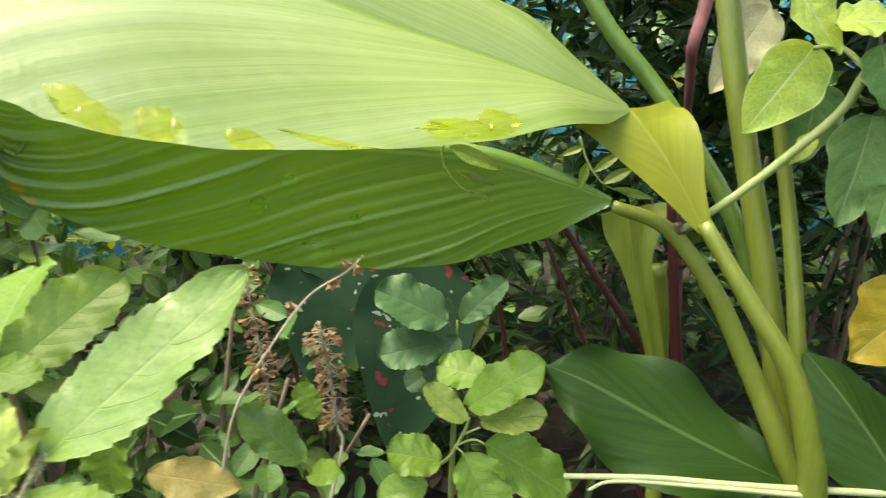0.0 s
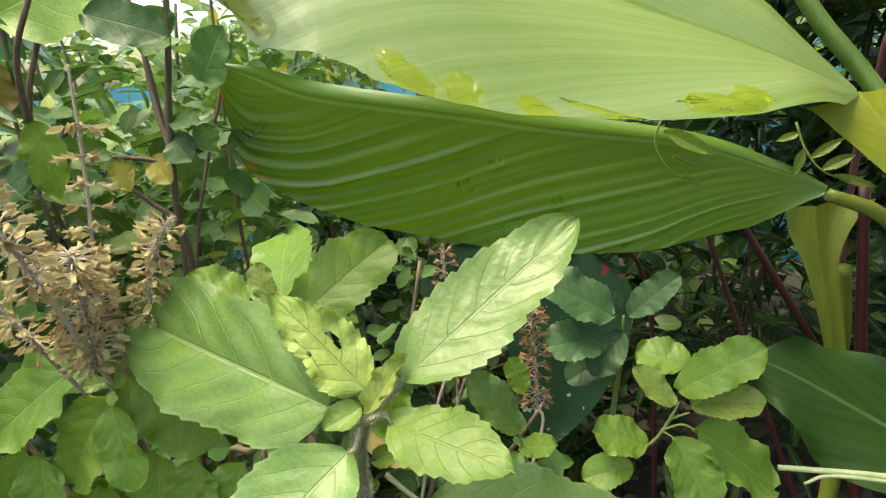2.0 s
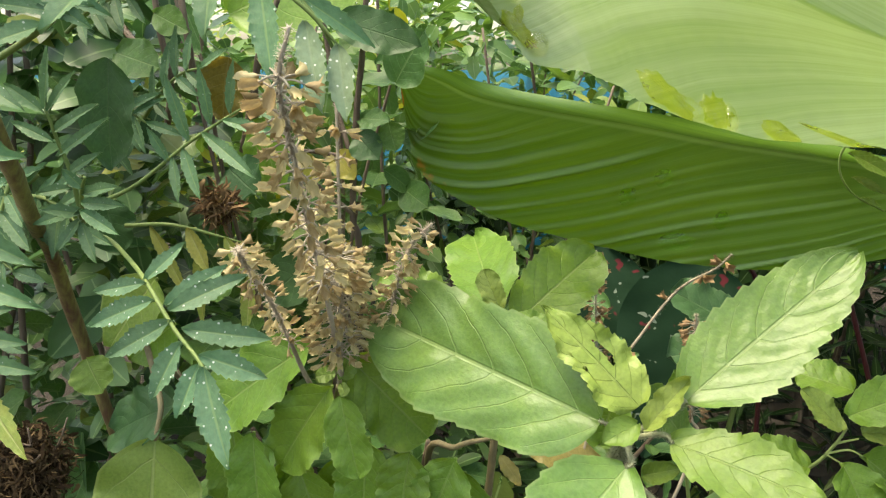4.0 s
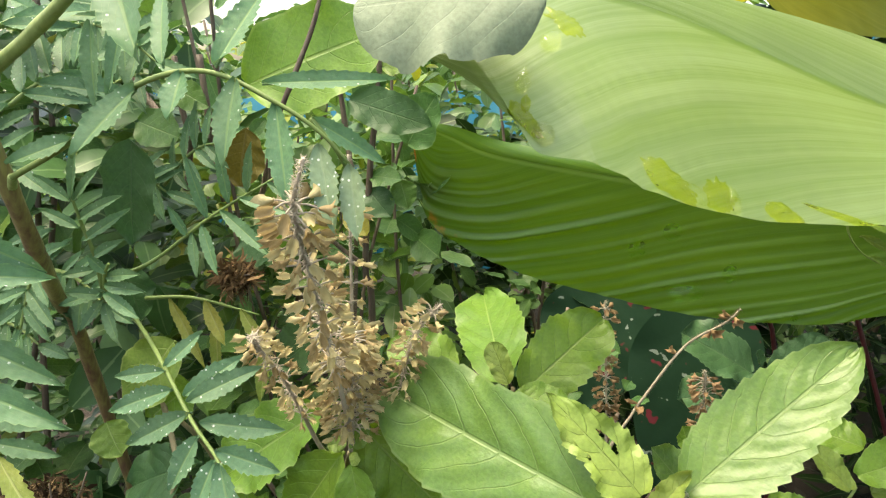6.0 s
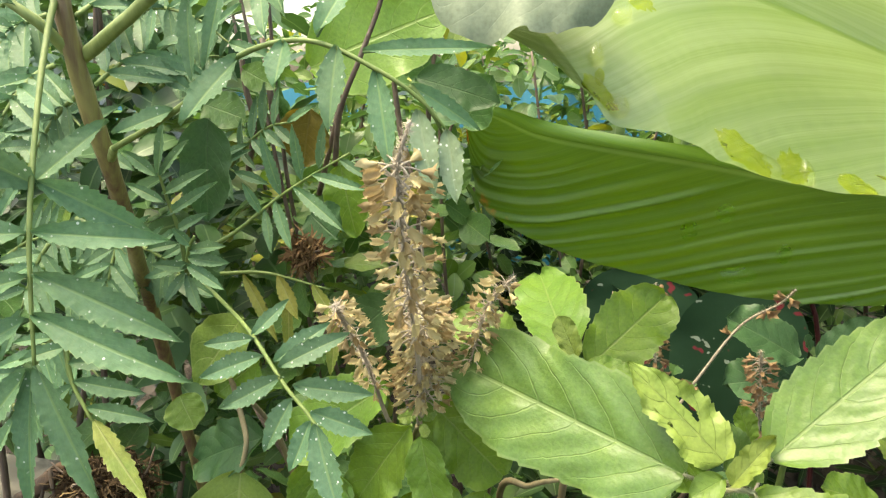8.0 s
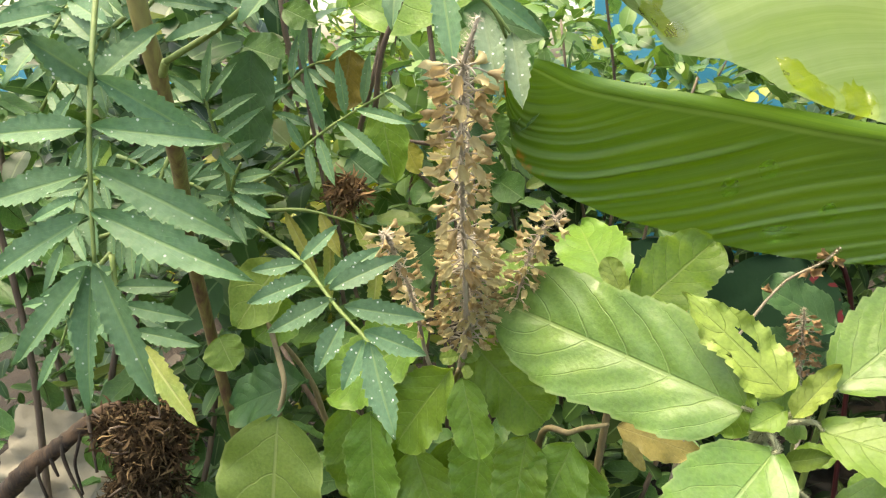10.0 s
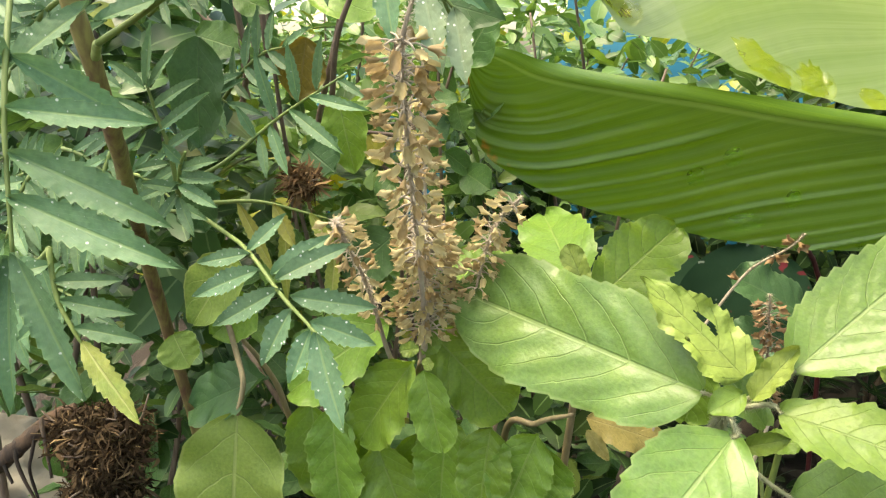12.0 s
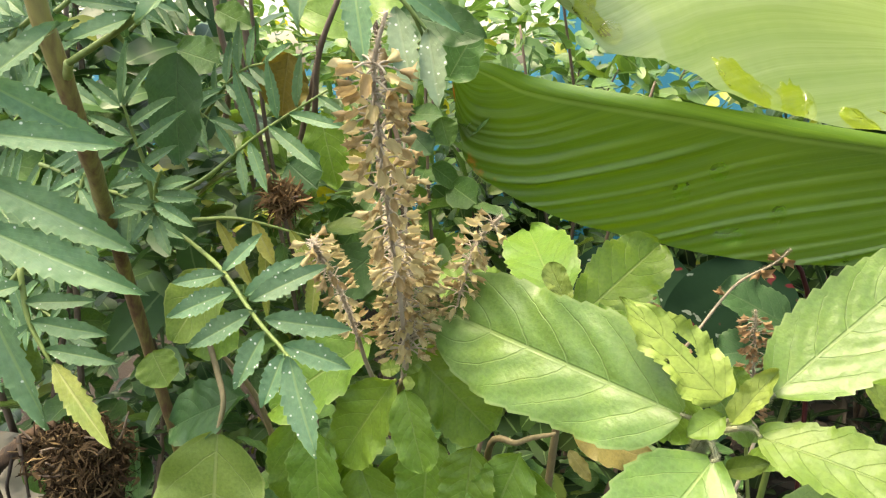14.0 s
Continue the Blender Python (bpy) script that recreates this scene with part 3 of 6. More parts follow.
lower_blade = part("leaf", blade([
    ((0.1023, 0.3870, 0.5639), 0.0030, 90, 0.0019, 60),
    ((0.0751, 0.3900, 0.5745), 0.0370, 94, 0.0048, 71),
    ((0.0289, 0.3920, 0.5887), 0.0640, 95, 0.0078, 71),
    ((-0.0487, 0.3890, 0.5990), 0.0760, 97, 0.0096, 74),
    ((-0.0991, 0.3850, 0.6073), 0.0775, 98, 0.0090, 76),
    ((-0.1513, 0.3790, 0.6150), 0.0725, 98, 0.0090, 82),
    ((-0.1889, 0.3730, 0.6219), 0.0600, 97, 0.0090, 82),
    ((-0.2105, 0.3650, 0.6314), 0.0400, 97, 0.0066, 82),
    ((-0.2310, 0.3550, 0.6405), 0.0020, 97, 0.0009, 82),
], across=96, pleats=0.0017, pleat_count=15, slant=0.38, edge_wave=0.0015, seed=4, back=0.0, foot=0.06, roll=0.1), M_TURM_DARK, turmeric, "deep green pleated turmeric blade with rusty edge spots")

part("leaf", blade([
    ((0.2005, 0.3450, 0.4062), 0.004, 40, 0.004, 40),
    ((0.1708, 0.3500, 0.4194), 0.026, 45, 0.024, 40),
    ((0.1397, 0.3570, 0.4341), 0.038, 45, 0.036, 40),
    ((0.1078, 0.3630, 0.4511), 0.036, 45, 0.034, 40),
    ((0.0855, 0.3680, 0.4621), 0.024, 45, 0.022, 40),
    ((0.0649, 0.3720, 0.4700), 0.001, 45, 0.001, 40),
], pleats=0.0005, pleat_count=9, slant=0.4, edge_wave=0.007, seed=6), M_TURM_LOW, turmeric, "low lance-shaped leaf with shade put into its green")

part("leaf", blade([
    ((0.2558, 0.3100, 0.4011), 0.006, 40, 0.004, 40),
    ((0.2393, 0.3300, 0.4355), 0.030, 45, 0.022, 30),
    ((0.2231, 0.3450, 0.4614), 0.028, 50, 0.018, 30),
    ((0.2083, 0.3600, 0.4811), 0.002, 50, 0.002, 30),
], pleats=0.0005, pleat_count=9, slant=0.4, edge_wave=0.002, seed=8), M_TURM_LOW, turmeric, "low lance-shaped leaf with shade put into its green")

part("leaf_sheath", blade([
    ((0.1430, 0.3500, 0.5532), 0.0037, 0, 0.0026, 0),
    ((0.1333, 0.3560, 0.5730), 0.0110, 0, 0.0116, 16),
    ((0.1221, 0.3620, 0.5929), 0.0240, 8, 0.0202, 15),
    ((0.1127, 0.3680, 0.6070), 0.0340, 24, 0.0277, 16),
    ((0.1066, 0.3740, 0.6165), 0.0380, 32, 0.0426, 24),
], pleats=0.0002, curl=-0.06, seed=3, side=(1, 0, 0)), M_TURM_UNDER, turmeric, "olive underside of a blade folding into its stalk")

part("leaf_sheath", blade([
    ((0.1721, 0.5000, 0.4028), 0.008, 0, 0.006, 0),
    ((0.1626, 0.5000, 0.4465), 0.009, 0, 0.008, 0),
    ((0.1514, 0.5000, 0.4884), 0.013, 0, 0.011, 0),
    ((0.1457, 0.5000, 0.5152), 0.026, 0, 0.019, 0),
    ((0.1435, 0.5000, 0.5318), 0.040, 0, 0.020, 0),
], curl=-0.2, seed=5, side=(1, 0, 0)), M_STALK, turmeric, "yellow-green young leaf sheath")

for pts, r0, r1, mat in (
    ([(0.1413, 0.3500, 0.5593), (0.1632, 0.3350, 0.5195), (0.1824, 0.3250, 0.4861), (0.1931, 0.3200, 0.4497), (0.2005, 0.3200, 0.4084), (0.216, 0.32, 0.26), (0.225, 0.32, GROUND)], 0.0040, 0.0092, M_STALK),
    ([(0.1037, 0.3880, 0.5606), (0.1341, 0.3850, 0.5474), (0.1589, 0.3750, 0.5145), (0.1781, 0.3650, 0.4731), (0.1977, 0.3500, 0.4233), (0.2082, 0.3450, 0.3890), (0.222, 0.345, 0.26), (0.23, 0.345, GROUND)], 0.0036, 0.0092, M_STALK),
    ([(0.1732, 0.4300, 0.6817), (0.1786, 0.4200, 0.6344), (0.1886, 0.4100, 0.5761), (0.1998, 0.4000, 0.5156), (0.2110, 0.3850, 0.4398), (0.2198, 0.3700, 0.3695), (0.235, 0.37, 0.26), (0.24, 0.37, GROUND)], 0.0066, 0.0086, M_STALK),
    ([(0.1962, 0.4000, 0.6128), (0.2021, 0.3950, 0.5783), (0.2074, 0.3850, 0.5306), (0.2098, 0.3700, 0.4771), (0.2166, 0.3600, 0.4163), (0.24, 0.36, 0.26), (0.245, 0.36, GROUND)], 0.0036, 0.0062, M_STALK),
    ([(0.0958, 0.4600, 0.6865), (0.1153, 0.4550, 0.6559), (0.1385, 0.4500, 0.6280), (0.1588, 0.4400, 0.5968), (0.1879, 0.4300, 0.5475), (0.2071, 0.4200, 0.4935), (0.2221, 0.4000, 0.4068), (0.235, 0.4, 0.26), (0.24, 0.4, GROUND)], 0.0054, 0.0066, M_STALK_DARK),
    ([(0.1752, 0.5200, 0.4815), (0.1804, 0.5200, 0.4380), (0.1822, 0.5200, 0.3978), (0.1840, 0.5100, 0.3403), (0.17, 0.5, GROUND)], 0.0063, 0.0070, M_STALK),
):
    part("stalk", tube(pts, r0, r1, 10, 6, 0.04), mat, turmeric)

# unseen blades added for shade; two top the stalks that rise out of sight
for low, stations in (
    (1, [((0.20, 0.43, 0.80), 0.006, 20, 0.006, 10), ((0.19, 0.40, 0.92), 0.055, 10, 0.055, 10), ((0.18, 0.34, 1.02), 0.075, 5, 0.075, 5), ((0.17, 0.24, 1.08), 0.070, 5, 0.070, 5), ((0.16, 0.14, 1.07), 0.040, 5, 0.040, 5), ((0.155, 0.06, 1.04), 0.002, 5, 0.002, 5)]),
    (1, [((0.06, 0.48, 0.80), 0.006, 10, 0.006, 10), ((0.05, 0.52, 0.92), 0.055, 10, 0.055, 10), ((0.06, 0.60, 1.02), 0.080, 5, 0.080, 5), ((0.08, 0.72, 1.08), 0.070, 5, 0.070, 5), ((0.10, 0.84, 1.06), 0.003, 5, 0.003, 5)]),
    (1, [((0.15, 0.44, 0.82), 0.006, 10, 0.006, 10), ((0.15, 0.38, 0.90), 0.060, 8, 0.060, 8), ((0.155, 0.30, 0.93), 0.080, 5, 0.080, 5), ((0.16, 0.22, 0.92), 0.060, 5, 0.060, 5), ((0.165, 0.14, 0.88), 0.003, 5, 0.003, 5)]),
    (1, [((0.22, 0.42, 0.80), 0.006, 10, 0.006, 10), ((0.23, 0.50, 0.90), 0.060, 8, 0.060, 8), ((0.24, 0.62, 0.94), 0.085, 5, 0.085, 5), ((0.24, 0.74, 0.93), 0.075, 5, 0.075, 5), ((0.23, 0.88, 0.86), 0.003, 5, 0.003, 5)]),
    (1, [((0.07, 0.48, 0.80), 0.006, 10, 0.006, 10), ((0.04, 0.55, 0.86), 0.050, 8, 0.050, 8), ((0.0, 0.64, 0.88), 0.075, 5, 0.075, 5), ((-0.03, 0.74, 0.87), 0.065, 5, 0.065, 5), ((-0.05, 0.86, 0.82), 0.003, 5, 0.003, 5)])):
    part("leaf", blade(stations, pleats=0.001, seed=9 + low, side=(1, 0, 0)), M_TURM, turmeric, "unseen overhead turmeric blade that casts shade")
part("leaf", blade([
    ((-0.135, 0.46, 0.752), 0.003, 80, 0.003, 20), ((-0.106, 0.455, 0.755), 0.031, 80, 0.03, 20), ((-0.064, 0.45, 0.758), 0.049, 80, 0.05, 20), ((-0.02, 0.45, 0.76), 0.043, 80, 0.055, 20),
    ((0.03, 0.455, 0.765), 0.045, 80, 0.05, 20), ((0.08, 0.465, 0.78), 0.030, 80, 0.03, 20), ((0.12, 0.48, 0.80), 0.004, 80, 0.004, 20),
], seed=12), M_TURM_YELLOW, turmeric, "bright yellow turmeric blade overhead")
part("leaf", blade([
    ((-0.04, 0.56, 0.76), 0.003, 85, 0.003, 20), ((-0.01, 0.555, 0.765), 0.05, 85, 0.03, 20), ((0.04, 0.55, 0.77), 0.072, 85, 0.04, 20), ((0.09, 0.55, 0.775), 0.075, 85, 0.04, 20), ((0.14, 0.54, 0.79), 0.05, 85, 0.03, 20), ((0.18, 0.5, 0.81), 0.004, 85, 0.004, 20),
], pleats=0.001, pleat_count=9, slant=0.15, seed=13), M_TURM_OLIVE, turmeric, "olive yellow turmeric blade overhead")
part("stalk", tube([(0.1732, 0.4300, 0.6817), (0.20, 0.43, 0.80)], 0.0066, 0.005, 10), M_STALK, turmeric)
part("stalk", tube([(0.0958, 0.4600, 0.6865), (0.06, 0.48, 0.80)], 0.0054, 0.005, 10), M_STALK_DARK, turmeric)


# ---- holy basil in front ----
basil = plant("holy_basil", (-0.08, 0.23, GROUND), "holy basil with toothed hairy light green leaves", "plant")
HUB = (-0.1090, 0.1720, 0.5315)
leaf(basil, (-0.1165, 0.1680, 0.5385), (-0.2005, 0.2045, 0.5512), 0.044, (0.1, -0.9, 0.4), M_BASIL, teeth=11, bite=0.06, quilt=0.018, droop=0.03, shape=EGG, cup=-0.12, fold=0.2, across=14, steps=90, veins=5.0)
leaf(basil, (-0.0945, 0.1650, 0.5492), (-0.0458, 0.1940, 0.5889), 0.0302, (-0.25, -0.75, 0.6), M_BASIL, teeth=13, bite=0.12, quilt=0.016, droop=0.0, wave=0.04, shape=OVAL, across=9, steps=70, veins=8.0)
leaf(basil, (-0.1062, 0.1680, 0.5450), (-0.1355, 0.1760, 0.5717), 0.0215, (0.3, -0.8, 0.5), M_BASIL_PALE, label="young yellow-green leaf with a chewed hole", teeth=14, bite=0.11, wave=0.11, quilt=0.012, shape=BROAD, across=20, steps=120,
     holes=((0.38, 0.46, 0.07, 0.11), (0.30, 0.36, 0.05, 0.04)), nick=(-1, 0.45, 0.2, 0.35))
leaf(basil, (-0.1040, 0.1630, 0.5405), (-0.0940, 0.1650, 0.5575), 0.0085, (-0.5, -0.8, 0.4), M_BASIL_PALE, teeth=8, bite=0.16, cup=0.3, wave=0.16, fold=0.3)
leaf(basil, (-0.0974, 0.1600, 0.5388), (-0.0640, 0.1390, 0.5416), 0.0215, (0.1, -0.6, 0.8), M_BASIL_YOUNG, teeth=10, bite=0.14, quilt=0.014, wave=0.08, across=8, steps=50, shape=OVAL)
leaf(basil, (-0.1091, 0.1580, 0.5306), (-0.1424, 0.1150, 0.5060), 0.034, (0.1, -0.55, 0.8), M_BASIL, teeth=11, bite=0.1, quilt=0.014, across=8, steps=50, shape=OVAL)
leaf(basil, (-0.0890, 0.1680, 0.5070), (-0.0148, 0.1850, 0.4880), 0.036, (-0.05, -0.5, 0.85), M_BASIL, teeth=12, bite=0.1, quilt=0.012, across=8, steps=50, droop=0.05)
leaf(basil, (-0.1031, 0.1650, 0.5242), (-0.0939, 0.1600, 0.5312), 0.007, (0.1, -0.8, 0.6), M_BASIL_YOUNG, teeth=6, bite=0.12, cup=0.5)
leaf(basil, (-0.1056, 0.1600, 0.5089), (-0.0975, 0.1520, 0.5077), 0.0065, (0.1, -0.8, 0.6), M_BASIL_YOUNG, teeth=6, bite=0.12, cup=0.5)
leaf(basil, (-0.1065, 0.1650, 0.5408), (-0.1161, 0.1580, 0.5376), 0.009, (0.2, -0.6, 0.8), M_BASIL_YOUNG, teeth=6, bite=0.1, cup=0.4)
leaf(basil, (-0.1515, 0.3200, 0.4374), (-0.1038, 0.3200, 0.4281), 0.024, (0.1, -0.75, 0.65), M_BEIGE, label="curled yellow-brown dying leaf", teeth=6, bite=0.12, wave=0.15, droop=0.15)
leaf(basil, (-0.1497, 0.2000, 0.5018), (-0.1411, 0.1950, 0.4935), 0.006, (0.1, -0.8, 0.4), M_BEIGE, label="curled yellow-brown dying leaf", teeth=5, bite=0.2, wave=0.25, droop=0.2)
stem_line = [HUB, (-0.1114, 0.1760, 0.5169), (-0.1126, 0.1900, 0.4808), (-0.09, 0.21, 0.36), (-0.08, 0.23, GROUND)]
part("stem", hairs(stem_line[:3], 0.0016, 1800, 0.0022, random.Random(3), tube(stem_line, 0.0016, 0.0034, 8, 8, 0.1)), M_STEM_HAIRY, basil)
for a, b, c in ((HUB, (-0.1093, 0.1680, 0.5361), (-0.1173, 0.1680, 0.5388)), (HUB, (-0.0976, 0.1660, 0.5449), (-0.0938, 0.1650, 0.5499)), (HUB, (-0.1077, 0.1600, 0.5311), (-0.1094, 0.1580, 0.5302)),
                ((-0.1024, 0.1720, 0.5149), (-0.0954, 0.1700, 0.5103), (-0.0885, 0.1680, 0.5069)), (HUB, (-0.0996, 0.1630, 0.5396), (-0.0966, 0.1600, 0.5387))):
    part("petiole", hairs([a, b, c], 0.0007, 260, 0.0014, random.Random(8), tube([a, b, c], 0.0009, 0.0006, 7, 5)), M_STEM_HAIRY, basil)

# ---- basil branches behind and beside ----
basil_back = plant("holy_basil", (-0.17, 0.30, GROUND), "bushy holy basil with matt green leaves", "plant")
K = dict(teeth=11, bite=0.10, quilt=0.014, wave=0.075, across=9, steps=50, cup=0.1, fold=0.12, shape=BLUNT)
for b, t, w, f, mat in (
    ((-0.1564, 0.2350, 0.5427), (-0.1815, 0.3050, 0.5640), 0.029, (0.1, -0.95, 0.3), M_BASIL_OLD),
    ((-0.1497, 0.2350, 0.5400), (-0.1183, 0.2620, 0.5678), 0.027, (-0.1, -0.92, 0.4), M_BASIL_OLD),
    ((-0.1540, 0.2220, 0.5500), (-0.1620, 0.2260, 0.5650), 0.009, (0.1, -0.95, 0.3), M_BASIL_PALE),
    ((-0.1520, 0.2280, 0.5430), (-0.1307, 0.2220, 0.5435), 0.014, (0, -0.5, 0.85), M_BASIL_OLD),
    ((-0.1824, 0.2600, 0.5321), (-0.2163, 0.2700, 0.5459), 0.024, (0.1, -0.7, 0.7), M_BASIL_OLD),
    ((-0.2204, 0.2130, 0.5151), (-0.2498, 0.2140, 0.4714), 0.026, (0.1, -0.75, 0.65), M_BASIL_OLD),
    ((-0.2136, 0.2050, 0.5158), (-0.2041, 0.1950, 0.4858), 0.016, (0, -0.85, 0.5), M_BASIL_OLD),
    ((-0.2131, 0.2150, 0.5277), (-0.1798, 0.2150, 0.4948), 0.028, (-0.1, -0.75, 0.65), M_BASIL_OLD),
    ((-0.2336, 0.2250, 0.5266), (-0.2823, 0.2150, 0.4930), 0.030, (0.1, -0.7, 0.7), M_BASIL_OLD),
    ((-0.2891, 0.2150, 0.4985), (-0.3419, 0.2250, 0.4715), 0.027, (0.1, -0.7, 0.7), M_DARKLEAF),
    ((-0.2729, 0.2250, 0.4832), (-0.2670, 0.2150, 0.4402), 0.026, (0, -0.85, 0.5), M_BASIL_OLD),
    ((-0.1881, 0.2150, 0.4884), (-0.1909, 0.2050, 0.4584), 0.022, (0, -0.8, 0.6), M_BASIL_OLD),
    ((-0.2522, 0.2350, 0.4636), (-0.2357, 0.2250, 0.4250), 0.026, (0, -0.85, 0.5), M_BASIL_OLD),
    ((-0.2260, 0.2350, 0.4678), (-0.2221, 0.2250, 0.4278), 0.024, (0, -0.85, 0.5), M_BASIL_OLD),
    ((-0.2604, 0.2200, 0.4844), (-0.2565, 0.2100, 0.4381), 0.024, (0, -0.85, 0.5), M_BASIL_OLD),
    ((-0.2418, 0.2250, 0.4656), (-0.2236, 0.2150, 0.4247), 0.028, (0, -0.85, 0.5), M_BASIL_OLD),
    ((-0.2074, 0.2200, 0.4890), (-0.2112, 0.2150, 0.4462), 0.024, (0, -0.85, 0.5), M_BASIL_OLD),
    ((-0.1691, 0.2150, 0.4881), (-0.1809, 0.2050, 0.4549), 0.024, (0, -0.85, 0.5), M_BASIL_OLD),
    ((-0.2063, 0.2300, 0.4591), (-0.1996, 0.2200, 0.4240), 0.024, (0, -0.85, 0.5), M_BASIL_OLD),
    ((-0.1662, 0.2200, 0.4789), (-0.1662, 0.2100, 0.4514), 0.024, (0, -0.8, 0.6), M_BASIL_OLD),
    ((-0.1089, 0.2200, 0.5221), (-0.1135, 0.2200, 0.4977), 0.018, (0, -0.8, 0.6), M_BASIL_OLD),
    ((-0.2159, 0.2070, 0.5242), (-0.2227, 0.2030, 0.5241), 0.006, (0, -0.8, 0.6), M_BASIL_YOUNG),
    ((-0.2132, 0.2070, 0.5220), (-0.2080, 0.2050, 0.5365), 0.009, (0.1, -0.8, 0.6), M_BASIL_YOUNG), ((-0.2130, 0.2050, 0.5212), (-0.2095, 0.2010, 0.5185), 0.004, (0, -0.8, 0.6), M_BASIL_PALE),
):
    leaf(basil_back, b, t, w * 1.12, f, mat, **K)
part("leaf", leaf_bm(0.072, 0.054, OVAL, 8, 0.03, 8, 40, 0.1, 0.1, 0.04, 0.008, 4.0), M_PALE, basil_back, "broad pale olive leaf", facing((-0.3016, 0.2100, 0.4818), (-0.3003, 0.1900, 0.4250), (0.05, -0.85, 0.45)))
bow = [(-0.3524, 0.2600, 0.5240), (-0.3267, 0.2400, 0.5218), (-0.3122, 0.2250, 0.5180), (-0.3043, 0.2180, 0.5056), (-0.2988, 0.2120, 0.4956), (-0.3017, 0.2100, 0.4810)]
part("petiole", hairs(bow, 0.0010, 260, 0.0013, random.Random(4), tube(bow, 0.0016, 0.0012, 8)), M_STEM_BOW, basil_back)
for pts, r in (([(-0.1535, 0.2350, 0.5421), (-0.1537, 0.2400, 0.5179), (-0.1582, 0.2500, 0.4699), (-0.17, 0.28, 0.3), (-0.17, 0.30, GROUND)], 0.0022),
               ([(-0.2170, 0.2120, 0.5163), (-0.2227, 0.2250, 0.4965), (-0.2208, 0.2400, 0.4566), (-0.2, 0.27, 0.35), (-0.18, 0.3, GROUND)], 0.002),
               ([(-0.1557, 0.2200, 0.4961), (-0.1705, 0.2250, 0.4869), (-0.1865, 0.2400, 0.4624), (-0.18, 0.28, 0.3)], 0.0018),
               ([(-0.3122, 0.2250, 0.5180), (-0.3057, 0.2500, 0.4777), (-0.2888, 0.2600, 0.4217), (-0.2, 0.29, 0.25)], 0.002)):
    part("stem", tube(pts, r * 0.45, r * 1.2, 8, 8, 0.1), M_STEM_BOW, basil_back)


def husk_mesh(seed, material=None):
    """A dry calyx seen as a bell with one long reflexed lip and bristle teeth."""
    rng = random.Random(seed + 40)
    bm = bmesh.new()
    rings = []
    for z, r in ((0.0, 0.0003), (0.0008, 0.0008), (0.0020, 0.0010), (0.0032, 0.0013), (0.0038, 0.0019)):
        ring = []
        for k in range(8):
            a = 2 * math.pi * k / 8
            lip = 1.0 + (0.7 * max(0.0, math.cos(a)) + rng.uniform(-0.2, 0.3)) * (z / 0.0038) ** 2
            rr = r * rng.uniform(0.8, 1.2)
            ring.append(bm.verts.new((rr * math.cos(a) * lip, rr * math.sin(a), z * (0.7 + 0.3 * lip))))
        rings.append(ring)
    for a, b in zip(rings, rings[1:]):
        for k in range(8):
            bm.faces.new((a[k], a[(k + 1) % 8], b[(k + 1) % 8], b[k]))
    for k in (2, 4, 6):
        p, q = rings[-1][k].co, rings[-1][(k + 1) % 8].co
        t = (p + q) / 2 * 1.25 + Vector((0, 0, 0.0012))
        bm.faces.new((rings[-1][k], rings[-1][(k + 1) % 8], bm.verts.new(t)))
    me = bpy.data.meshes.new("calyx")
    bm.to_mesh(me)
    bm.free()
    for p in me.polygons:
        p.use_smooth = True
    me.materials.append(material or (M_SEED if seed % 2 else M_SEED_DARK))
    return me


def calyx_mesh(seed, size=1.0, material=None):
    """A dry papery seed cup: a scoop lying along +Z, open towards +X, with a ragged rim and a raised upper lip."""
    rng = random.Random(seed)
    bm = bmesh.new()
    rings = []
    ns, nb = 6, 7
    for j in range(ns):
        t = j / (ns - 1)
        r = 0.0013 * math.sin(math.pi * (0.10 + 0.62 * t)) ** 0.7
        ring = []
        for k in range(nb):
            b = radians(-118 + 236 * k / (nb - 1))
            rag = 1 + (rng.uniform(-0.15, 0.35) if k in (0, nb - 1) or j == ns - 1 else 0)
            z = 0.0046 * t * (1 + (0.14 * math.cos(b) if t > 0.7 else 0))
            lift = 0.0006 * t * t
            ring.append(bm.verts.new(Vector((-r * math.cos(b) * rag + lift, 1.25 * r * math.sin(b) * rag, z * rag ** 0.5)) * size))
        rings.append(ring)
    for a, b in zip(rings, rings[1:]):
        for k in range(nb - 1):
            bm.faces.new((a[k], a[k + 1], b[k + 1], b[k]))
    for k in (1, 3, 5):
        p = rings[-1][k].co
        q = p + Vector((rng.uniform(0.0, 0.0006), rng.uniform(-0.0003, 0.0003), rng.uniform(0.0007, 0.0014))) * size
        bm.faces.new((rings[-1][k - 1], rings[-1][k], bm.verts.new(q)))
    me = bpy.data.meshes.new("calyx")
    bm.to_mesh(me)
    bm.free()
    for p in me.polygons:
        p.use_smooth = True
    me.materials.append(material or (M_SEED if seed % 3 else M_SEED_DARK))
    return me


CALYXES = [calyx_mesh(i) for i in range(6)] + [husk_mesh(i) for i in range(6)]
CALYXES_BROWN = [calyx_mesh(i, 1.0, M_SEED_RUST) for i in range(4)] + [husk_mesh(i, M_SEED_RUST) for i in range(4)]


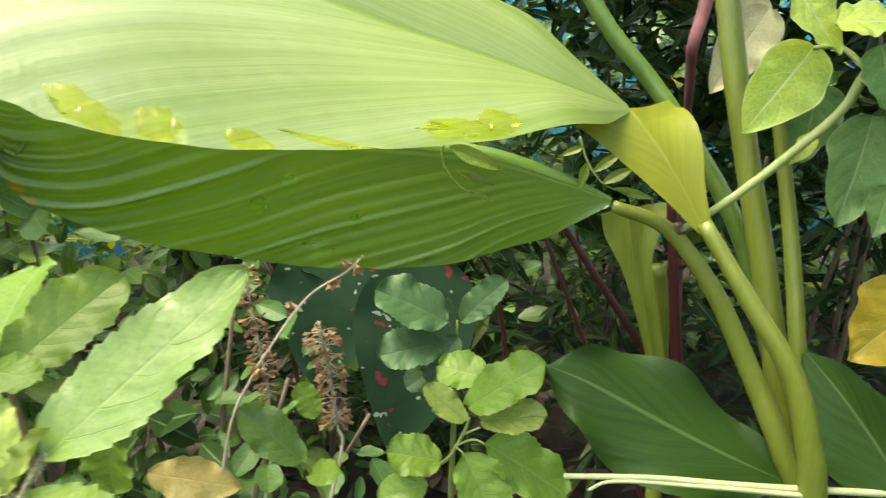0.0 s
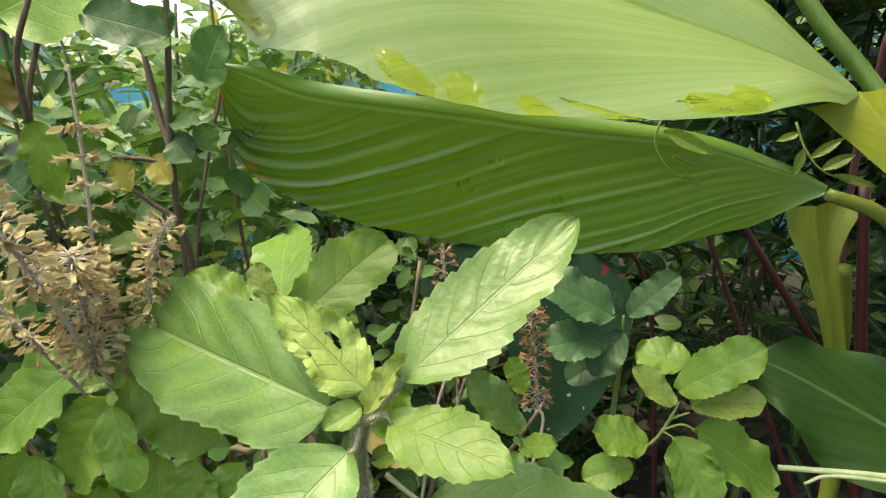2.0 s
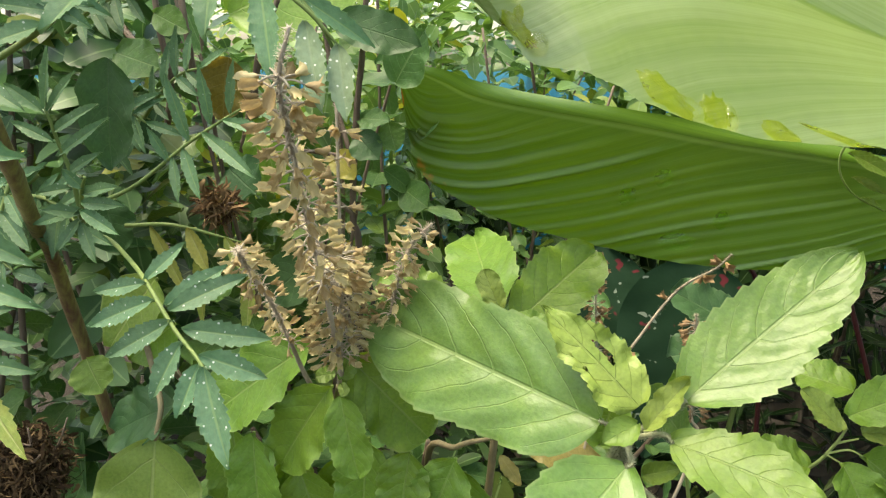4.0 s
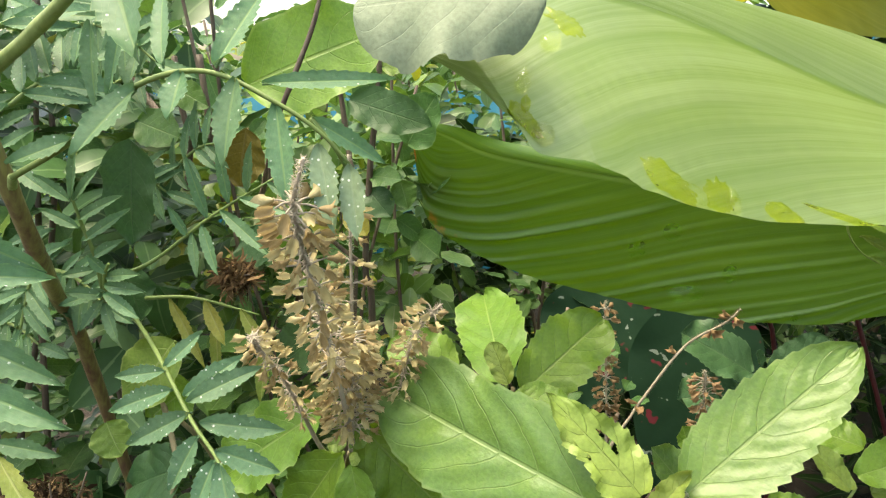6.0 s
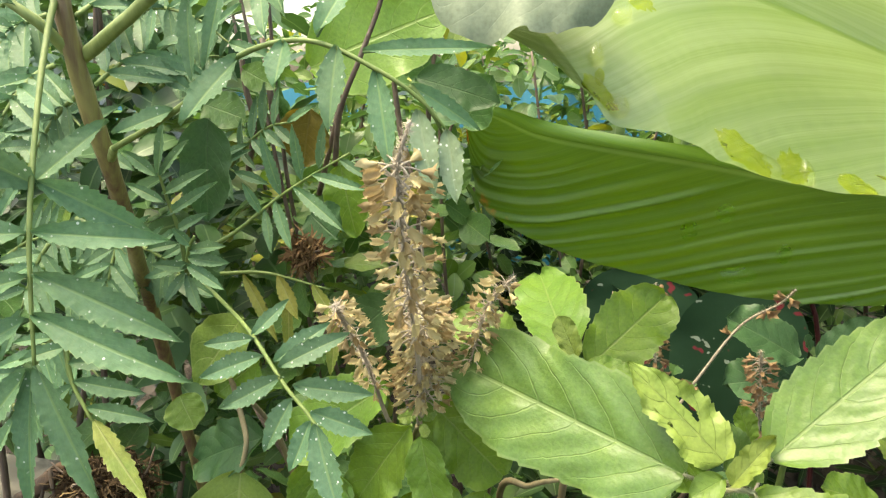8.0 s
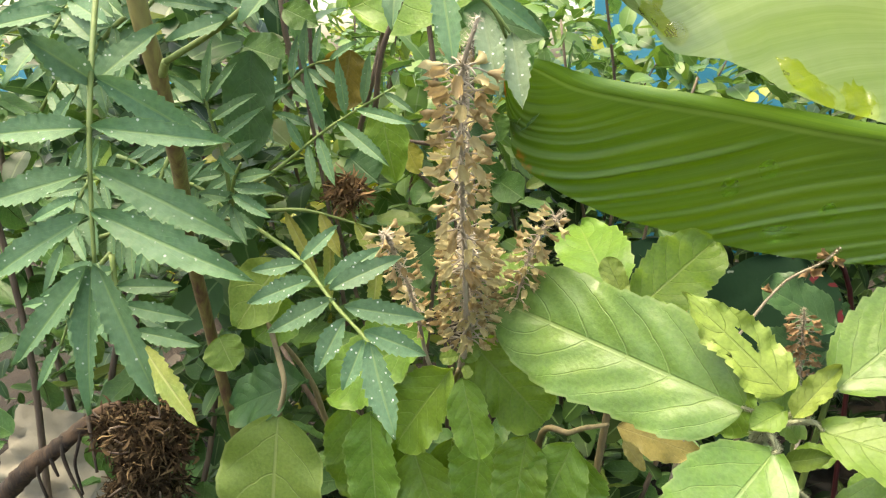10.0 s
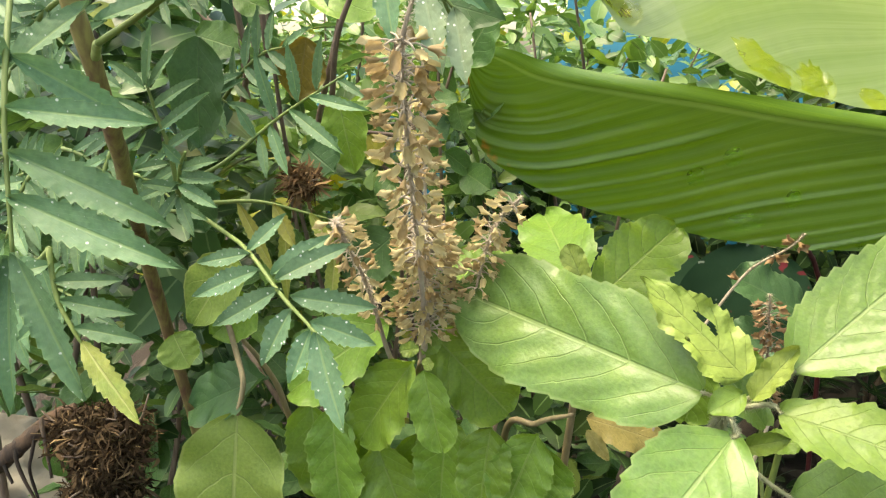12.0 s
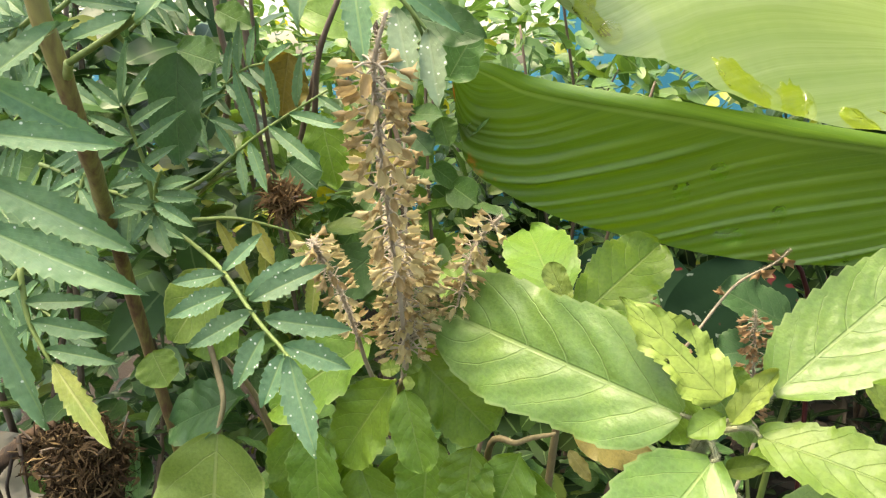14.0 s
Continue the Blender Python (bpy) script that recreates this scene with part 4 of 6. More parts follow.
def seed_head(parent, points, width, whorls, per=6, bare=0.0, seed=1, label="dry tan seed spike", size=1.0, kinds=CALYXES):
    """A spent flower spike: a bristly axis with whorls of papery cups on short stalks. Points run from the foot to the tip."""
    rng = random.Random(seed)
    bm = hairs(points, 0.0007, 700, 0.0020, rng, tube(points, 0.0008, 0.0005, 6, 10, 0.15))
    line = smooth(points, 40)
    cups = []
    for w in range(whorls):
        s = (1 - bare) * (w + 0.3 * rng.random()) / whorls
        i = min(int(s * (len(line) - 1)), len(line) - 2)
        p, d = line[i], (line[i + 1] - line[i]).normalized()
        o0 = d.orthogonal().normalized()
        turn = rng.uniform(0, 1.0)
        for k in range(per):
            if rng.random() < 0.12:
                continue
            o = Matrix.Rotation(6.283 * (k + turn + rng.uniform(-0.22, 0.22)) / per, 3, d) @ o0
            base = p + d * rng.uniform(-0.0009, 0.0009)
            reach = max(0.0012, width * 0.5 - 0.0044 * size) * rng.uniform(0.8, 1.2)
            foot = base + o * reach + d * rng.uniform(0.0, 0.0012)
            tube([base, base + o * reach * 0.55 + d * 0.0008, foot], 0.00032, 0.00026, 4, 2, bm=bm)
            way = (o + d * rng.uniform(-0.75, 0.15) + d.cross(o) * rng.uniform(-0.35, 0.35)).normalized()
            top = (d - way * d.dot(way)).normalized()
            top = Matrix.Rotation(rng.uniform(-0.5, 0.5), 3, way) @ top
            m = Matrix((top, way.cross(top), way)).transposed().to_4x4()
            m.translation = foot
            cups.append((rng.choice(kinds), m @ Matrix.Scale(size * rng.uniform(0.8, 1.15), 4)))
    axis = part("seed_head", bm, M_STEM_DRY, parent, label)
    for me, m in cups:
        put("calyx", me, axis, m)
    return axis


seed_head(basil_back, [(-0.2049, 0.1720, 0.5732), (-0.2015, 0.1550, 0.5961), (-0.1977, 0.1380, 0.6191), (-0.1942, 0.1250, 0.6366), (-0.1899, 0.1220, 0.6484)], 0.0165, 18, 8, 0.2, 1, size=0.78)
seed_head(basil_back, [(-0.2093, 0.1970, 0.5366), (-0.2092, 0.1950, 0.5530), (-0.2080, 0.1915, 0.5680), (-0.2076, 0.1900, 0.5790)], 0.022, 15, 12, 0.0, 2, size=0.78)
seed_head(basil_back, [(-0.2120, 0.2050, 0.5600), (-0.2135, 0.2100, 0.5800), (-0.2150, 0.2140, 0.6060), (-0.2155, 0.2150, 0.6380)], 0.017, 8, 6, 0.12, 8, "slender dry spike with spaced papery cups", 0.9)
seed_head(basil_back, [(-0.1931, 0.2050, 0.5484), (-0.1903, 0.2040, 0.5636), (-0.1844, 0.2020, 0.5789), (-0.1763, 0.2000, 0.5882)], 0.014, 10, 7, 0.08, 3, size=0.74)
seed_head(basil_back, [(-0.2283, 0.1950, 0.5410), (-0.2275, 0.1800, 0.5624), (-0.2286, 0.1680, 0.5783), (-0.2294, 0.1630, 0.5859)], 0.013, 9, 7, 0.0, 4, size=0.7)
seed_head(basil_back, [(-0.0954, 0.3400, 0.4864), (-0.0705, 0.3600, 0.5177), (-0.0486, 0.3720, 0.5295), (-0.0393, 0.3780, 0.5372)], 0.012, 4, 3, 0.0, 5, "bare brown stalk with a few dry cups", 1.2, CALYXES_BROWN)
seed_head(basil_back, [(-0.0554, 0.3500, 0.4461), (-0.0569, 0.3480, 0.4750), (-0.0590, 0.3460, 0.4959), (-0.0607, 0.3450, 0.5110)], 0.017, 11, 8, 0.1, 6, "brown seed spike in the shade", 0.8, CALYXES_BROWN)
seed_head(basil_back, [(-0.1080, 0.4000, 0.4400), (-0.1100, 0.4000, 0.4650), (-0.1130, 0.4000, 0.5000), (-0.1150, 0.4000, 0.5280)], 0.016, 12, 7, 0.0, 7, "brown seed spike in the shade", 0.9, CALYXES_BROWN)
for pts in ([(-0.2120, 0.2050, 0.5600), (-0.2110, 0.2120, 0.5300), (-0.2170, 0.2300, 0.4900)], [(-0.2093, 0.1970, 0.5366), (-0.2176, 0.2150, 0.5135), (-0.2223, 0.2400, 0.4643), (-0.2, 0.28, 0.3)], [(-0.2049, 0.1720, 0.5732), (-0.2088, 0.1900, 0.5464), (-0.2170, 0.2200, 0.5079)],
            [(-0.1931, 0.2050, 0.5484), (-0.2039, 0.2200, 0.5237), (-0.2167, 0.2400, 0.4809)], [(-0.2283, 0.1950, 0.5410), (-0.2304, 0.2150, 0.5142), (-0.2252, 0.2400, 0.4763)],
            [(-0.0954, 0.3400, 0.4864), (-0.1124, 0.3300, 0.4457), (-0.13, 0.30, 0.32)], [(-0.0554, 0.3500, 0.4461), (-0.0554, 0.3400, 0.4232), (-0.1, 0.32, 0.28)], [(-0.1080, 0.4000, 0.4400), (-0.1098, 0.3900, 0.3896), (-0.14, 0.34, 0.25)]):
    part("stem", tube(pts, 0.0008, 0.0012, 6, 6, 0.1), M_STEM_DRY, basil_back)

# ---- basil sprigs in the shade of the turmeric ----
sprig = plant("basil_sprig", (0.0, 0.36, GROUND), "slender basil sprig with bright yellow-green leaves", "plant", "basil sprigs")
for b, t, w, mat in (
    ((0.0186, 0.3340, 0.4651), (0.0543, 0.3220, 0.4968), 0.027, M_BASIL_OLD), ((0.0247, 0.3300, 0.4586), (0.0563, 0.3180, 0.4703), 0.020, M_BASIL_PALE),
    ((0.0157, 0.3320, 0.4572), (-0.0035, 0.3350, 0.4781), 0.016, M_BASIL_PALE), ((0.0023, 0.3300, 0.4345), (-0.0251, 0.3250, 0.4455), 0.025, M_BASIL_OLD),
    ((0.0150, 0.3220, 0.4444), (0.0333, 0.3050, 0.4127), 0.030, M_BASIL_OLD), ((0.0263, 0.3280, 0.4466), (0.0750, 0.3300, 0.4124), 0.034, M_BASIL_OLD),
    ((0.0297, 0.3600, 0.4679), (0.0015, 0.3700, 0.4733), 0.026, M_BASIL_OLD), ((-0.0045, 0.3250, 0.4244), (-0.0315, 0.3200, 0.4196), 0.02, M_BASIL_OLD),
    ((-0.065, 0.300, 0.457), (-0.087, 0.290, 0.491), 0.022, M_BASIL), ((-0.063, 0.330, 0.463), (-0.070, 0.330, 0.483), 0.014, M_BASIL_OLD), ((-0.064, 0.310, 0.441), (-0.047, 0.300, 0.451), 0.014, M_BASIL_OLD)):
    leaf(sprig, b, t, w, (0.05, -0.6, 0.8), mat, **K)
for pts in ([(0.0187, 0.3330, 0.4591), (0.0148, 0.3330, 0.4490), (0.0056, 0.3350, 0.4322), (-0.0176, 0.3400, 0.4122), (-0.02, 0.35, 0.36), (0.0, 0.36, GROUND)], [(0.0148, 0.3330, 0.4490), (0.0240, 0.3300, 0.4549)], [(0.0107, 0.3330, 0.4421), (0.0151, 0.3250, 0.4427)], [(0.0107, 0.3330, 0.4421), (0.0201, 0.3300, 0.4476), (0.0269, 0.3280, 0.4460)], [(-0.065, 0.300, 0.457), (-0.063, 0.312, 0.440), (-0.045, 0.335, 0.36), (-0.02, 0.35, 0.30)]):
    part("stem", tube(pts, 0.0007, 0.0015 if len(pts) > 3 else 0.0005, 7, 6, 0.1), M_STEM_GREEN, sprig)

sprig_far = plant("basil_sprig", (0.0, 0.56, GROUND), "slender basil sprig with leaves coloured blue-green for shade", "plant", "basil sprigs")
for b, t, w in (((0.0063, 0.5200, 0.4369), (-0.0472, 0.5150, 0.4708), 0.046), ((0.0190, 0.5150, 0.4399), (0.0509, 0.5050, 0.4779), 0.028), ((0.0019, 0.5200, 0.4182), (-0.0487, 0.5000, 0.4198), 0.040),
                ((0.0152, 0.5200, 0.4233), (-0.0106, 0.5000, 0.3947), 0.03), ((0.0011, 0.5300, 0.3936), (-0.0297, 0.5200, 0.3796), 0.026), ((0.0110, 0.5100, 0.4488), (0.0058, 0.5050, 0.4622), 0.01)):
    leaf(sprig_far, b, t, w, (0.05, -0.6, 0.8), M_BASIL_SHADED, **K)
part("stem", tube([(0.0150, 0.5200, 0.4380), (0.0146, 0.5250, 0.3911), (0.0098, 0.5300, 0.3303), (0.0, 0.56, GROUND)], 0.0010, 0.0034, 7), M_RACHIS, sprig_far)

pale = plant("pale_stalk", (0.0686, 0.3220, 0.4290), "pale green cut stalk lying across the bed", "stalk")
part("stalk", tube([(0.0682, 0.3230, 0.4290), (0.1135, 0.3220, 0.4277), (0.1588, 0.3220, 0.4225), (0.2042, 0.3220, 0.4181), (0.2801, 0.3220, 0.4123)], 0.0015, 0.0021, 8), M_PALESTALK, pale)
part("stalk", tube([(0.0804, 0.3200, 0.4221), (0.0951, 0.3200, 0.4274), (0.1430, 0.3200, 0.4229), (0.2022, 0.3180, 0.4169)], 0.0008, 0.0016, 6), M_PALESTALK, pale)

# ---- marigold ----
marigold = plant("marigold_plant", (-0.36, 0.28, GROUND), "tall marigold with ferny speckled blue-green leaves", "plant")


def frond(parent, spine, leaflets, face=(0.05, -0.85, 0.5), material=M_MARI, r=0.0011, label=""):
    rachis = part("frond", tube(spine, r * 0.85, r * 0.4, 7, 6, 0.08), M_RACHIS, parent, label)
    for b, t, w in leaflets:
        SEED[0] += 1
        length = (Vector(t) - Vector(b)).length
        teeth = max(8, min(13, round(length / 0.0024)))
        bm = leaf_bm(length, w * 0.98, LANCE, teeth, 0.22, 6, teeth * 6, 0.08, 0.08, 0.035, 0.012, 8.0, 0.9, SEED[0], 0.03 * (-1) ** SEED[0], fold=0.26)
        part("leaflet", bm, material, rachis, "", facing(b, t, face))
    return rachis


# the large frond nearest the eye
frond(marigold, [(-0.2895, 0.1290, 0.6790), (-0.2870, 0.1220, 0.6694), (-0.2814, 0.1120, 0.6579), (-0.2759, 0.1020, 0.6437), (-0.2705, 0.0920, 0.6267), (-0.2689, 0.0880, 0.6129), (-0.2672, 0.0840, 0.5949)], [
    ((-0.2734, 0.0980, 0.6351), (-0.2552, 0.1150, 0.6193), 0.0085), ((-0.2694, 0.0910, 0.6246), (-0.2444, 0.1050, 0.6206), 0.0075), ((-0.2673, 0.0880, 0.6159), (-0.2357, 0.0950, 0.6012), 0.0092),
    ((-0.2682, 0.0870, 0.6066), (-0.2312, 0.0880, 0.5928), 0.0092), ((-0.2667, 0.0840, 0.5957), (-0.2514, 0.0800, 0.5651), 0.0085), ((-0.2678, 0.0840, 0.5948), (-0.2722, 0.0780, 0.5599), 0.0080),
    ((-0.2690, 0.0880, 0.6150), (-0.2966, 0.0800, 0.6072), 0.0085), ((-0.2697, 0.0870, 0.6054), (-0.2963, 0.0780, 0.5908), 0.0090), ((-0.2682, 0.0840, 0.5948), (-0.2881, 0.0760, 0.5707), 0.0085), ((-0.2704, 0.0910, 0.6243), (-0.2956, 0.0850, 0.6238), 0.008),
    ((-0.2735, 0.0980, 0.6341), (-0.2782, 0.0850, 0.6434), 0.0085), ((-0.2849, 0.1080, 0.6322), (-0.2706, 0.1200, 0.6476), 0.009), ((-0.2831, 0.1060, 0.6334), (-0.2789, 0.0850, 0.6459), 0.009)])
# mid frond hanging before the seed spikes
frond(marigold, [(-0.3280, 0.2150, 0.5717), (-0.3004, 0.1950, 0.5758), (-0.2749, 0.1720, 0.5771), (-0.2524, 0.1500, 0.5778), (-0.2339, 0.1350, 0.5704), (-0.2231, 0.1280, 0.5660), (-0.2194, 0.1250, 0.5646)], [
    ((-0.2401, 0.1410, 0.5742), (-0.2261, 0.1520, 0.5838), 0.0074), ((-0.2375, 0.1390, 0.5736), (-0.2189, 0.1490, 0.5835), 0.0078), ((-0.2307, 0.1340, 0.5710), (-0.2086, 0.1420, 0.5661), 0.0079), ((-0.2223, 0.1280, 0.5668), (-0.2051, 0.1320, 0.5606), 0.0077),
    ((-0.2193, 0.1250, 0.5652), (-0.2093, 0.1140, 0.5432), 0.0094), ((-0.2503, 0.1480, 0.5779), (-0.2701, 0.1480, 0.5730), 0.0060), ((-0.2446, 0.1430, 0.5749), (-0.2688, 0.1420, 0.5655), 0.0079), ((-0.2353, 0.1370, 0.5717), (-0.2570, 0.1340, 0.5588), 0.0079),
    ((-0.2291, 0.1310, 0.5686), (-0.2369, 0.1250, 0.5538), 0.0079), ((-0.2214, 0.1260, 0.5652), (-0.2254, 0.1200, 0.5520), 0.0068), ((-0.2524, 0.1500, 0.5778), (-0.2426, 0.1570, 0.5884), 0.0057)], material=M_MARI_SPECKED)
# arching upper frond
frond(marigold, [(-0.2829, 0.1350, 0.6380), (-0.2617, 0.1350, 0.6487), (-0.2410, 0.1350, 0.6630), (-0.2209, 0.1350, 0.6669), (-0.2023, 0.1350, 0.6598), (-0.1908, 0.1370, 0.6517), (-0.1869, 0.1400, 0.6442)], [
    ((-0.2617, 0.1350, 0.6491), (-0.2744, 0.1250, 0.6434), 0.007), ((-0.2407, 0.1350, 0.6626), (-0.2489, 0.1180, 0.6478), 0.0095), ((-0.2274, 0.1350, 0.6664), (-0.2255, 0.1250, 0.6561), 0.0078), ((-0.2127, 0.1350, 0.6653), (-0.2114, 0.1220, 0.6462), 0.0082),
    ((-0.2031, 0.1360, 0.6596), (-0.1957, 0.1250, 0.6373), 0.0076), ((-0.2064, 0.1360, 0.6643), (-0.1764, 0.1500, 0.6659), 0.0060), ((-0.1946, 0.1370, 0.6562), (-0.1776, 0.1450, 0.6455), 0.0060), ((-0.2182, 0.1350, 0.6681), (-0.2105, 0.1500, 0.6899), 0.0085),
    ((-0.2326, 0.1350, 0.6678), (-0.2427, 0.1500, 0.6898), 0.006)])
frond(marigold, [(-0.1946, 0.1370, 0.6562), (-0.1908, 0.1375, 0.6517), (-0.1855, 0.1390, 0.6450)], [
    ((-0.1925, 0.1370, 0.6500), (-0.1862, 0.1270, 0.6305), 0.0078), ((-0.1855, 0.1390, 0.6450), (-0.1802, 0.1300, 0.6285), 0.0074)], material=M_MARI_PALE, r=0.0009, label="pale heavily speckled drooping leaflets")
# leaflets above
frond(marigold, [(-0.2585, 0.1300, 0.6947), (-0.2357, 0.1200, 0.6950), (-0.2108, 0.1050, 0.6896)], [
    ((-0.2645, 0.1500, 0.6801), (-0.2638, 0.1450, 0.6568), 0.0066), ((-0.2518, 0.1500, 0.6869), (-0.2586, 0.1450, 0.6598), 0.0062), ((-0.2130, 0.0950, 0.6900), (-0.1985, 0.0780, 0.6690), 0.0105), ((-0.2083, 0.1000, 0.6888), (-0.1940, 0.1000, 0.6843), 0.007)])
frond(marigold, [(-0.2727, 0.1000, 0.6918), (-0.2717, 0.0900, 0.6803), (-0.2764, 0.0850, 0.6732)], [((-0.2737, 0.0920, 0.6851), (-0.2576, 0.1000, 0.6824), 0.007), ((-0.2764, 0.0900, 0.6792), (-0.2630, 0.0900, 0.6732), 0.008), ((-0.2738, 0.0900, 0.6848), (-0.2569, 0.0900, 0.6866), 0.007)])
# frond against the yellow leaf
frond(marigold, [(-0.3075, 0.2000, 0.5877), (-0.2929, 0.2050, 0.5951), (-0.2699, 0.2100, 0.6128), (-0.2443, 0.2150, 0.6285)], [
    ((-0.2721, 0.2100, 0.6116), (-0.2777, 0.2050, 0.6361), 0.0058), ((-0.2631, 0.2110, 0.6181), (-0.2633, 0.2060, 0.6395), 0.0056), ((-0.2562, 0.2130, 0.6223), (-0.2529, 0.2100, 0.6417), 0.0048), ((-0.2589, 0.2120, 0.6198), (-0.2345, 0.2080, 0.6153), 0.0054),
    ((-0.2663, 0.2100, 0.6150), (-0.2418, 0.2020, 0.6015), 0.0064), ((-0.2742, 0.2090, 0.6091), (-0.2646, 0.2000, 0.5920), 0.0058), ((-0.2784, 0.2080, 0.6057), (-0.2723, 0.2000, 0.5906), 0.0048), ((-0.2802, 0.2080, 0.6041), (-0.2857, 0.2050, 0.6170), 0.0045), ((-0.2481, 0.2140, 0.6261), (-0.2352, 0.2120, 0.6196), 0.004)])
# small upright frond
frond(marigold, [(-0.2929, 0.1750, 0.5872), (-0.2922, 0.1720, 0.6043), (-0.2940, 0.1700, 0.6160), (-0.2948, 0.1680, 0.6257)], [
    ((-0.2950, 0.1680, 0.6257), (-0.2889, 0.1650, 0.6445), 0.0046), ((-0.2940, 0.1680, 0.6250), (-0.2810, 0.1650, 0.6382), 0.0046), ((-0.2956, 0.1680, 0.6246), (-0.3058, 0.1650, 0.6340), 0.005), ((-0.2955, 0.1700, 0.6178), (-0.2752, 0.1660, 0.6289), 0.0052), ((-0.2955, 0.1710, 0.6102), (-0.2724, 0.1660, 0.6236), 0.0052),
    ((-0.2949, 0.1720, 0.6034), (-0.2777, 0.1680, 0.6135), 0.0046), ((-0.2952, 0.1700, 0.6150), (-0.3089, 0.1680, 0.6222), 0.0046), ((-0.2939, 0.1730, 0.5995), (-0.3037, 0.1680, 0.5979), 0.0046)])
# tuft of short leaves on the stem
frond(marigold, [(-0.2951, 0.1780, 0.5865), (-0.2876, 0.1700, 0.5983), (-0.2811, 0.1650, 0.6050)], [
    ((-0.2875, 0.1700, 0.5954), (-0.2673, 0.1620, 0.5970), 0.0055), ((-0.2883, 0.1700, 0.5925), (-0.2696, 0.1620, 0.5886), 0.0055), ((-0.2892, 0.1700, 0.5915), (-0.2972, 0.1620, 0.5951), 0.005), ((-0.2871, 0.1700, 0.5983), (-0.2680, 0.1620, 0.6042), 0.005), ((-0.2906, 0.1720, 0.5880), (-0.2823, 0.1650, 0.5764), 0.0055),
    ((-0.2912, 0.1720, 0.5890), (-0.2961, 0.1650, 0.5794), 0.005), ((-0.2850, 0.1680, 0.6007), (-0.2892, 0.1650, 0.6075), 0.0045), ((-0.2886, 0.1700, 0.5935), (-0.3039, 0.1650, 0.5878), 0.0055)])
# lower left frond, ageing
old = frond(marigold, [(-0.3110, 0.1350, 0.5791), (-0.3079, 0.1320, 0.5642), (-0.3016, 0.1300, 0.5546), (-0.2991, 0.1300, 0.5503)], [
    ((-0.3069, 0.1320, 0.5637), (-0.2860, 0.1380, 0.5582), 0.0068), ((-0.3013, 0.1300, 0.5561), (-0.2809, 0.1350, 0.5522), 0.0064), ((-0.3089, 0.1330, 0.5692), (-0.2907, 0.1400, 0.5684), 0.006), ((-0.3072, 0.1320, 0.5624), (-0.3201, 0.1250, 0.5510), 0.006), ((-0.3100, 0.1340, 0.5742), (-0.3196, 0.1250, 0.5728), 0.006)])
part("leaflet", leaf_bm(0.0335, 0.0088, LANCE, 11, 0.24, 6, 70, 0.1, 0.06), M_MARI_YELLOW, old, "yellowing marigold leaflet", facing((-0.2996, 0.1300, 0.5519), (-0.2729, 0.1180, 0.5333), (0.05, -0.8, 0.5)))
# yellow dying leaflets under the spikes
frond(marigold, [(-0.2961, 0.2000, 0.5800), (-0.2781, 0.2050, 0.5801), (-0.2528, 0.2100, 0.5735)], [((-0.2730, 0.2050, 0.5794), (-0.2623, 0.2000, 0.5638), 0.007), ((-0.2594, 0.2080, 0.5760), (-0.2485, 0.2050, 0.5610), 0.006), ((-0.2874, 0.2030, 0.5798), (-0.2718, 0.2000, 0.5527), 0.006),
      ((-0.2687, 0.2060, 0.5745), (-0.2727, 0.2050, 0.5373), 0.006), ((-0.2506, 0.2100, 0.5612), (-0.2518, 0.2050, 0.5376), 0.007)], material=M_MARI_YELLOW, label="yellow dying marigold leaf")
for pts, r0, r1, mat in (
    ([(-0.2925, 0.1300, 0.7082), (-0.2899, 0.1300, 0.6870), (-0.2889, 0.1320, 0.6600), (-0.2923, 0.1450, 0.6244), (-0.3126, 0.1750, 0.5864), (-0.3454, 0.2200, 0.5406), (-0.36, 0.27, 0.35), (-0.36, 0.28, GROUND)], 0.0024, 0.0030, M_STEM_RED),
    ([(-0.2924, 0.1350, 0.6611), (-0.2698, 0.1300, 0.6723), (-0.2443, 0.1250, 0.6870), (-0.2312, 0.1200, 0.6961)], 0.0019, 0.0015, M_STEM_GREEN),
    ([(-0.2894, 0.1320, 0.6631), (-0.2911, 0.1250, 0.6706), (-0.2978, 0.1200, 0.6777)], 0.0018, 0.0012, M_STEM_GREEN),
    ([(-0.2829, 0.1350, 0.6380), (-0.2870, 0.1385, 0.6352), (-0.2910, 0.1415, 0.6335)], 0.0011, 0.0016, M_STEM_GREEN),
):
    part("stem", tube(pts, r0, r1, 10, 10, 0.22), mat, marigold)


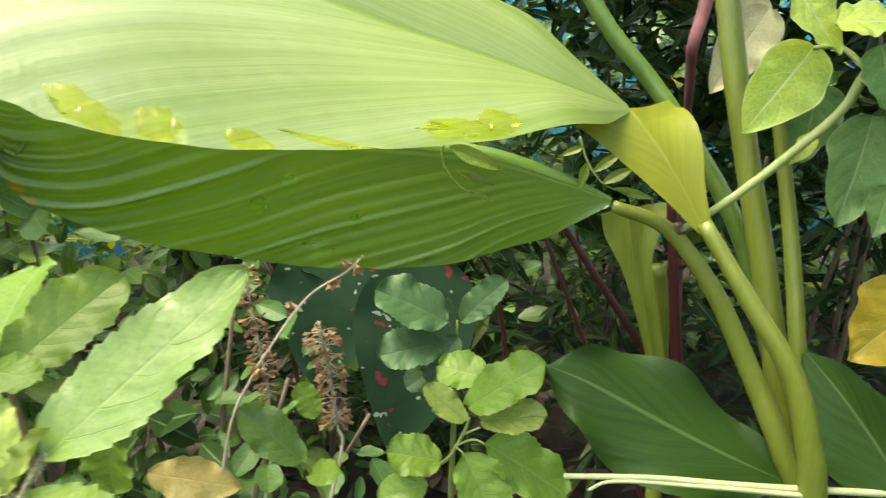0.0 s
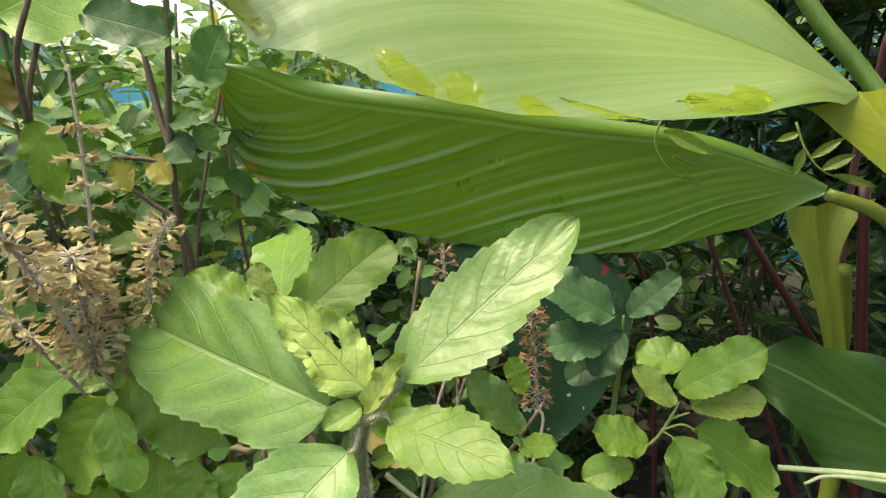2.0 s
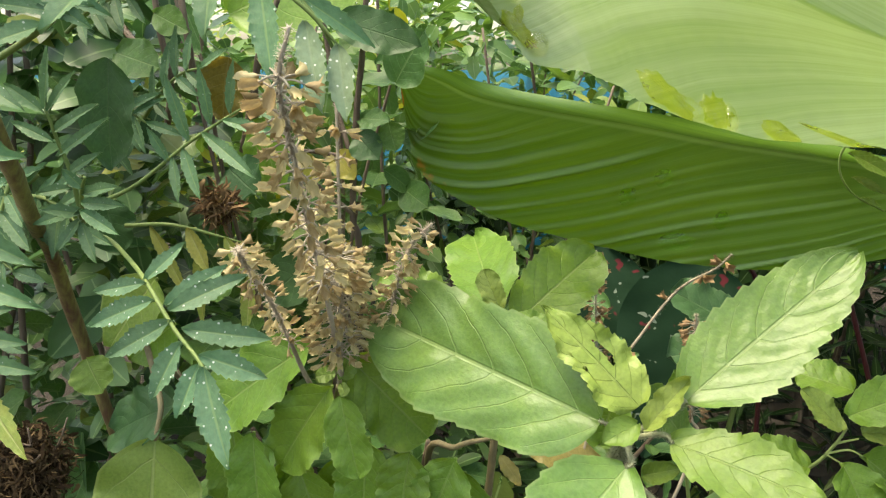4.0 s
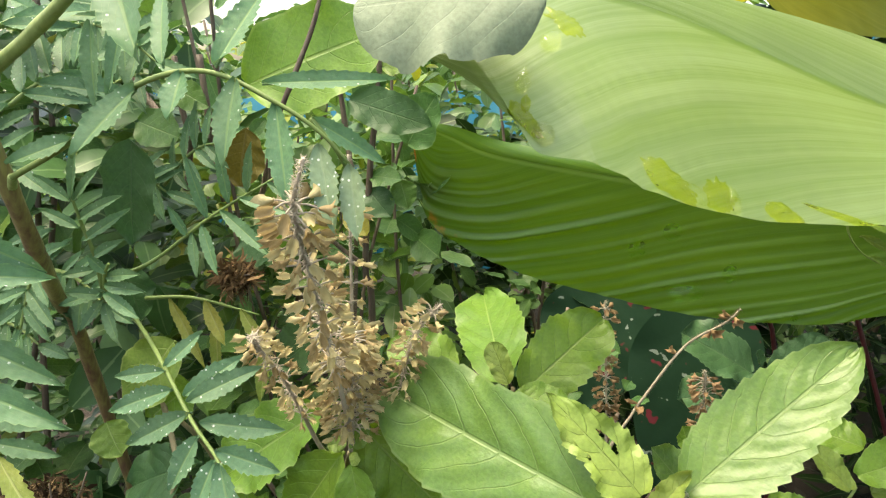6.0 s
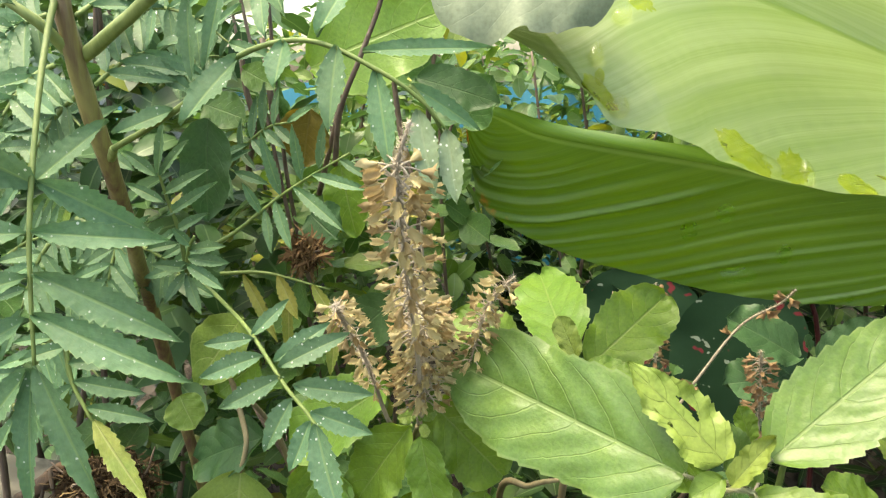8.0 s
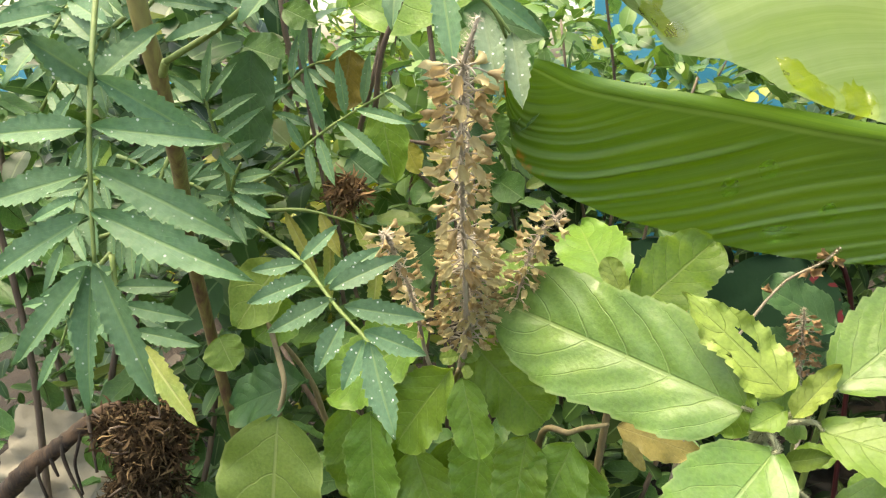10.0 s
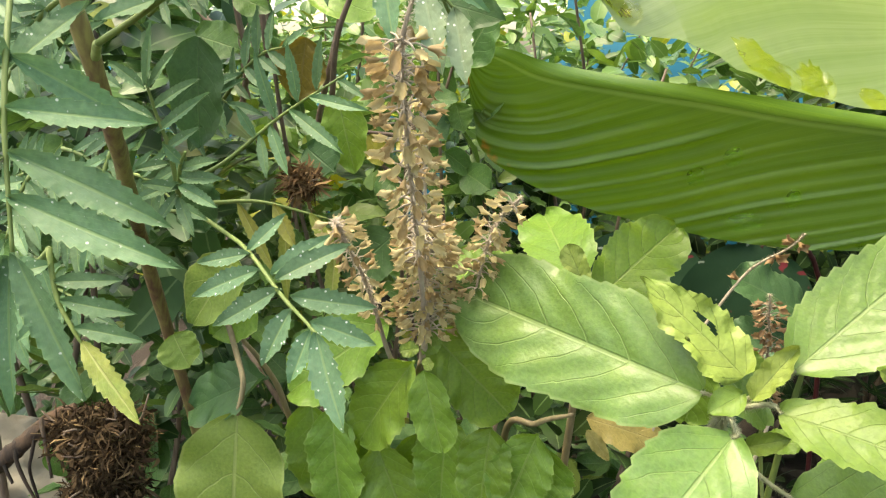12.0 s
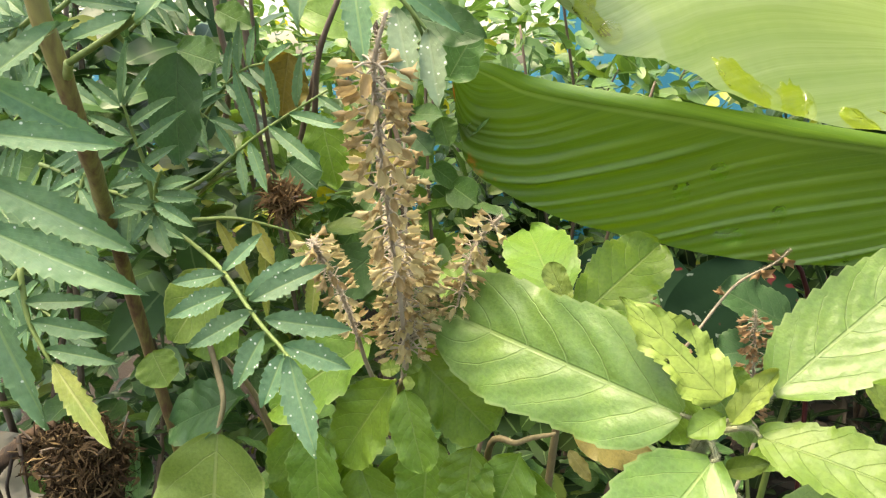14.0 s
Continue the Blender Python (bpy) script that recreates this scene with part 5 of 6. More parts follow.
def dead_flower(name, at, radius, count, seed, label, material=M_DEAD):
    """A shrivelled brown flower head: clumps of curled strips about a knob."""
    rng = random.Random(seed)
    head = plant(name, at, label, "dead flower", "dead flowers")
    clumps = [bmesh.new() for _ in range(8)]
    for _ in range(count * 6):
        d = Vector((rng.gauss(0, 1), rng.gauss(0, 1), rng.gauss(0, 1))).normalized()
        bm = clumps[(d.x > 0) + 2 * (d.y > 0) + 4 * (d.z > 0)]
        p = d * radius * (0.35 + 0.65 * rng.random() ** 0.5) * (1 + 0.3 * noise.noise(d * 2.3))
        way = Vector((rng.gauss(0, 1), rng.gauss(0, 1), rng.gauss(-0.3, 1))).normalized()
        s = way.orthogonal().normalized() * (rng.uniform(0.0008, 0.0020) if rng.random() < 0.1 else rng.uniform(0.0002, 0.0007))
        s = Matrix.Rotation(rng.uniform(0, 6.28), 3, way) @ s
        step = rng.uniform(0.0012, 0.0036)
        prev = None
        for k in range(4):
            w = (0.5, 1.0, 0.9, 0.35)[k]
            pair = (bm.verts.new(p - s * w), bm.verts.new(p + s * w))
            if prev:
                bm.faces.new((prev[0], prev[1], pair[1], pair[0]))
            prev = pair
            way = (way + Vector((rng.uniform(-0.7, 0.7), rng.uniform(-0.7, 0.7), rng.uniform(-0.7, 0.5)))).normalized()
            p = p + way * step
    for bm in clumps:
        part("dried_petals", bm, material, head, "", Matrix.Translation(at))
    for k in range(max(2, int(radius * 400))):
        d = Vector((rng.gauss(0, 1), rng.gauss(-0.6, 0.7), rng.gauss(0, 1))).normalized()
        c = Vector(at) + d * radius * 0.3
        part("dry_twig", tube([c, c + d * radius * 0.5 + Vector((rng.gauss(0, 0.002), 0, 0)), c + d * radius * rng.uniform(0.75, 1.0) + Vector((0, 0, rng.gauss(0, 0.004)))], 0.0009, 0.0004, 6, 4, 0.3), M_STEM_BROWN, head)
    return head


dead_flower("dead_flower", (-0.3790, 0.2150, 0.4520), 0.0205, 330, 1, "shrivelled dark brown dead flower cluster")
dead_flower("dead_flower", (-0.3850, 0.2150, 0.4260), 0.020, 260, 2, "shrivelled dark brown dead flower cluster")
dead_flower("dead_flower", (-0.4020, 0.2170, 0.4540), 0.012, 120, 5, "shrivelled dark brown dead flower cluster")
dead_flower("dead_flower", (-0.2668, 0.2180, 0.5866), 0.0062, 70, 3, "shrivelled brown marigold bud", M_DEAD_TAN)

# stray fern tip caught between the blades
frond(marigold, [(0.0108, 0.3750, 0.6062), (0.0072, 0.3750, 0.5958), (0.0094, 0.3750, 0.5852), (0.0182, 0.3750, 0.5749), (0.0348, 0.3780, 0.5667)], [
    ((0.0112, 0.3750, 0.5981), (0.0394, 0.3770, 0.5843), 0.011), ((0.0147, 0.3750, 0.5851), (0.0351, 0.3770, 0.5768), 0.006), ((0.0214, 0.3760, 0.5740), (0.0323, 0.3770, 0.5691), 0.004)], material=M_PALE, r=0.0009, label="pale stray marigold leaf tip")
frond(marigold, [(0.0838, 0.3900, 0.6003), (0.0876, 0.3850, 0.5870), (0.0955, 0.3800, 0.5753), (0.1096, 0.3780, 0.5693)], [
    ((0.0851, 0.3880, 0.5944), (0.0728, 0.3850, 0.5904), 0.005), ((0.0880, 0.3860, 0.5869), (0.0832, 0.3850, 0.5717), 0.006), ((0.0955, 0.3800, 0.5753), (0.1107, 0.3780, 0.5843), 0.007), ((0.1016, 0.3800, 0.5722), (0.1231, 0.3760, 0.5664), 0.006), ((0.0907, 0.3840, 0.5810), (0.1058, 0.3820, 0.5929), 0.006)], material=M_PALE, r=0.0009, label="pale stray marigold leaf tip")


def auto_frond(parent, base, tip, pairs, size, seed, material=M_MARI, sag=0.15):
    """A whole fern-like leaf: leaflets in pairs along a bowed rachis, with one at the end."""
    rng = random.Random(seed)
    base, tip = Vector(base), Vector(tip)
    run = tip - base
    side = run.cross(Vector((0, -1, 0.35))).normalized()
    spine = [base, base + run * 0.35 + Vector((0, 0, sag * run.length * 0.6)), base + run * 0.7 + Vector((0, 0, sag * run.length * 0.6)), tip]
    line = smooth(spine, 12)
    out = []
    for k in range(pairs):
        f = 0.22 + 0.74 * k / pairs
        p = line[int(f * (len(line) - 1))]
        for sgn in (-1, 1):
            l = size * (0.7 + 0.5 * math.sin(math.pi * f)) * rng.uniform(0.85, 1.1)
            way = (side * sgn + run.normalized() * rng.uniform(0.45, 0.8) + Vector((0, rng.uniform(-0.3, 0.1), rng.uniform(-0.3, 0.15)))).normalized()
            out.append((p, p + way * l, l * 0.3))
    out.append((tip, tip + run.normalized() * size * 1.1, size * 0.33))
    return frond(parent, spine, out, (rng.uniform(-0.2, 0.2), -0.8, 0.55), material, 0.0011)


for k, (b, t, n, z) in enumerate((
    ((-0.3142, 0.1500, 0.6610), (-0.3152, 0.1300, 0.6468), 4, 0.022), ((-0.3161, 0.1600, 0.6517), (-0.3309, 0.1500, 0.6278), 4, 0.018), ((-0.3265, 0.1800, 0.6544), (-0.3141, 0.2000, 0.6667), 4, 0.024), ((-0.3214, 0.1700, 0.6773), (-0.3195, 0.2000, 0.6851), 4, 0.022),
    ((-0.3234, 0.1600, 0.6768), (-0.3352, 0.1500, 0.6659), 4, 0.022), ((-0.3208, 0.1800, 0.6041), (-0.3264, 0.1700, 0.5751), 4, 0.016), ((-0.3279, 0.1900, 0.5919), (-0.2982, 0.1800, 0.5837), 4, 0.015), ((-0.3258, 0.1500, 0.5739), (-0.3434, 0.1400, 0.5412), 4, 0.018),
    ((-0.3507, 0.2000, 0.6548), (-0.3664, 0.1900, 0.6425), 4, 0.024), ((-0.3585, 0.1800, 0.5933), (-0.3663, 0.1700, 0.5689), 4, 0.02), ((-0.3317, 0.2000, 0.5978), (-0.3484, 0.1900, 0.5717), 4, 0.018), ((-0.3369, 0.2400, 0.6213), (-0.3109, 0.2400, 0.6148), 4, 0.016),
    ((-0.381, 0.2, 0.651), (-0.334, 0.185, 0.632), 5, 0.02), ((-0.421, 0.22, 0.615), (-0.37, 0.205, 0.64), 5, 0.02), ((-0.353, 0.24, 0.685), (-0.299, 0.225, 0.67), 5, 0.02), ((-0.353, 0.25, 0.652), (-0.303, 0.235, 0.664), 5, 0.018), ((-0.363, 0.2, 0.599), (-0.322, 0.185, 0.582), 5, 0.018),
    ((-0.39, 0.2, 0.679), (-0.347, 0.185, 0.686), 4, 0.02), ((-0.34, 0.26, 0.696), (-0.361, 0.245, 0.678), 4, 0.02), ((-0.368, 0.19, 0.566), (-0.324, 0.175, 0.567), 5, 0.017), ((-0.426, 0.22, 0.573), (-0.37, 0.205, 0.585), 5, 0.018), ((-0.319, 0.25, 0.616), (-0.28, 0.235, 0.638), 4, 0.016), ((-0.392, 0.2, 0.538), (-0.348, 0.185, 0.534), 4, 0.017))):
    auto_frond(marigold, b, t, n, z, 200 + k)


def marigold_flower(at, radius, seed):
    rng = random.Random(seed)
    head = plant("marigold_flower", at, "small orange marigold bloom among the leaves", "flower", "marigold blooms")
    for k in range(26):
        a, tilt = rng.uniform(0, 6.283), rng.uniform(-0.3, 1.1)
        way = Vector((math.cos(a) * math.cos(tilt), math.sin(a) * math.cos(tilt), math.sin(tilt)))
        b = Vector(at) + way * radius * 0.15
        part("petal", leaf_bm(radius * rng.uniform(0.7, 1.0), radius * 0.55, OBOVATE, 3, 0.1, 3, 8, 0.3, 0.3, 0.2, 0.0), M_ORANGE, head, "", facing(b, b + way, (0, 0, 1)))
    part("calyx", tube([Vector(at) - Vector((0, 0, radius * 1.2)), Vector(at) - Vector((0, 0, radius * 0.5)), Vector(at)], radius * 0.1, radius * 0.35, 8, 4), M_STEM_GREEN, head)
    return head


marigold_flower((-0.4453, 0.3000, 0.7103), 0.009, 1)
marigold_flower((-0.5212, 0.4200, 0.6489), 0.010, 2)

def wrapper():
    """A crumpled pale sheet lying among the dead flowers."""
    rng = random.Random(4)
    bm = bmesh.new()
    n, rows = 14, []
    for j in range(n + 1):
        rows.append([bm.verts.new((0.09 * (i / n - 0.5), 0.07 * (j / n - 0.5), 0.014 * noise.noise(Vector((i * 0.45, j * 0.5, 7))) + 0.006 * noise.noise(Vector((i * 1.3, j * 1.2, 3))))) for i in range(n + 1)])
    for j in range(n):
        for i in range(n):
            bm.faces.new((rows[j][i], rows[j][i + 1], rows[j + 1][i + 1], rows[j + 1][i]))
    return tagged(part("crumpled_wrapper", bm, M_PAPER, None, "", facing((-0.5056, 0.2700, 0.3755), (-0.5065, 0.2900, 0.4048), (0.1, -0.7, 0.7))), "crumpled pale beige paper behind dead flowers", "paper")


wrapper()
part("dead_branch", tube([(-0.4900, 0.2180, 0.3950), (-0.4680, 0.2160, 0.4150), (-0.4450, 0.2150, 0.4330), (-0.4270, 0.2150, 0.4470), (-0.4130, 0.2180, 0.4590), (-0.4040, 0.2240, 0.4620)], 0.0060, 0.0030, 14, 12, 0.35), M_BARK_DEAD, marigold, "rough dark brown dead branch")
for line in ([(-0.4330, 0.2120, 0.4460), (-0.4345, 0.2110, 0.4350), (-0.4320, 0.2110, 0.4240), (-0.4265, 0.2120, 0.4060)],
             [(-0.4215, 0.2130, 0.4510), (-0.4245, 0.2120, 0.4400), (-0.4285, 0.2120, 0.4280), (-0.4275, 0.2130, 0.4100)],
             [(-0.4450, 0.2120, 0.4340), (-0.4425, 0.2110, 0.4270), (-0.4405, 0.2110, 0.4200)],
             [(-0.4530, 0.2120, 0.4280), (-0.4545, 0.2110, 0.4180), (-0.4510, 0.2110, 0.4040)],
             [(-0.4100, 0.2080, 0.4650), (-0.4060, 0.2040, 0.4520), (-0.4035, 0.2020, 0.4360)]):
    part("dead_twig", tube(line, 0.0011, 0.0007, 7, 6, 0.5), M_TWIG_DEAD, marigold)

# ---- caladium and chilli beyond ----
caladium = plant("caladium", (0.08, 0.62, GROUND), "caladium with dark green red-and-white spotted leaf and red stalks", "plant")
part("leaf", leaf_bm(0.20, 0.115, BROAD, 3, 0.0, 8, 24, 0.1, 0.15, 0.02, 0.01), M_CALADIUM, caladium, "", facing((-0.0092, 0.6200, 0.4650), (-0.0505, 0.5600, 0.2786), (0, -0.8, 0.55)))
part("leaf", leaf_bm(0.14, 0.12, BROAD, 3, 0.0, 8, 24, 0.1, 0.15, 0.02, 0.01), M_CALADIUM, caladium, "", facing((-0.1015, 0.6600, 0.4610), (-0.1250, 0.6200, 0.3560), (0, -0.8, 0.55)))
for pts, r in (([(0.0787, 0.5200, 0.5473), (0.1584, 0.5200, 0.4236), (0.2475, 0.5200, 0.2853), (0.3495, 0.5200, 0.1262)], 0.004), ([(0.1741, 0.5000, 0.5490), (0.1842, 0.5000, 0.4461), (0.1907, 0.5000, 0.3824), (0.2168, 0.5000, 0.0837)], 0.0055),
               ([(0.0812, 0.6000, 0.5268), (0.1222, 0.6000, 0.4183), (0.1441, 0.6000, 0.3598), (0.2329, 0.6000, 0.1216)], 0.0028),
               ([(-0.0093, 0.6200, 0.4622), (0.0126, 0.6400, 0.4757), (0.06, 0.66, 0.4), (0.08, 0.66, GROUND)], 0.003)):
    part("stalk", tube(pts, r * 0.72, r * 0.85, 9), M_RED, caladium)
pink = plant("caladium", (0.3, 0.78, GROUND), "caladium with pink stalk and pale cream leaf", "plant")
part("stalk", tube([(0.2037, 0.5300, 0.7022), (0.1983, 0.5300, 0.6718), (0.1922, 0.5300, 0.6464), (0.2031, 0.5600, 0.6273), (0.255, 0.70, 0.5), (0.30, 0.78, GROUND)], 0.0055, 0.003, 9), M_PINK, pink)
part("leaf", leaf_bm(0.066, 0.040, BROAD, 4, 0.05, 8, 24, 0.2, 0.1, 0.08, 0.01), M_CREAM, pink, "pale cream leaf with a pink edge", facing((0.2322, 0.5000, 0.6710), (0.1950, 0.5000, 0.6127), (-0.1, -0.9, 0.4)))
part("leaf", leaf_bm(0.055, 0.030, BROAD, 3, 0.0, 6, 20), M_CREAM, pink, "pale cream withering leaf", facing((0.2448, 0.5500, 0.6840), (0.2156, 0.5300, 0.5945), (0, -0.9, 0.4)))

chilli = plant("chilli_plant", (0.30, 0.36, GROUND), "chilli plant with glossy light green leaves on woody twig", "plant")
C = dict(teeth=3, bite=0.0, quilt=0.017, across=8, steps=34, veins=5.0, wave=0.06, shape=BROAD)
for b, t, w, f, mat in (
    ((0.1999, 0.3750, 0.6453), (0.1708, 0.3800, 0.6005), 0.038, (0.1, -0.9, 0.4), M_CHILLI), ((0.2258, 0.3600, 0.6109), (0.2125, 0.3500, 0.5547), 0.040, (0.1, -0.9, 0.4), M_CHILLI_DARK),
    ((0.1767, 0.3600, 0.6748), (0.2025, 0.3500, 0.6429), 0.03, (0, -0.7, 0.7), M_CHILLI), ((0.1953, 0.3500, 0.6559), (0.2255, 0.3400, 0.6571), 0.028, (0, -0.6, 0.8), M_CHILLI), ((0.2183, 0.3500, 0.6451), (0.2250, 0.3400, 0.6139), 0.03, (0, -0.8, 0.5), M_CHILLI_DARK),
    ((0.2184, 0.4000, 0.6247), (0.2146, 0.4000, 0.5804), 0.034, (0, -0.9, 0.4), M_CHILLI_DARK), ((0.2026, 0.3700, 0.6003), (0.1900, 0.3650, 0.5865), 0.010, (0, -0.9, 0.4), M_CHILLI), ((0.2336, 0.3500, 0.5763), (0.2240, 0.3400, 0.5526), 0.02, (0, -0.9, 0.4), M_CHILLI_DARK),
    ((0.2549, 0.3400, 0.5218), (0.2163, 0.3300, 0.4892), 0.050, (0, -0.9, 0.4), M_YELLOW)):
    leaf(chilli, b, t, w, f, mat, **C)
part("twig", tube([(0.1387, 0.3750, 0.5489), (0.1615, 0.3700, 0.5664), (0.1893, 0.3650, 0.5918), (0.2097, 0.3600, 0.6140), (0.2176, 0.3550, 0.6346), (0.2282, 0.3500, 0.6500)], 0.0022, 0.003, 8, 6, 0.15), M_STEM_GREEN, chilli)
part("dry_tip", tube([(0.1371, 0.3760, 0.5529), (0.1383, 0.3755, 0.5481), (0.1435, 0.3740, 0.5510), (0.1484, 0.3730, 0.5550)], 0.0024, 0.0019, 7, 4, 0.3), M_STEM_BROWN, chilli)
part("twig", tube([(0.1994, 0.3750, 0.6445), (0.2110, 0.3700, 0.6442), (0.2179, 0.3600, 0.6345)], 0.0013, 0.0015, 7), M_STEM_GREEN, chilli)
part("stem", tube([(0.2188, 0.3570, 0.6345), (0.2578, 0.3600, 0.5828), (0.31, 0.37, 0.4), (0.30, 0.36, GROUND)], 0.003, 0.005, 8, 6, 0.1), M_STEM_BROWN, chilli)

# ---- shrubs and loose leaves at the back ----


def small_leaf(seed, shape=OVAL, width=0.6):
    """A small leaf mesh for shrubs, shared by many leaves."""
    bm = leaf_bm(0.03, 0.03 * width, shape, 6, 0.05, 3, 12, 0.25, 0.15, 0.05, 0.02, 5.0, 0.55, seed)
    me = bpy.data.meshes.new("leaf")
    bm.to_mesh(me)
    bm.free()
    for p in me.polygons:
        p.use_smooth = True
    return me


def with_material(me, mat):
    me = me.copy()
    me.materials.append(mat)
    return me


SHRUB = [with_material(small_leaf(50 + i, s, w), M_BUSH) for i, (s, w) in enumerate(((OVAL, 0.62), (ROUND, 0.72), (OVAL, 0.5), (OBOVATE, 0.55), (OVAL, 0.68)))]
SHRUB_YOUNG = [with_material(small_leaf(60 + i, s, w), M_BASIL_YOUNG) for i, (s, w) in enumerate(((OVAL, 0.5), (OVAL, 0.6)))]
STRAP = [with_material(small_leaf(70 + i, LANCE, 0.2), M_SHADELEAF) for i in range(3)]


def shrub(name, base, tops, leaves, size, label, seed, young=0.15, kinds=SHRUB, stem_mat=M_STEM_BROWN, r=0.0023, spread=0.045):
    """Branches rise from base to the tops; leaves stand along them in pairs and on short twigs."""
    rng = random.Random(seed)
    base = Vector(base)
    me = plant(name, base, label, "shrub", "background shrubs")
    lines = []
    for top in tops:
        top = Vector(top)
        a = base.lerp(top, 0.35) + Vector((rng.uniform(-0.03, 0.03), rng.uniform(-0.03, 0.03), 0))
        b = base.lerp(top, 0.7) + Vector((rng.uniform(-0.03, 0.03), rng.uniform(-0.03, 0.03), 0))
        pts = [base, a, b, top]
        part("stem", tube(pts, r * 1.3, r * 0.6, 7, 6, 0.12), stem_mat, me)
        lines.append(smooth(pts, 20))
    for _ in range(leaves):
        line = rng.choice(lines)
        s = rng.random() ** 0.7
        p = line[int(s * (len(line) - 1))]
        way = Vector((rng.gauss(0, 1), rng.gauss(0, 1), rng.gauss(0.15, 0.6))).normalized()
        p = p + way * rng.uniform(0.1, 1.0) * spread
        tilt = Vector((rng.gauss(0, 0.6), rng.gauss(-0.2, 0.5), 1.0))
        l = size * rng.uniform(0.6, 1.25)
        put("leaf", rng.choice(SHRUB_YOUNG if rng.random() < young else kinds), me, facing(p, p + way + Vector((0, 0, -0.25)), tilt) @ Matrix.Scale(l / 0.03, 4))
    return me


# brown-stemmed basil shrub behind the seed spikes
brown_shrub = shrub("basil_shrub", (-0.29, 0.42, GROUND), [(-0.30, 0.35, 0.80), (-0.34, 0.33, 0.76), (-0.24, 0.40, 0.66), (-0.38, 0.36, 0.74), (-0.27, 0.44, 0.72)], 170, 0.026, "woody basil shrub with brown hairy stems and small leaves", 11, r=0.0016)
for pts, r0, r1 in (([(-0.2419, 0.3350, 0.6826), (-0.2456, 0.3350, 0.6452), (-0.2492, 0.3340, 0.6128), (-0.2549, 0.3400, 0.5556), (-0.2531, 0.3450, 0.5247), (-0.27, 0.38, 0.35)], 0.0021, 0.0029),
                    ([(-0.2874, 0.3700, 0.6835), (-0.2781, 0.3650, 0.6561), (-0.2719, 0.3600, 0.6224), (-0.2589, 0.3500, 0.5887)], 0.0015, 0.002),
                    ([(-0.2818, 0.3300, 0.5933), (-0.2622, 0.3340, 0.5909), (-0.2527, 0.3350, 0.5876)], 0.0015, 0.002), ([(-0.2750, 0.3300, 0.5766), (-0.2652, 0.3350, 0.5663), (-0.2533, 0.3400, 0.5556)], 0.0015, 0.002),
                    ([(-0.3219, 0.2700, 0.6735), (-0.3190, 0.2680, 0.6513), (-0.3173, 0.2700, 0.6335), (-0.3284, 0.2800, 0.6088)], 0.0018, 0.002), ([(-0.3152, 0.2800, 0.6744), (-0.3120, 0.2780, 0.6516), (-0.3115, 0.2800, 0.6334)], 0.002, 0.0022),
                    ([(-0.2687, 0.2800, 0.6660), (-0.2730, 0.2750, 0.6462), (-0.2758, 0.2700, 0.6287), (-0.2891, 0.2800, 0.5987)], 0.0015, 0.0018), ([(-0.3526, 0.2800, 0.6638), (-0.3425, 0.2750, 0.6543), (-0.3325, 0.2700, 0.6464)], 0.002, 0.002),
                    ([(-0.2417, 0.2600, 0.7042), (-0.2453, 0.2550, 0.6854), (-0.2529, 0.2500, 0.6640), (-0.2628, 0.2500, 0.6418), (-0.2707, 0.2600, 0.6168)], 0.0013, 0.0017)):
    part("stem", hairs(pts, r0 * 0.75, 420, 0.0014, random.Random(2), tube(pts, r0 * 0.75, r1 * 0.8, 8, 6, 0.12)), M_STEM_BROWN, brown_shrub)
S = dict(teeth=8, bite=0.05, across=6, steps=30)
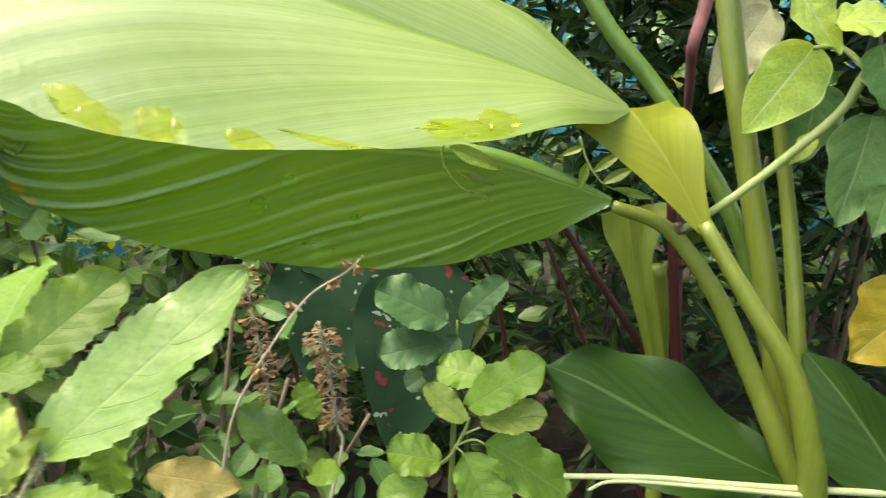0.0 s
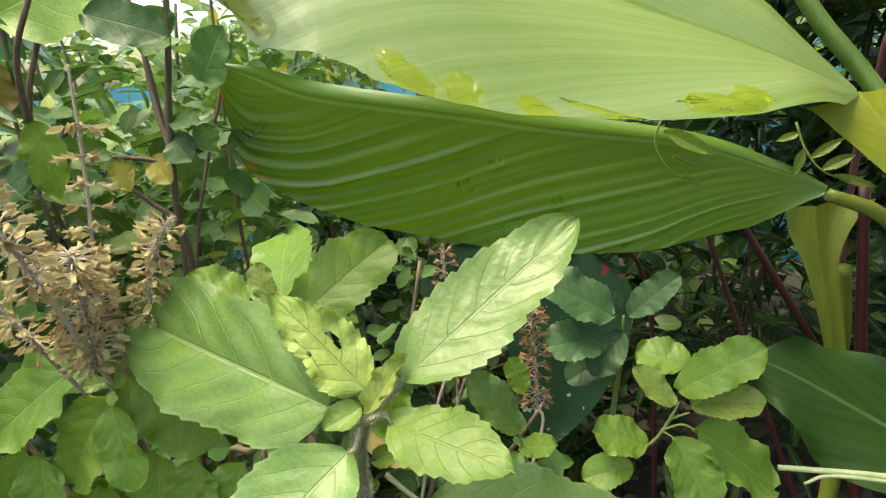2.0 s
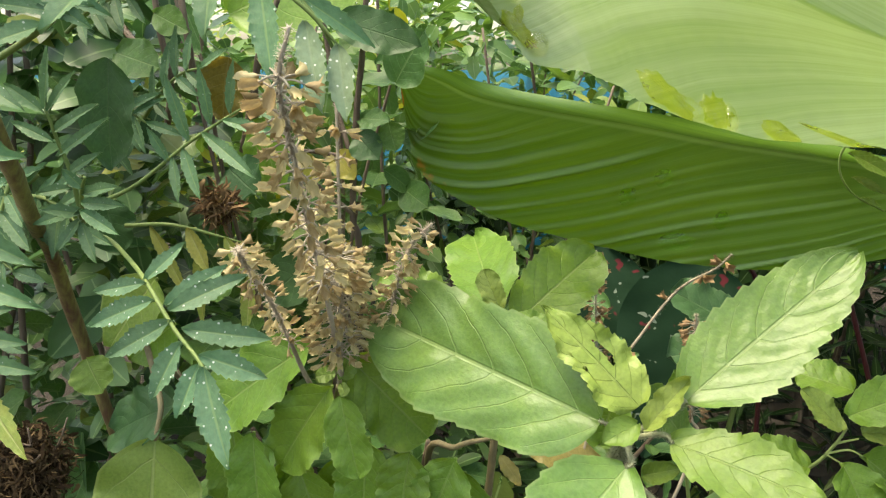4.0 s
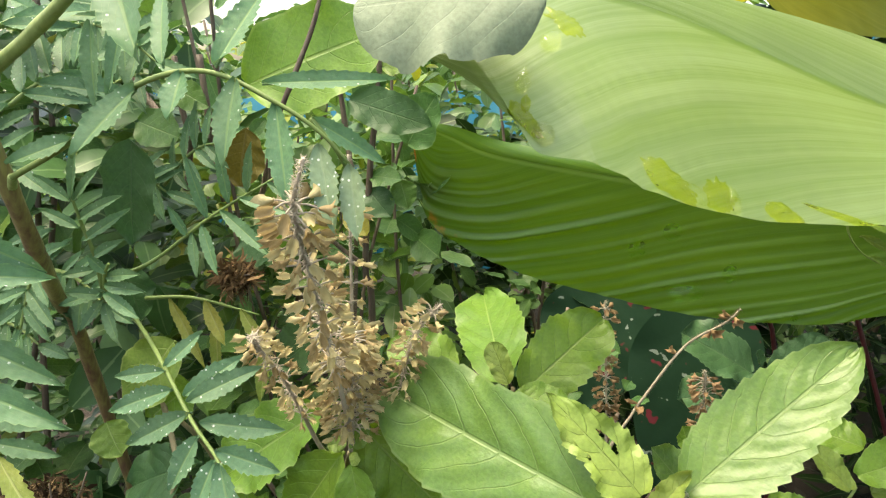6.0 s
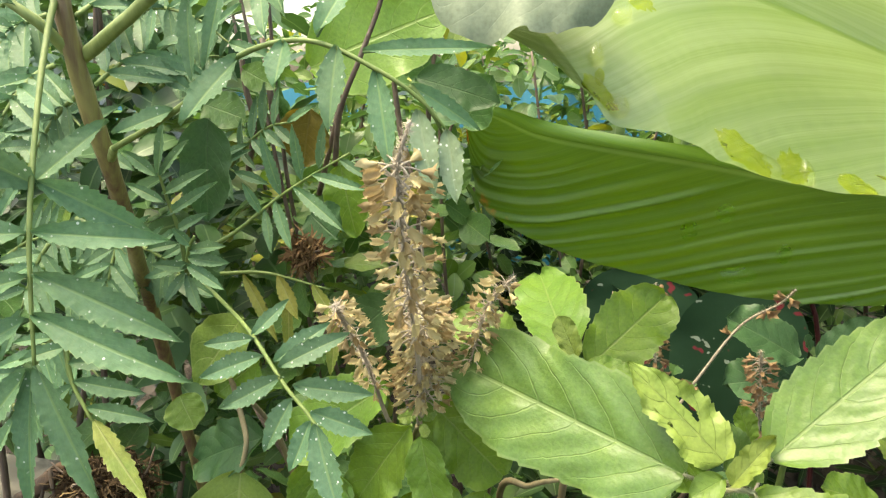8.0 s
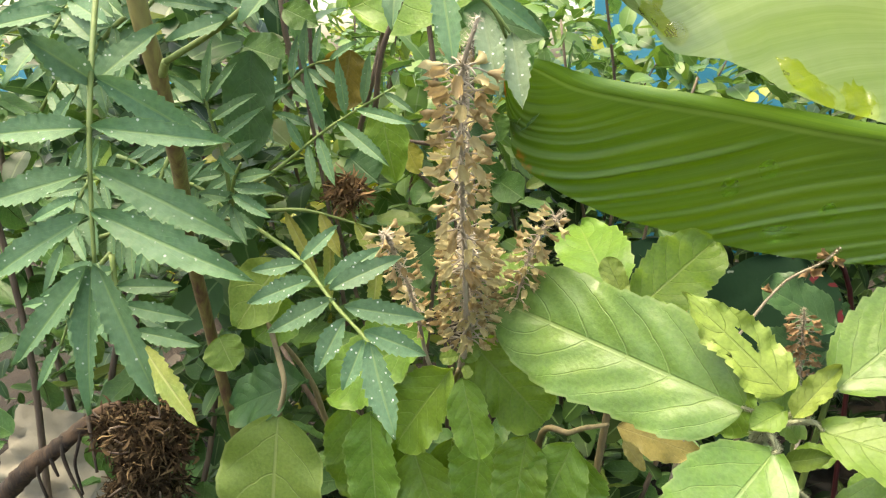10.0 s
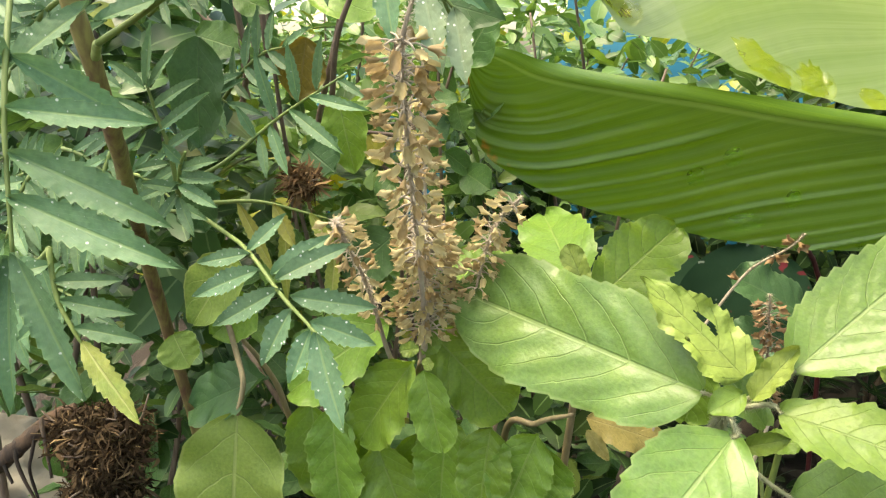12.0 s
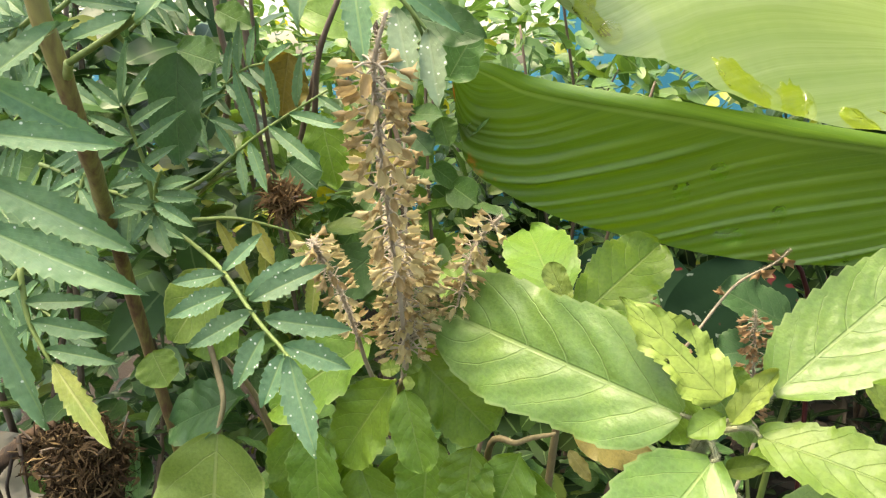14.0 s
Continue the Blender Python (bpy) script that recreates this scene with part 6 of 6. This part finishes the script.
for b, t, w, f, mat in (
    ((-0.2987, 0.2050, 0.6415), (-0.3023, 0.2000, 0.6007), 0.024, (0.1, -0.9, 0.4), M_DARKLEAF), ((-0.2825, 0.2620, 0.6423), (-0.2887, 0.2600, 0.6151), 0.028, (0, -0.9, 0.4), M_OLIVE), ((-0.2679, 0.2600, 0.6168), (-0.2604, 0.2550, 0.5835), 0.022, (0, -0.9, 0.4), M_BASIL_OLD),
    ((-0.2853, 0.2700, 0.6608), (-0.2214, 0.2800, 0.6892), 0.05, (0.1, -0.95, 0.25), M_BASIL_OLD), ((-0.2259, 0.3300, 0.6307), (-0.2099, 0.3200, 0.6565), 0.028, (0, -0.9, 0.4), M_BUSH), ((-0.2444, 0.3350, 0.6534), (-0.2531, 0.3300, 0.6682), 0.02, (0, -0.9, 0.4), M_BUSH),
    ((-0.2439, 0.3350, 0.6561), (-0.2539, 0.3250, 0.6453), 0.016, (0, -0.8, 0.6), M_BUSH), ((-0.2498, 0.3350, 0.6025), (-0.2349, 0.3250, 0.5916), 0.019, (0, -0.9, 0.4), M_DARKLEAF), ((-0.2626, 0.3350, 0.5923), (-0.2491, 0.3250, 0.5801), 0.016, (0, -0.9, 0.4), M_YELLOWGREEN),
    ((-0.2804, 0.3300, 0.5918), (-0.2719, 0.3250, 0.5759), 0.014, (0, -0.9, 0.4), M_YELLOWGREEN), ((-0.2484, 0.3350, 0.6112), (-0.2288, 0.3250, 0.6129), 0.013, (0, -0.8, 0.6), M_BUSH), ((-0.2315, 0.3350, 0.6093), (-0.2262, 0.3300, 0.5952), 0.016, (0, -0.9, 0.4), M_BUSH),
    ((-0.2345, 0.3700, 0.5954), (-0.2113, 0.3650, 0.6096), 0.013, (0, -0.9, 0.4), M_BUSH), ((-0.2241, 0.2400, 0.6565), (-0.1898, 0.2350, 0.6486), 0.018, (0, -0.9, 0.4), M_DARKLEAF), ((-0.2161, 0.2600, 0.6692), (-0.1968, 0.2550, 0.6807), 0.02, (0, -0.8, 0.6), M_BASIL_YOUNG),
    ((-0.3088, 0.2500, 0.6597), (-0.2891, 0.2400, 0.6532), 0.013, (0, -0.9, 0.3), M_BUSH), ((-0.3367, 0.2600, 0.6436), (-0.3108, 0.2500, 0.6386), 0.02, (0, -0.9, 0.4), M_BUSH), ((-0.2795, 0.2500, 0.5950), (-0.2634, 0.2400, 0.5873), 0.025, (0, -0.9, 0.4), M_DARKLEAF),
    ((-0.3199, 0.2200, 0.5846), (-0.3128, 0.2150, 0.5629), 0.024, (0, -0.9, 0.4), M_DARKLEAF), ((-0.2326, 0.2300, 0.5634), (-0.2550, 0.2250, 0.5440), 0.024, (0, -0.9, 0.4), M_DARKLEAF), ((-0.3070, 0.2300, 0.5487), (-0.3258, 0.2150, 0.5202), 0.03, (0, -0.9, 0.4), M_PALE),
    ((-0.3003, 0.2300, 0.5278), (-0.3184, 0.2200, 0.5134), 0.026, (0, -0.9, 0.4), M_BASIL_OLD), ((-0.3220, 0.2000, 0.5218), (-0.3131, 0.1950, 0.5097), 0.02, (0.1, -0.9, 0.4), M_PALE)):
    leaf(brown_shrub, b, t, w, f, mat, **S)
leaf(brown_shrub, (-0.1450, 0.2060, 0.6915), (-0.2080, 0.2000, 0.6925), 0.046, (0, -0.8, 0.6), M_GREYLEAF, label="withered grey-green leaf lying on the turmeric blade", teeth=7, bite=0.08, wave=0.10, across=8, steps=60, shape=EGG, cup=-0.2, nick=(1, 0.4, 0.1, 0.25))

shrub("leafy_shrub", (-0.45, 0.62, GROUND), [(-0.5, 0.55, 0.74), (-0.38, 0.6, 0.70), (-0.55, 0.66, 0.72), (-0.42, 0.7, 0.68), (-0.6, 0.5, 0.75), (-0.35, 0.55, 0.6)], 300, 0.026, "dense green shrub with small glossy leaves", 12, 0.25)
shrub("leafy_shrub", (-0.15, 0.75, GROUND), [(-0.2, 0.7, 0.72), (-0.1, 0.72, 0.62), (-0.25, 0.78, 0.68), (-0.05, 0.8, 0.55), (-0.3, 0.68, 0.55), (-0.18, 0.66, 0.45)], 260, 0.030, "dense green shrub with small glossy leaves", 13, 0.12)
shrub("leafy_shrub", (-0.7, 1.0, GROUND), [(-0.8, 0.9, 0.80), (-0.6, 1.0, 0.72), (-0.9, 1.0, 0.76), (-0.7, 0.9, 0.70), (-0.5, 0.95, 0.66)], 300, 0.034, "dense green shrub with small glossy leaves", 14, 0.3, spread=0.08)
shrub("leafy_shrub", (-0.3, 1.25, GROUND), [(-0.4, 1.2, 0.70), (-0.2, 1.2, 0.66), (-0.1, 1.3, 0.70), (-0.5, 1.25, 0.70), (0.0, 1.25, 0.68)], 300, 0.034, "dense green shrub with small glossy leaves", 15, 0.2, spread=0.08)
shrub("leafy_shrub", (0.25, 1.0, GROUND), [(0.15, 0.95, 0.8), (0.3, 1.0, 0.9), (0.4, 0.95, 0.85), (0.2, 0.85, 0.7), (0.35, 0.85, 0.75)], 240, 0.05, "dense shrub, its strap-like leaves coloured near black for shade", 16, 0.0, STRAP, M_STEM_BROWN, 0.003, 0.06)
shrub("leafy_shrub", (0.45, 0.75, GROUND), [(0.38, 0.65, 0.75), (0.45, 0.7, 0.85), (0.55, 0.7, 0.7), (0.4, 0.6, 0.6), (0.3, 0.62, 0.55)], 240, 0.045, "dense shrub, its strap-like leaves coloured near black for shade", 17, 0.0, STRAP, M_STEM_BROWN, 0.003, 0.06)
shrub("leafy_shrub", (-0.5, 0.30, GROUND), [(-0.52, 0.3, 0.78), (-0.45, 0.33, 0.72), (-0.5, 0.24, 0.65), (-0.42, 0.3, 0.55), (-0.48, 0.36, 0.8)], 260, 0.032, "dense green shrub with small glossy leaves", 18, 0.1)
shrub("leafy_shrub", (-0.16, 0.42, GROUND), [(-0.2, 0.42, 0.46), (-0.1, 0.42, 0.44), (-0.14, 0.46, 0.5), (-0.22, 0.40, 0.40), (-0.05, 0.44, 0.40)], 200, 0.026, "low leafy basil seedlings in shade", 19, 0.05)
shrub("leafy_shrub", (-0.25, 0.30, GROUND), [(-0.3, 0.29, 0.44), (-0.24, 0.28, 0.42), (-0.2, 0.3, 0.44), (-0.34, 0.28, 0.48)], 160, 0.03, "low leafy basil growth under the spikes", 20, 0.05)



def foliage(name, count, box, size, label, seed, mat, shape=OVAL, width=0.6):
    """Many small leaves filling a box, joined into one mesh."""
    rng = random.Random(seed)
    verts, faces, uvs = [], [], []
    (x0, x1), (y0, y1), (z0, z1) = box
    for _ in range(count):
        x, y = rng.uniform(x0, x1), rng.uniform(y0, y1)
        rim = min(x - x0, x1 - x) / min(0.6, x1 - x0) + 0.35 * noise.noise(Vector((x * 2.3, y * 3.7, seed + 5.0)))
        deep = min(y - y0, y1 - y) / (y1 - y0) + 0.30 * noise.noise(Vector((x * 3.1 + 9.0, y * 2.0, seed)))
        if min(rim, deep) < 0.06:
            continue
        lim = z1 + 0.10 * noise.noise(Vector((x * 3.1, y * 2.0, seed))) + (0.12 if x > -0.55 * y else 0.0)
        p = Vector((x, y, z0 + (lim - z0) * rng.random() ** 0.8))
        if noise.noise(p * 7.0 + Vector((seed, 0, 0))) < -0.28:
            continue
        way = Vector((rng.gauss(0, 1), rng.gauss(0, 1), rng.gauss(-0.1, 0.6)))
        m = facing(p, p + way, (rng.gauss(0, 0.5), rng.gauss(-0.3, 0.5), 1.0))
        l = size * rng.uniform(0.55, 1.3)
        w = l * width * rng.uniform(0.8, 1.15)
        o = len(verts)
        for v in (0.0, 0.2, 0.5, 0.8, 1.0):
            for u in (-1, 0, 1):
                ww = 0.5 * w * shape(min(max(v, 0.02), 0.98)) * u
                verts.append(m @ Vector((ww, l * v, 0.22 * abs(ww) - 0.2 * l * v * v)))
                uvs.append((0.5 + 0.5 * u, v))
        for j in range(4):
            for i in range(2):
                k = o + j * 3 + i
                faces.append((k, k + 1, k + 4, k + 3))
    me = bpy.data.meshes.new(name)
    me.from_pydata(verts, [], faces)
    lay = me.uv_layers.new(name="uv")
    for loop in me.loops:
        lay.data[loop.index].uv = uvs[loop.vertex_index]
    for p in me.polygons:
        p.use_smooth = True
    me.materials.append(mat)
    return tagged(put(name, me), label, "foliage", kind="stuff")


def foliage_material(name, a, b, c, through=0.3, spec=0.35):
    n = Nodes(name)
    uv, ob, _ = n.coords()
    u, v, _ = n.split(uv)
    r = n.island()
    side = n.math("ABSOLUTE", n.math("SUBTRACT", u, 0.5))
    base = n.mix(n.step(r, 0.15, 0.85), a, b)
    base = n.mix(n.step(r, 0.90, 0.97), base, c)
    base = n.mix(n.math("MULTIPLY", n.step(side, 0.05, 0.02), 0.4), base, (0.22, 0.32, 0.14))
    base = n.mix(0.3, base, n.mix(n.noise(n.place(), 220.0), (0.2, 0.2, 0.2), (0.8, 0.8, 0.8)), "OVERLAY")
    return n.surface(base, 0.38, n.bump(n.noise(n.place(), 150.0), 0.3, 0.001), 0.0, through, n.hue(base, 0.485, 1.1, 1.25), spec)


M_FOLIAGE = foliage_material("hedge_leaf", (0.058, 0.132, 0.03), (0.115, 0.215, 0.042), (0.33, 0.36, 0.05))
# Darker copies of the hedge leaf; shade among the plants is put into colour.
M_FOLIAGE_MID = foliage_material("half_shaded_leaf", (0.028, 0.075, 0.024), (0.055, 0.125, 0.032), (0.16, 0.2, 0.04), 0.2)
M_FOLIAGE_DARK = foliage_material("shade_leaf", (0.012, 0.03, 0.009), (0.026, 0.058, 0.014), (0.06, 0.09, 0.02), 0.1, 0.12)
foliage("hedge_foliage", 12500, ((-1.7, 1.4), (1.0, 1.6), (0.12, 0.60)), 0.042, "dense mixed green hedge in front of the fence", 31, M_FOLIAGE)
foliage("inner_foliage", 6000, ((-1.10, -0.48), (0.42, 0.80), (0.14, 0.68)), 0.024, "dense leaves behind the marigold, coloured darker for shade", 32, M_FOLIAGE_MID)
foliage("hedge_foliage", 3600, ((-0.58, -0.26), (0.44, 0.80), (0.14, 0.66)), 0.024, "leafy growth behind the seed spikes, in the lit leaf colour", 41, M_FOLIAGE)
foliage("shade_foliage", 2000, ((-0.34, 0.10), (0.70, 0.92), (0.11, 0.46)), 0.034, "low leaves coloured dark to stand for shade", 33, M_FOLIAGE_DARK)
foliage("strap_foliage", 5000, ((-0.05, 0.85), (0.66, 1.0), (0.11, 0.84)), 0.05, "narrow leaves behind the turmeric, coloured dark for shade", 34, M_FOLIAGE_DARK, LANCE, 0.2)
foliage("inner_foliage", 1900, ((0.08, 0.85), (0.76, 1.02), (0.40, 0.86)), 0.055, "leaves behind the turmeric stalks, coloured darker for shade", 40, M_FOLIAGE_MID)
foliage("shade_foliage", 1200, ((-0.42, -0.12), (0.26, 0.40), (0.12, 0.33)), 0.032, "low leaves under the basil, coloured dark for shade", 35, M_FOLIAGE_DARK)
foliage("hedge_foliage", 1500, ((-0.66, -0.36), (0.27, 0.44), (0.14, 0.72)), 0.032, "leafy growth behind the marigold, coloured darker for shade", 36, M_FOLIAGE_MID)

foliage("far_foliage", 7000, ((-4.5, 2.5), (2.6, 3.9), (0.14, 0.84)), 0.085, "pale green trees beyond the fence", 37, M_FOLIAGE)
# Leaf mass out of view overhead, added only to shade the turmeric stalks.
foliage("chilli_foliage", 1500, ((0.10, 0.85), (0.40, 0.95), (0.80, 0.95)), 0.06, "unseen leaves overhead, added to shade the turmeric stalks", 38, M_FOLIAGE)

# Second unseen mass, added to block light coming from the right.
foliage("chilli_foliage", 1800, ((0.29, 0.85), (-0.05, 0.40), (0.16, 0.70)), 0.055, "unseen leaves at the right, added to block side light", 39, M_FOLIAGE)

# ---- water on the turmeric blades ----


def surface_tree(ob):
    bm = bmesh.new()
    bm.from_mesh(ob.data)
    bm.transform(world_of(ob))
    tree = BVHTree.FromBMesh(bm)
    bm.free()
    return tree


def water(tree, near, long, wide, deep, turn=0.0, seed=0, ragged=0.0, tear=0.0, mat=None, label="water drop clinging to a turmeric blade"):
    """A drop or film that lies on a blade: its outline follows the blade's face, its rim is steep and its back is rounded."""
    def on(p):
        at, nor, _, _ = tree.find_nearest(p)
        return at, (nor if nor.y < 0 else -nor)
    centre, face = on(Vector(near))
    x = (Vector((1, 0, 0)) - face * face.x).normalized()
    y = face.cross(x)
    if y.z < 0:
        y = -y
    x, y = x * math.cos(turn) + y * math.sin(turn), y * math.cos(turn) - x * math.sin(turn)
    bm = bmesh.new()
    rings, seg = (1.0, 0.985, 0.94, 0.86, 0.74, 0.58, 0.4, 0.2), 56
    rows = []
    for s in rings:
        row = []
        for k in range(seg):
            a = 2 * math.pi * k / seg
            c = Vector((math.cos(a), math.sin(a), 0))
            r = 1 + ragged * (0.55 * noise.noise(c * 1.7 + Vector((seed * 3.1, 0, 0))) + 0.4 * noise.noise(c * 5.5 + Vector((0, seed * 1.7, 0))))
            if c.y > 0:
                r += 0.6 * ragged * c.y * noise.noise(c * 11.0 + Vector((seed, 2, 0)))
            p, n = on(centre + x * long * c.x * r * s * (1 - tear * max(-0.3, c.y) * s) + y * wide * c.y * r * s)
            body = (1 - s ** 3) ** 0.5 * (1 + (0.5 if ragged else 0.25) * -c.y * s) * (1 + ragged * 0.8 * noise.noise(c * s * 2.2 + Vector((seed, 0, 4))))
            row.append(bm.verts.new(p + n * (deep * body - 0.00005)))
        rows.append(row)
    for a, b in zip(rows, rows[1:]):
        for k in range(seg):
            bm.faces.new((a[k], a[(k + 1) % seg], b[(k + 1) % seg], b[k]))
    p, n = centre, face
    top = bm.verts.new(sum((v.co for v in rows[-1]), Vector()) / seg + n * deep * 0.03)
    under = bm.verts.new(p - n * 0.0003)
    for k in range(seg):
        bm.faces.new((rows[-1][k], rows[-1][(k + 1) % seg], top))
        bm.faces.new((rows[0][(k + 1) % seg], rows[0][k], under))
    bmesh.ops.recalc_face_normals(bm, faces=bm.faces)
    drop = part("water_drop" if not ragged else "water_film", bm, mat or M_WATER)
    drop.visible_shadow = False
    return tagged(drop, label, "water", "water on the blades")


FILM = "thin ragged film of water along a blade's edge"
pale_face, deep_face = surface_tree(upper_blade), surface_tree(lower_blade)
water(pale_face, (-0.1533, 0.2226, 0.6650), 0.0026, 0.0056, 0.0022, 0.0, 1, tear=0.45, mat=M_WATER_CLEAR)
water(pale_face, (-0.1440, 0.2124, 0.6487), 0.0038, 0.0046, 0.0026, 0.3, 2, mat=M_WATER_CLEAR)
water(pale_face, (-0.1510, 0.2147, 0.6525), 0.0085, 0.0030, 0.0012, -0.75, 3, 0.35, label=FILM)
water(pale_face, (-0.1514, 0.2176, 0.6575), 0.0018, 0.0036, 0.0005, 0.0, 4, 0.25, label=FILM)
water(pale_face, (-0.1453, 0.2374, 0.6790), 0.0036, 0.0058, 0.0024, -0.3, 5, tear=0.25, mat=M_WATER_CLEAR)
water(pale_face, (-0.1415, 0.2482, 0.6860), 0.0085, 0.0050, 0.0006, -0.6, 6, 0.8, label=FILM)
water(pale_face, (-0.1687, 0.2262, 0.6762), 0.0050, 0.0028, 0.0018, 0.0, 7, mat=M_WATER_CLEAR)
water(pale_face, (-0.1020, 0.2250, 0.6318), 0.0125, 0.0050, 0.0015, -0.42, 8, 0.5, label=FILM)
water(pale_face, (-0.0925, 0.2290, 0.6265), 0.0062, 0.0034, 0.0018, -0.4, 9, mat=M_WATER_CLEAR)
water(pale_face, (-0.0830, 0.2335, 0.6262), 0.0068, 0.0062, 0.0015, -0.1, 10, 0.5, label=FILM)
water(pale_face, (-0.0782, 0.2360, 0.6240), 0.0028, 0.0060, 0.0026, 0.15, 11, tear=0.3, mat=M_WATER_CLEAR)
water(pale_face, (-0.0580, 0.2470, 0.6180), 0.0088, 0.0042, 0.0019, -0.1, 12, 0.25)
water(pale_face, (-0.0317, 0.2618, 0.6150), 0.0200, 0.0016, 0.0007, -0.05, 13, 0.5, label=FILM)
water(pale_face, (0.0170, 0.2890, 0.6160), 0.0180, 0.0050, 0.0012, 0.1, 14, 0.6, label=FILM)
water(pale_face, (0.0320, 0.3000, 0.6185), 0.0100, 0.0058, 0.0012, 0.2, 15, 0.7, label=FILM)
water(deep_face, (-0.0990, 0.3903, 0.5653), 0.0052, 0.0072, 0.0008, 0.0, 16, mat=M_WATER_DEEP)
water(deep_face, (-0.0796, 0.3899, 0.5773), 0.0055, 0.0060, 0.0006, 0.0, 17, mat=M_WATER_DEEP)
water(deep_face, (-0.0441, 0.3946, 0.5535), 0.0044, 0.0066, 0.0011, 0.0, 18, tear=0.2, mat=M_WATER_DEEP)
water(deep_face, (-0.0680, 0.3937, 0.5372), 0.0112, 0.0056, 0.0015, 0.1, 19, 0.2, mat=M_WATER_DEEP)
water(deep_face, (-0.0054, 0.4000, 0.5294), 0.0024, 0.0030, 0.0014, 0.0, 20, mat=M_WATER_DEEP)
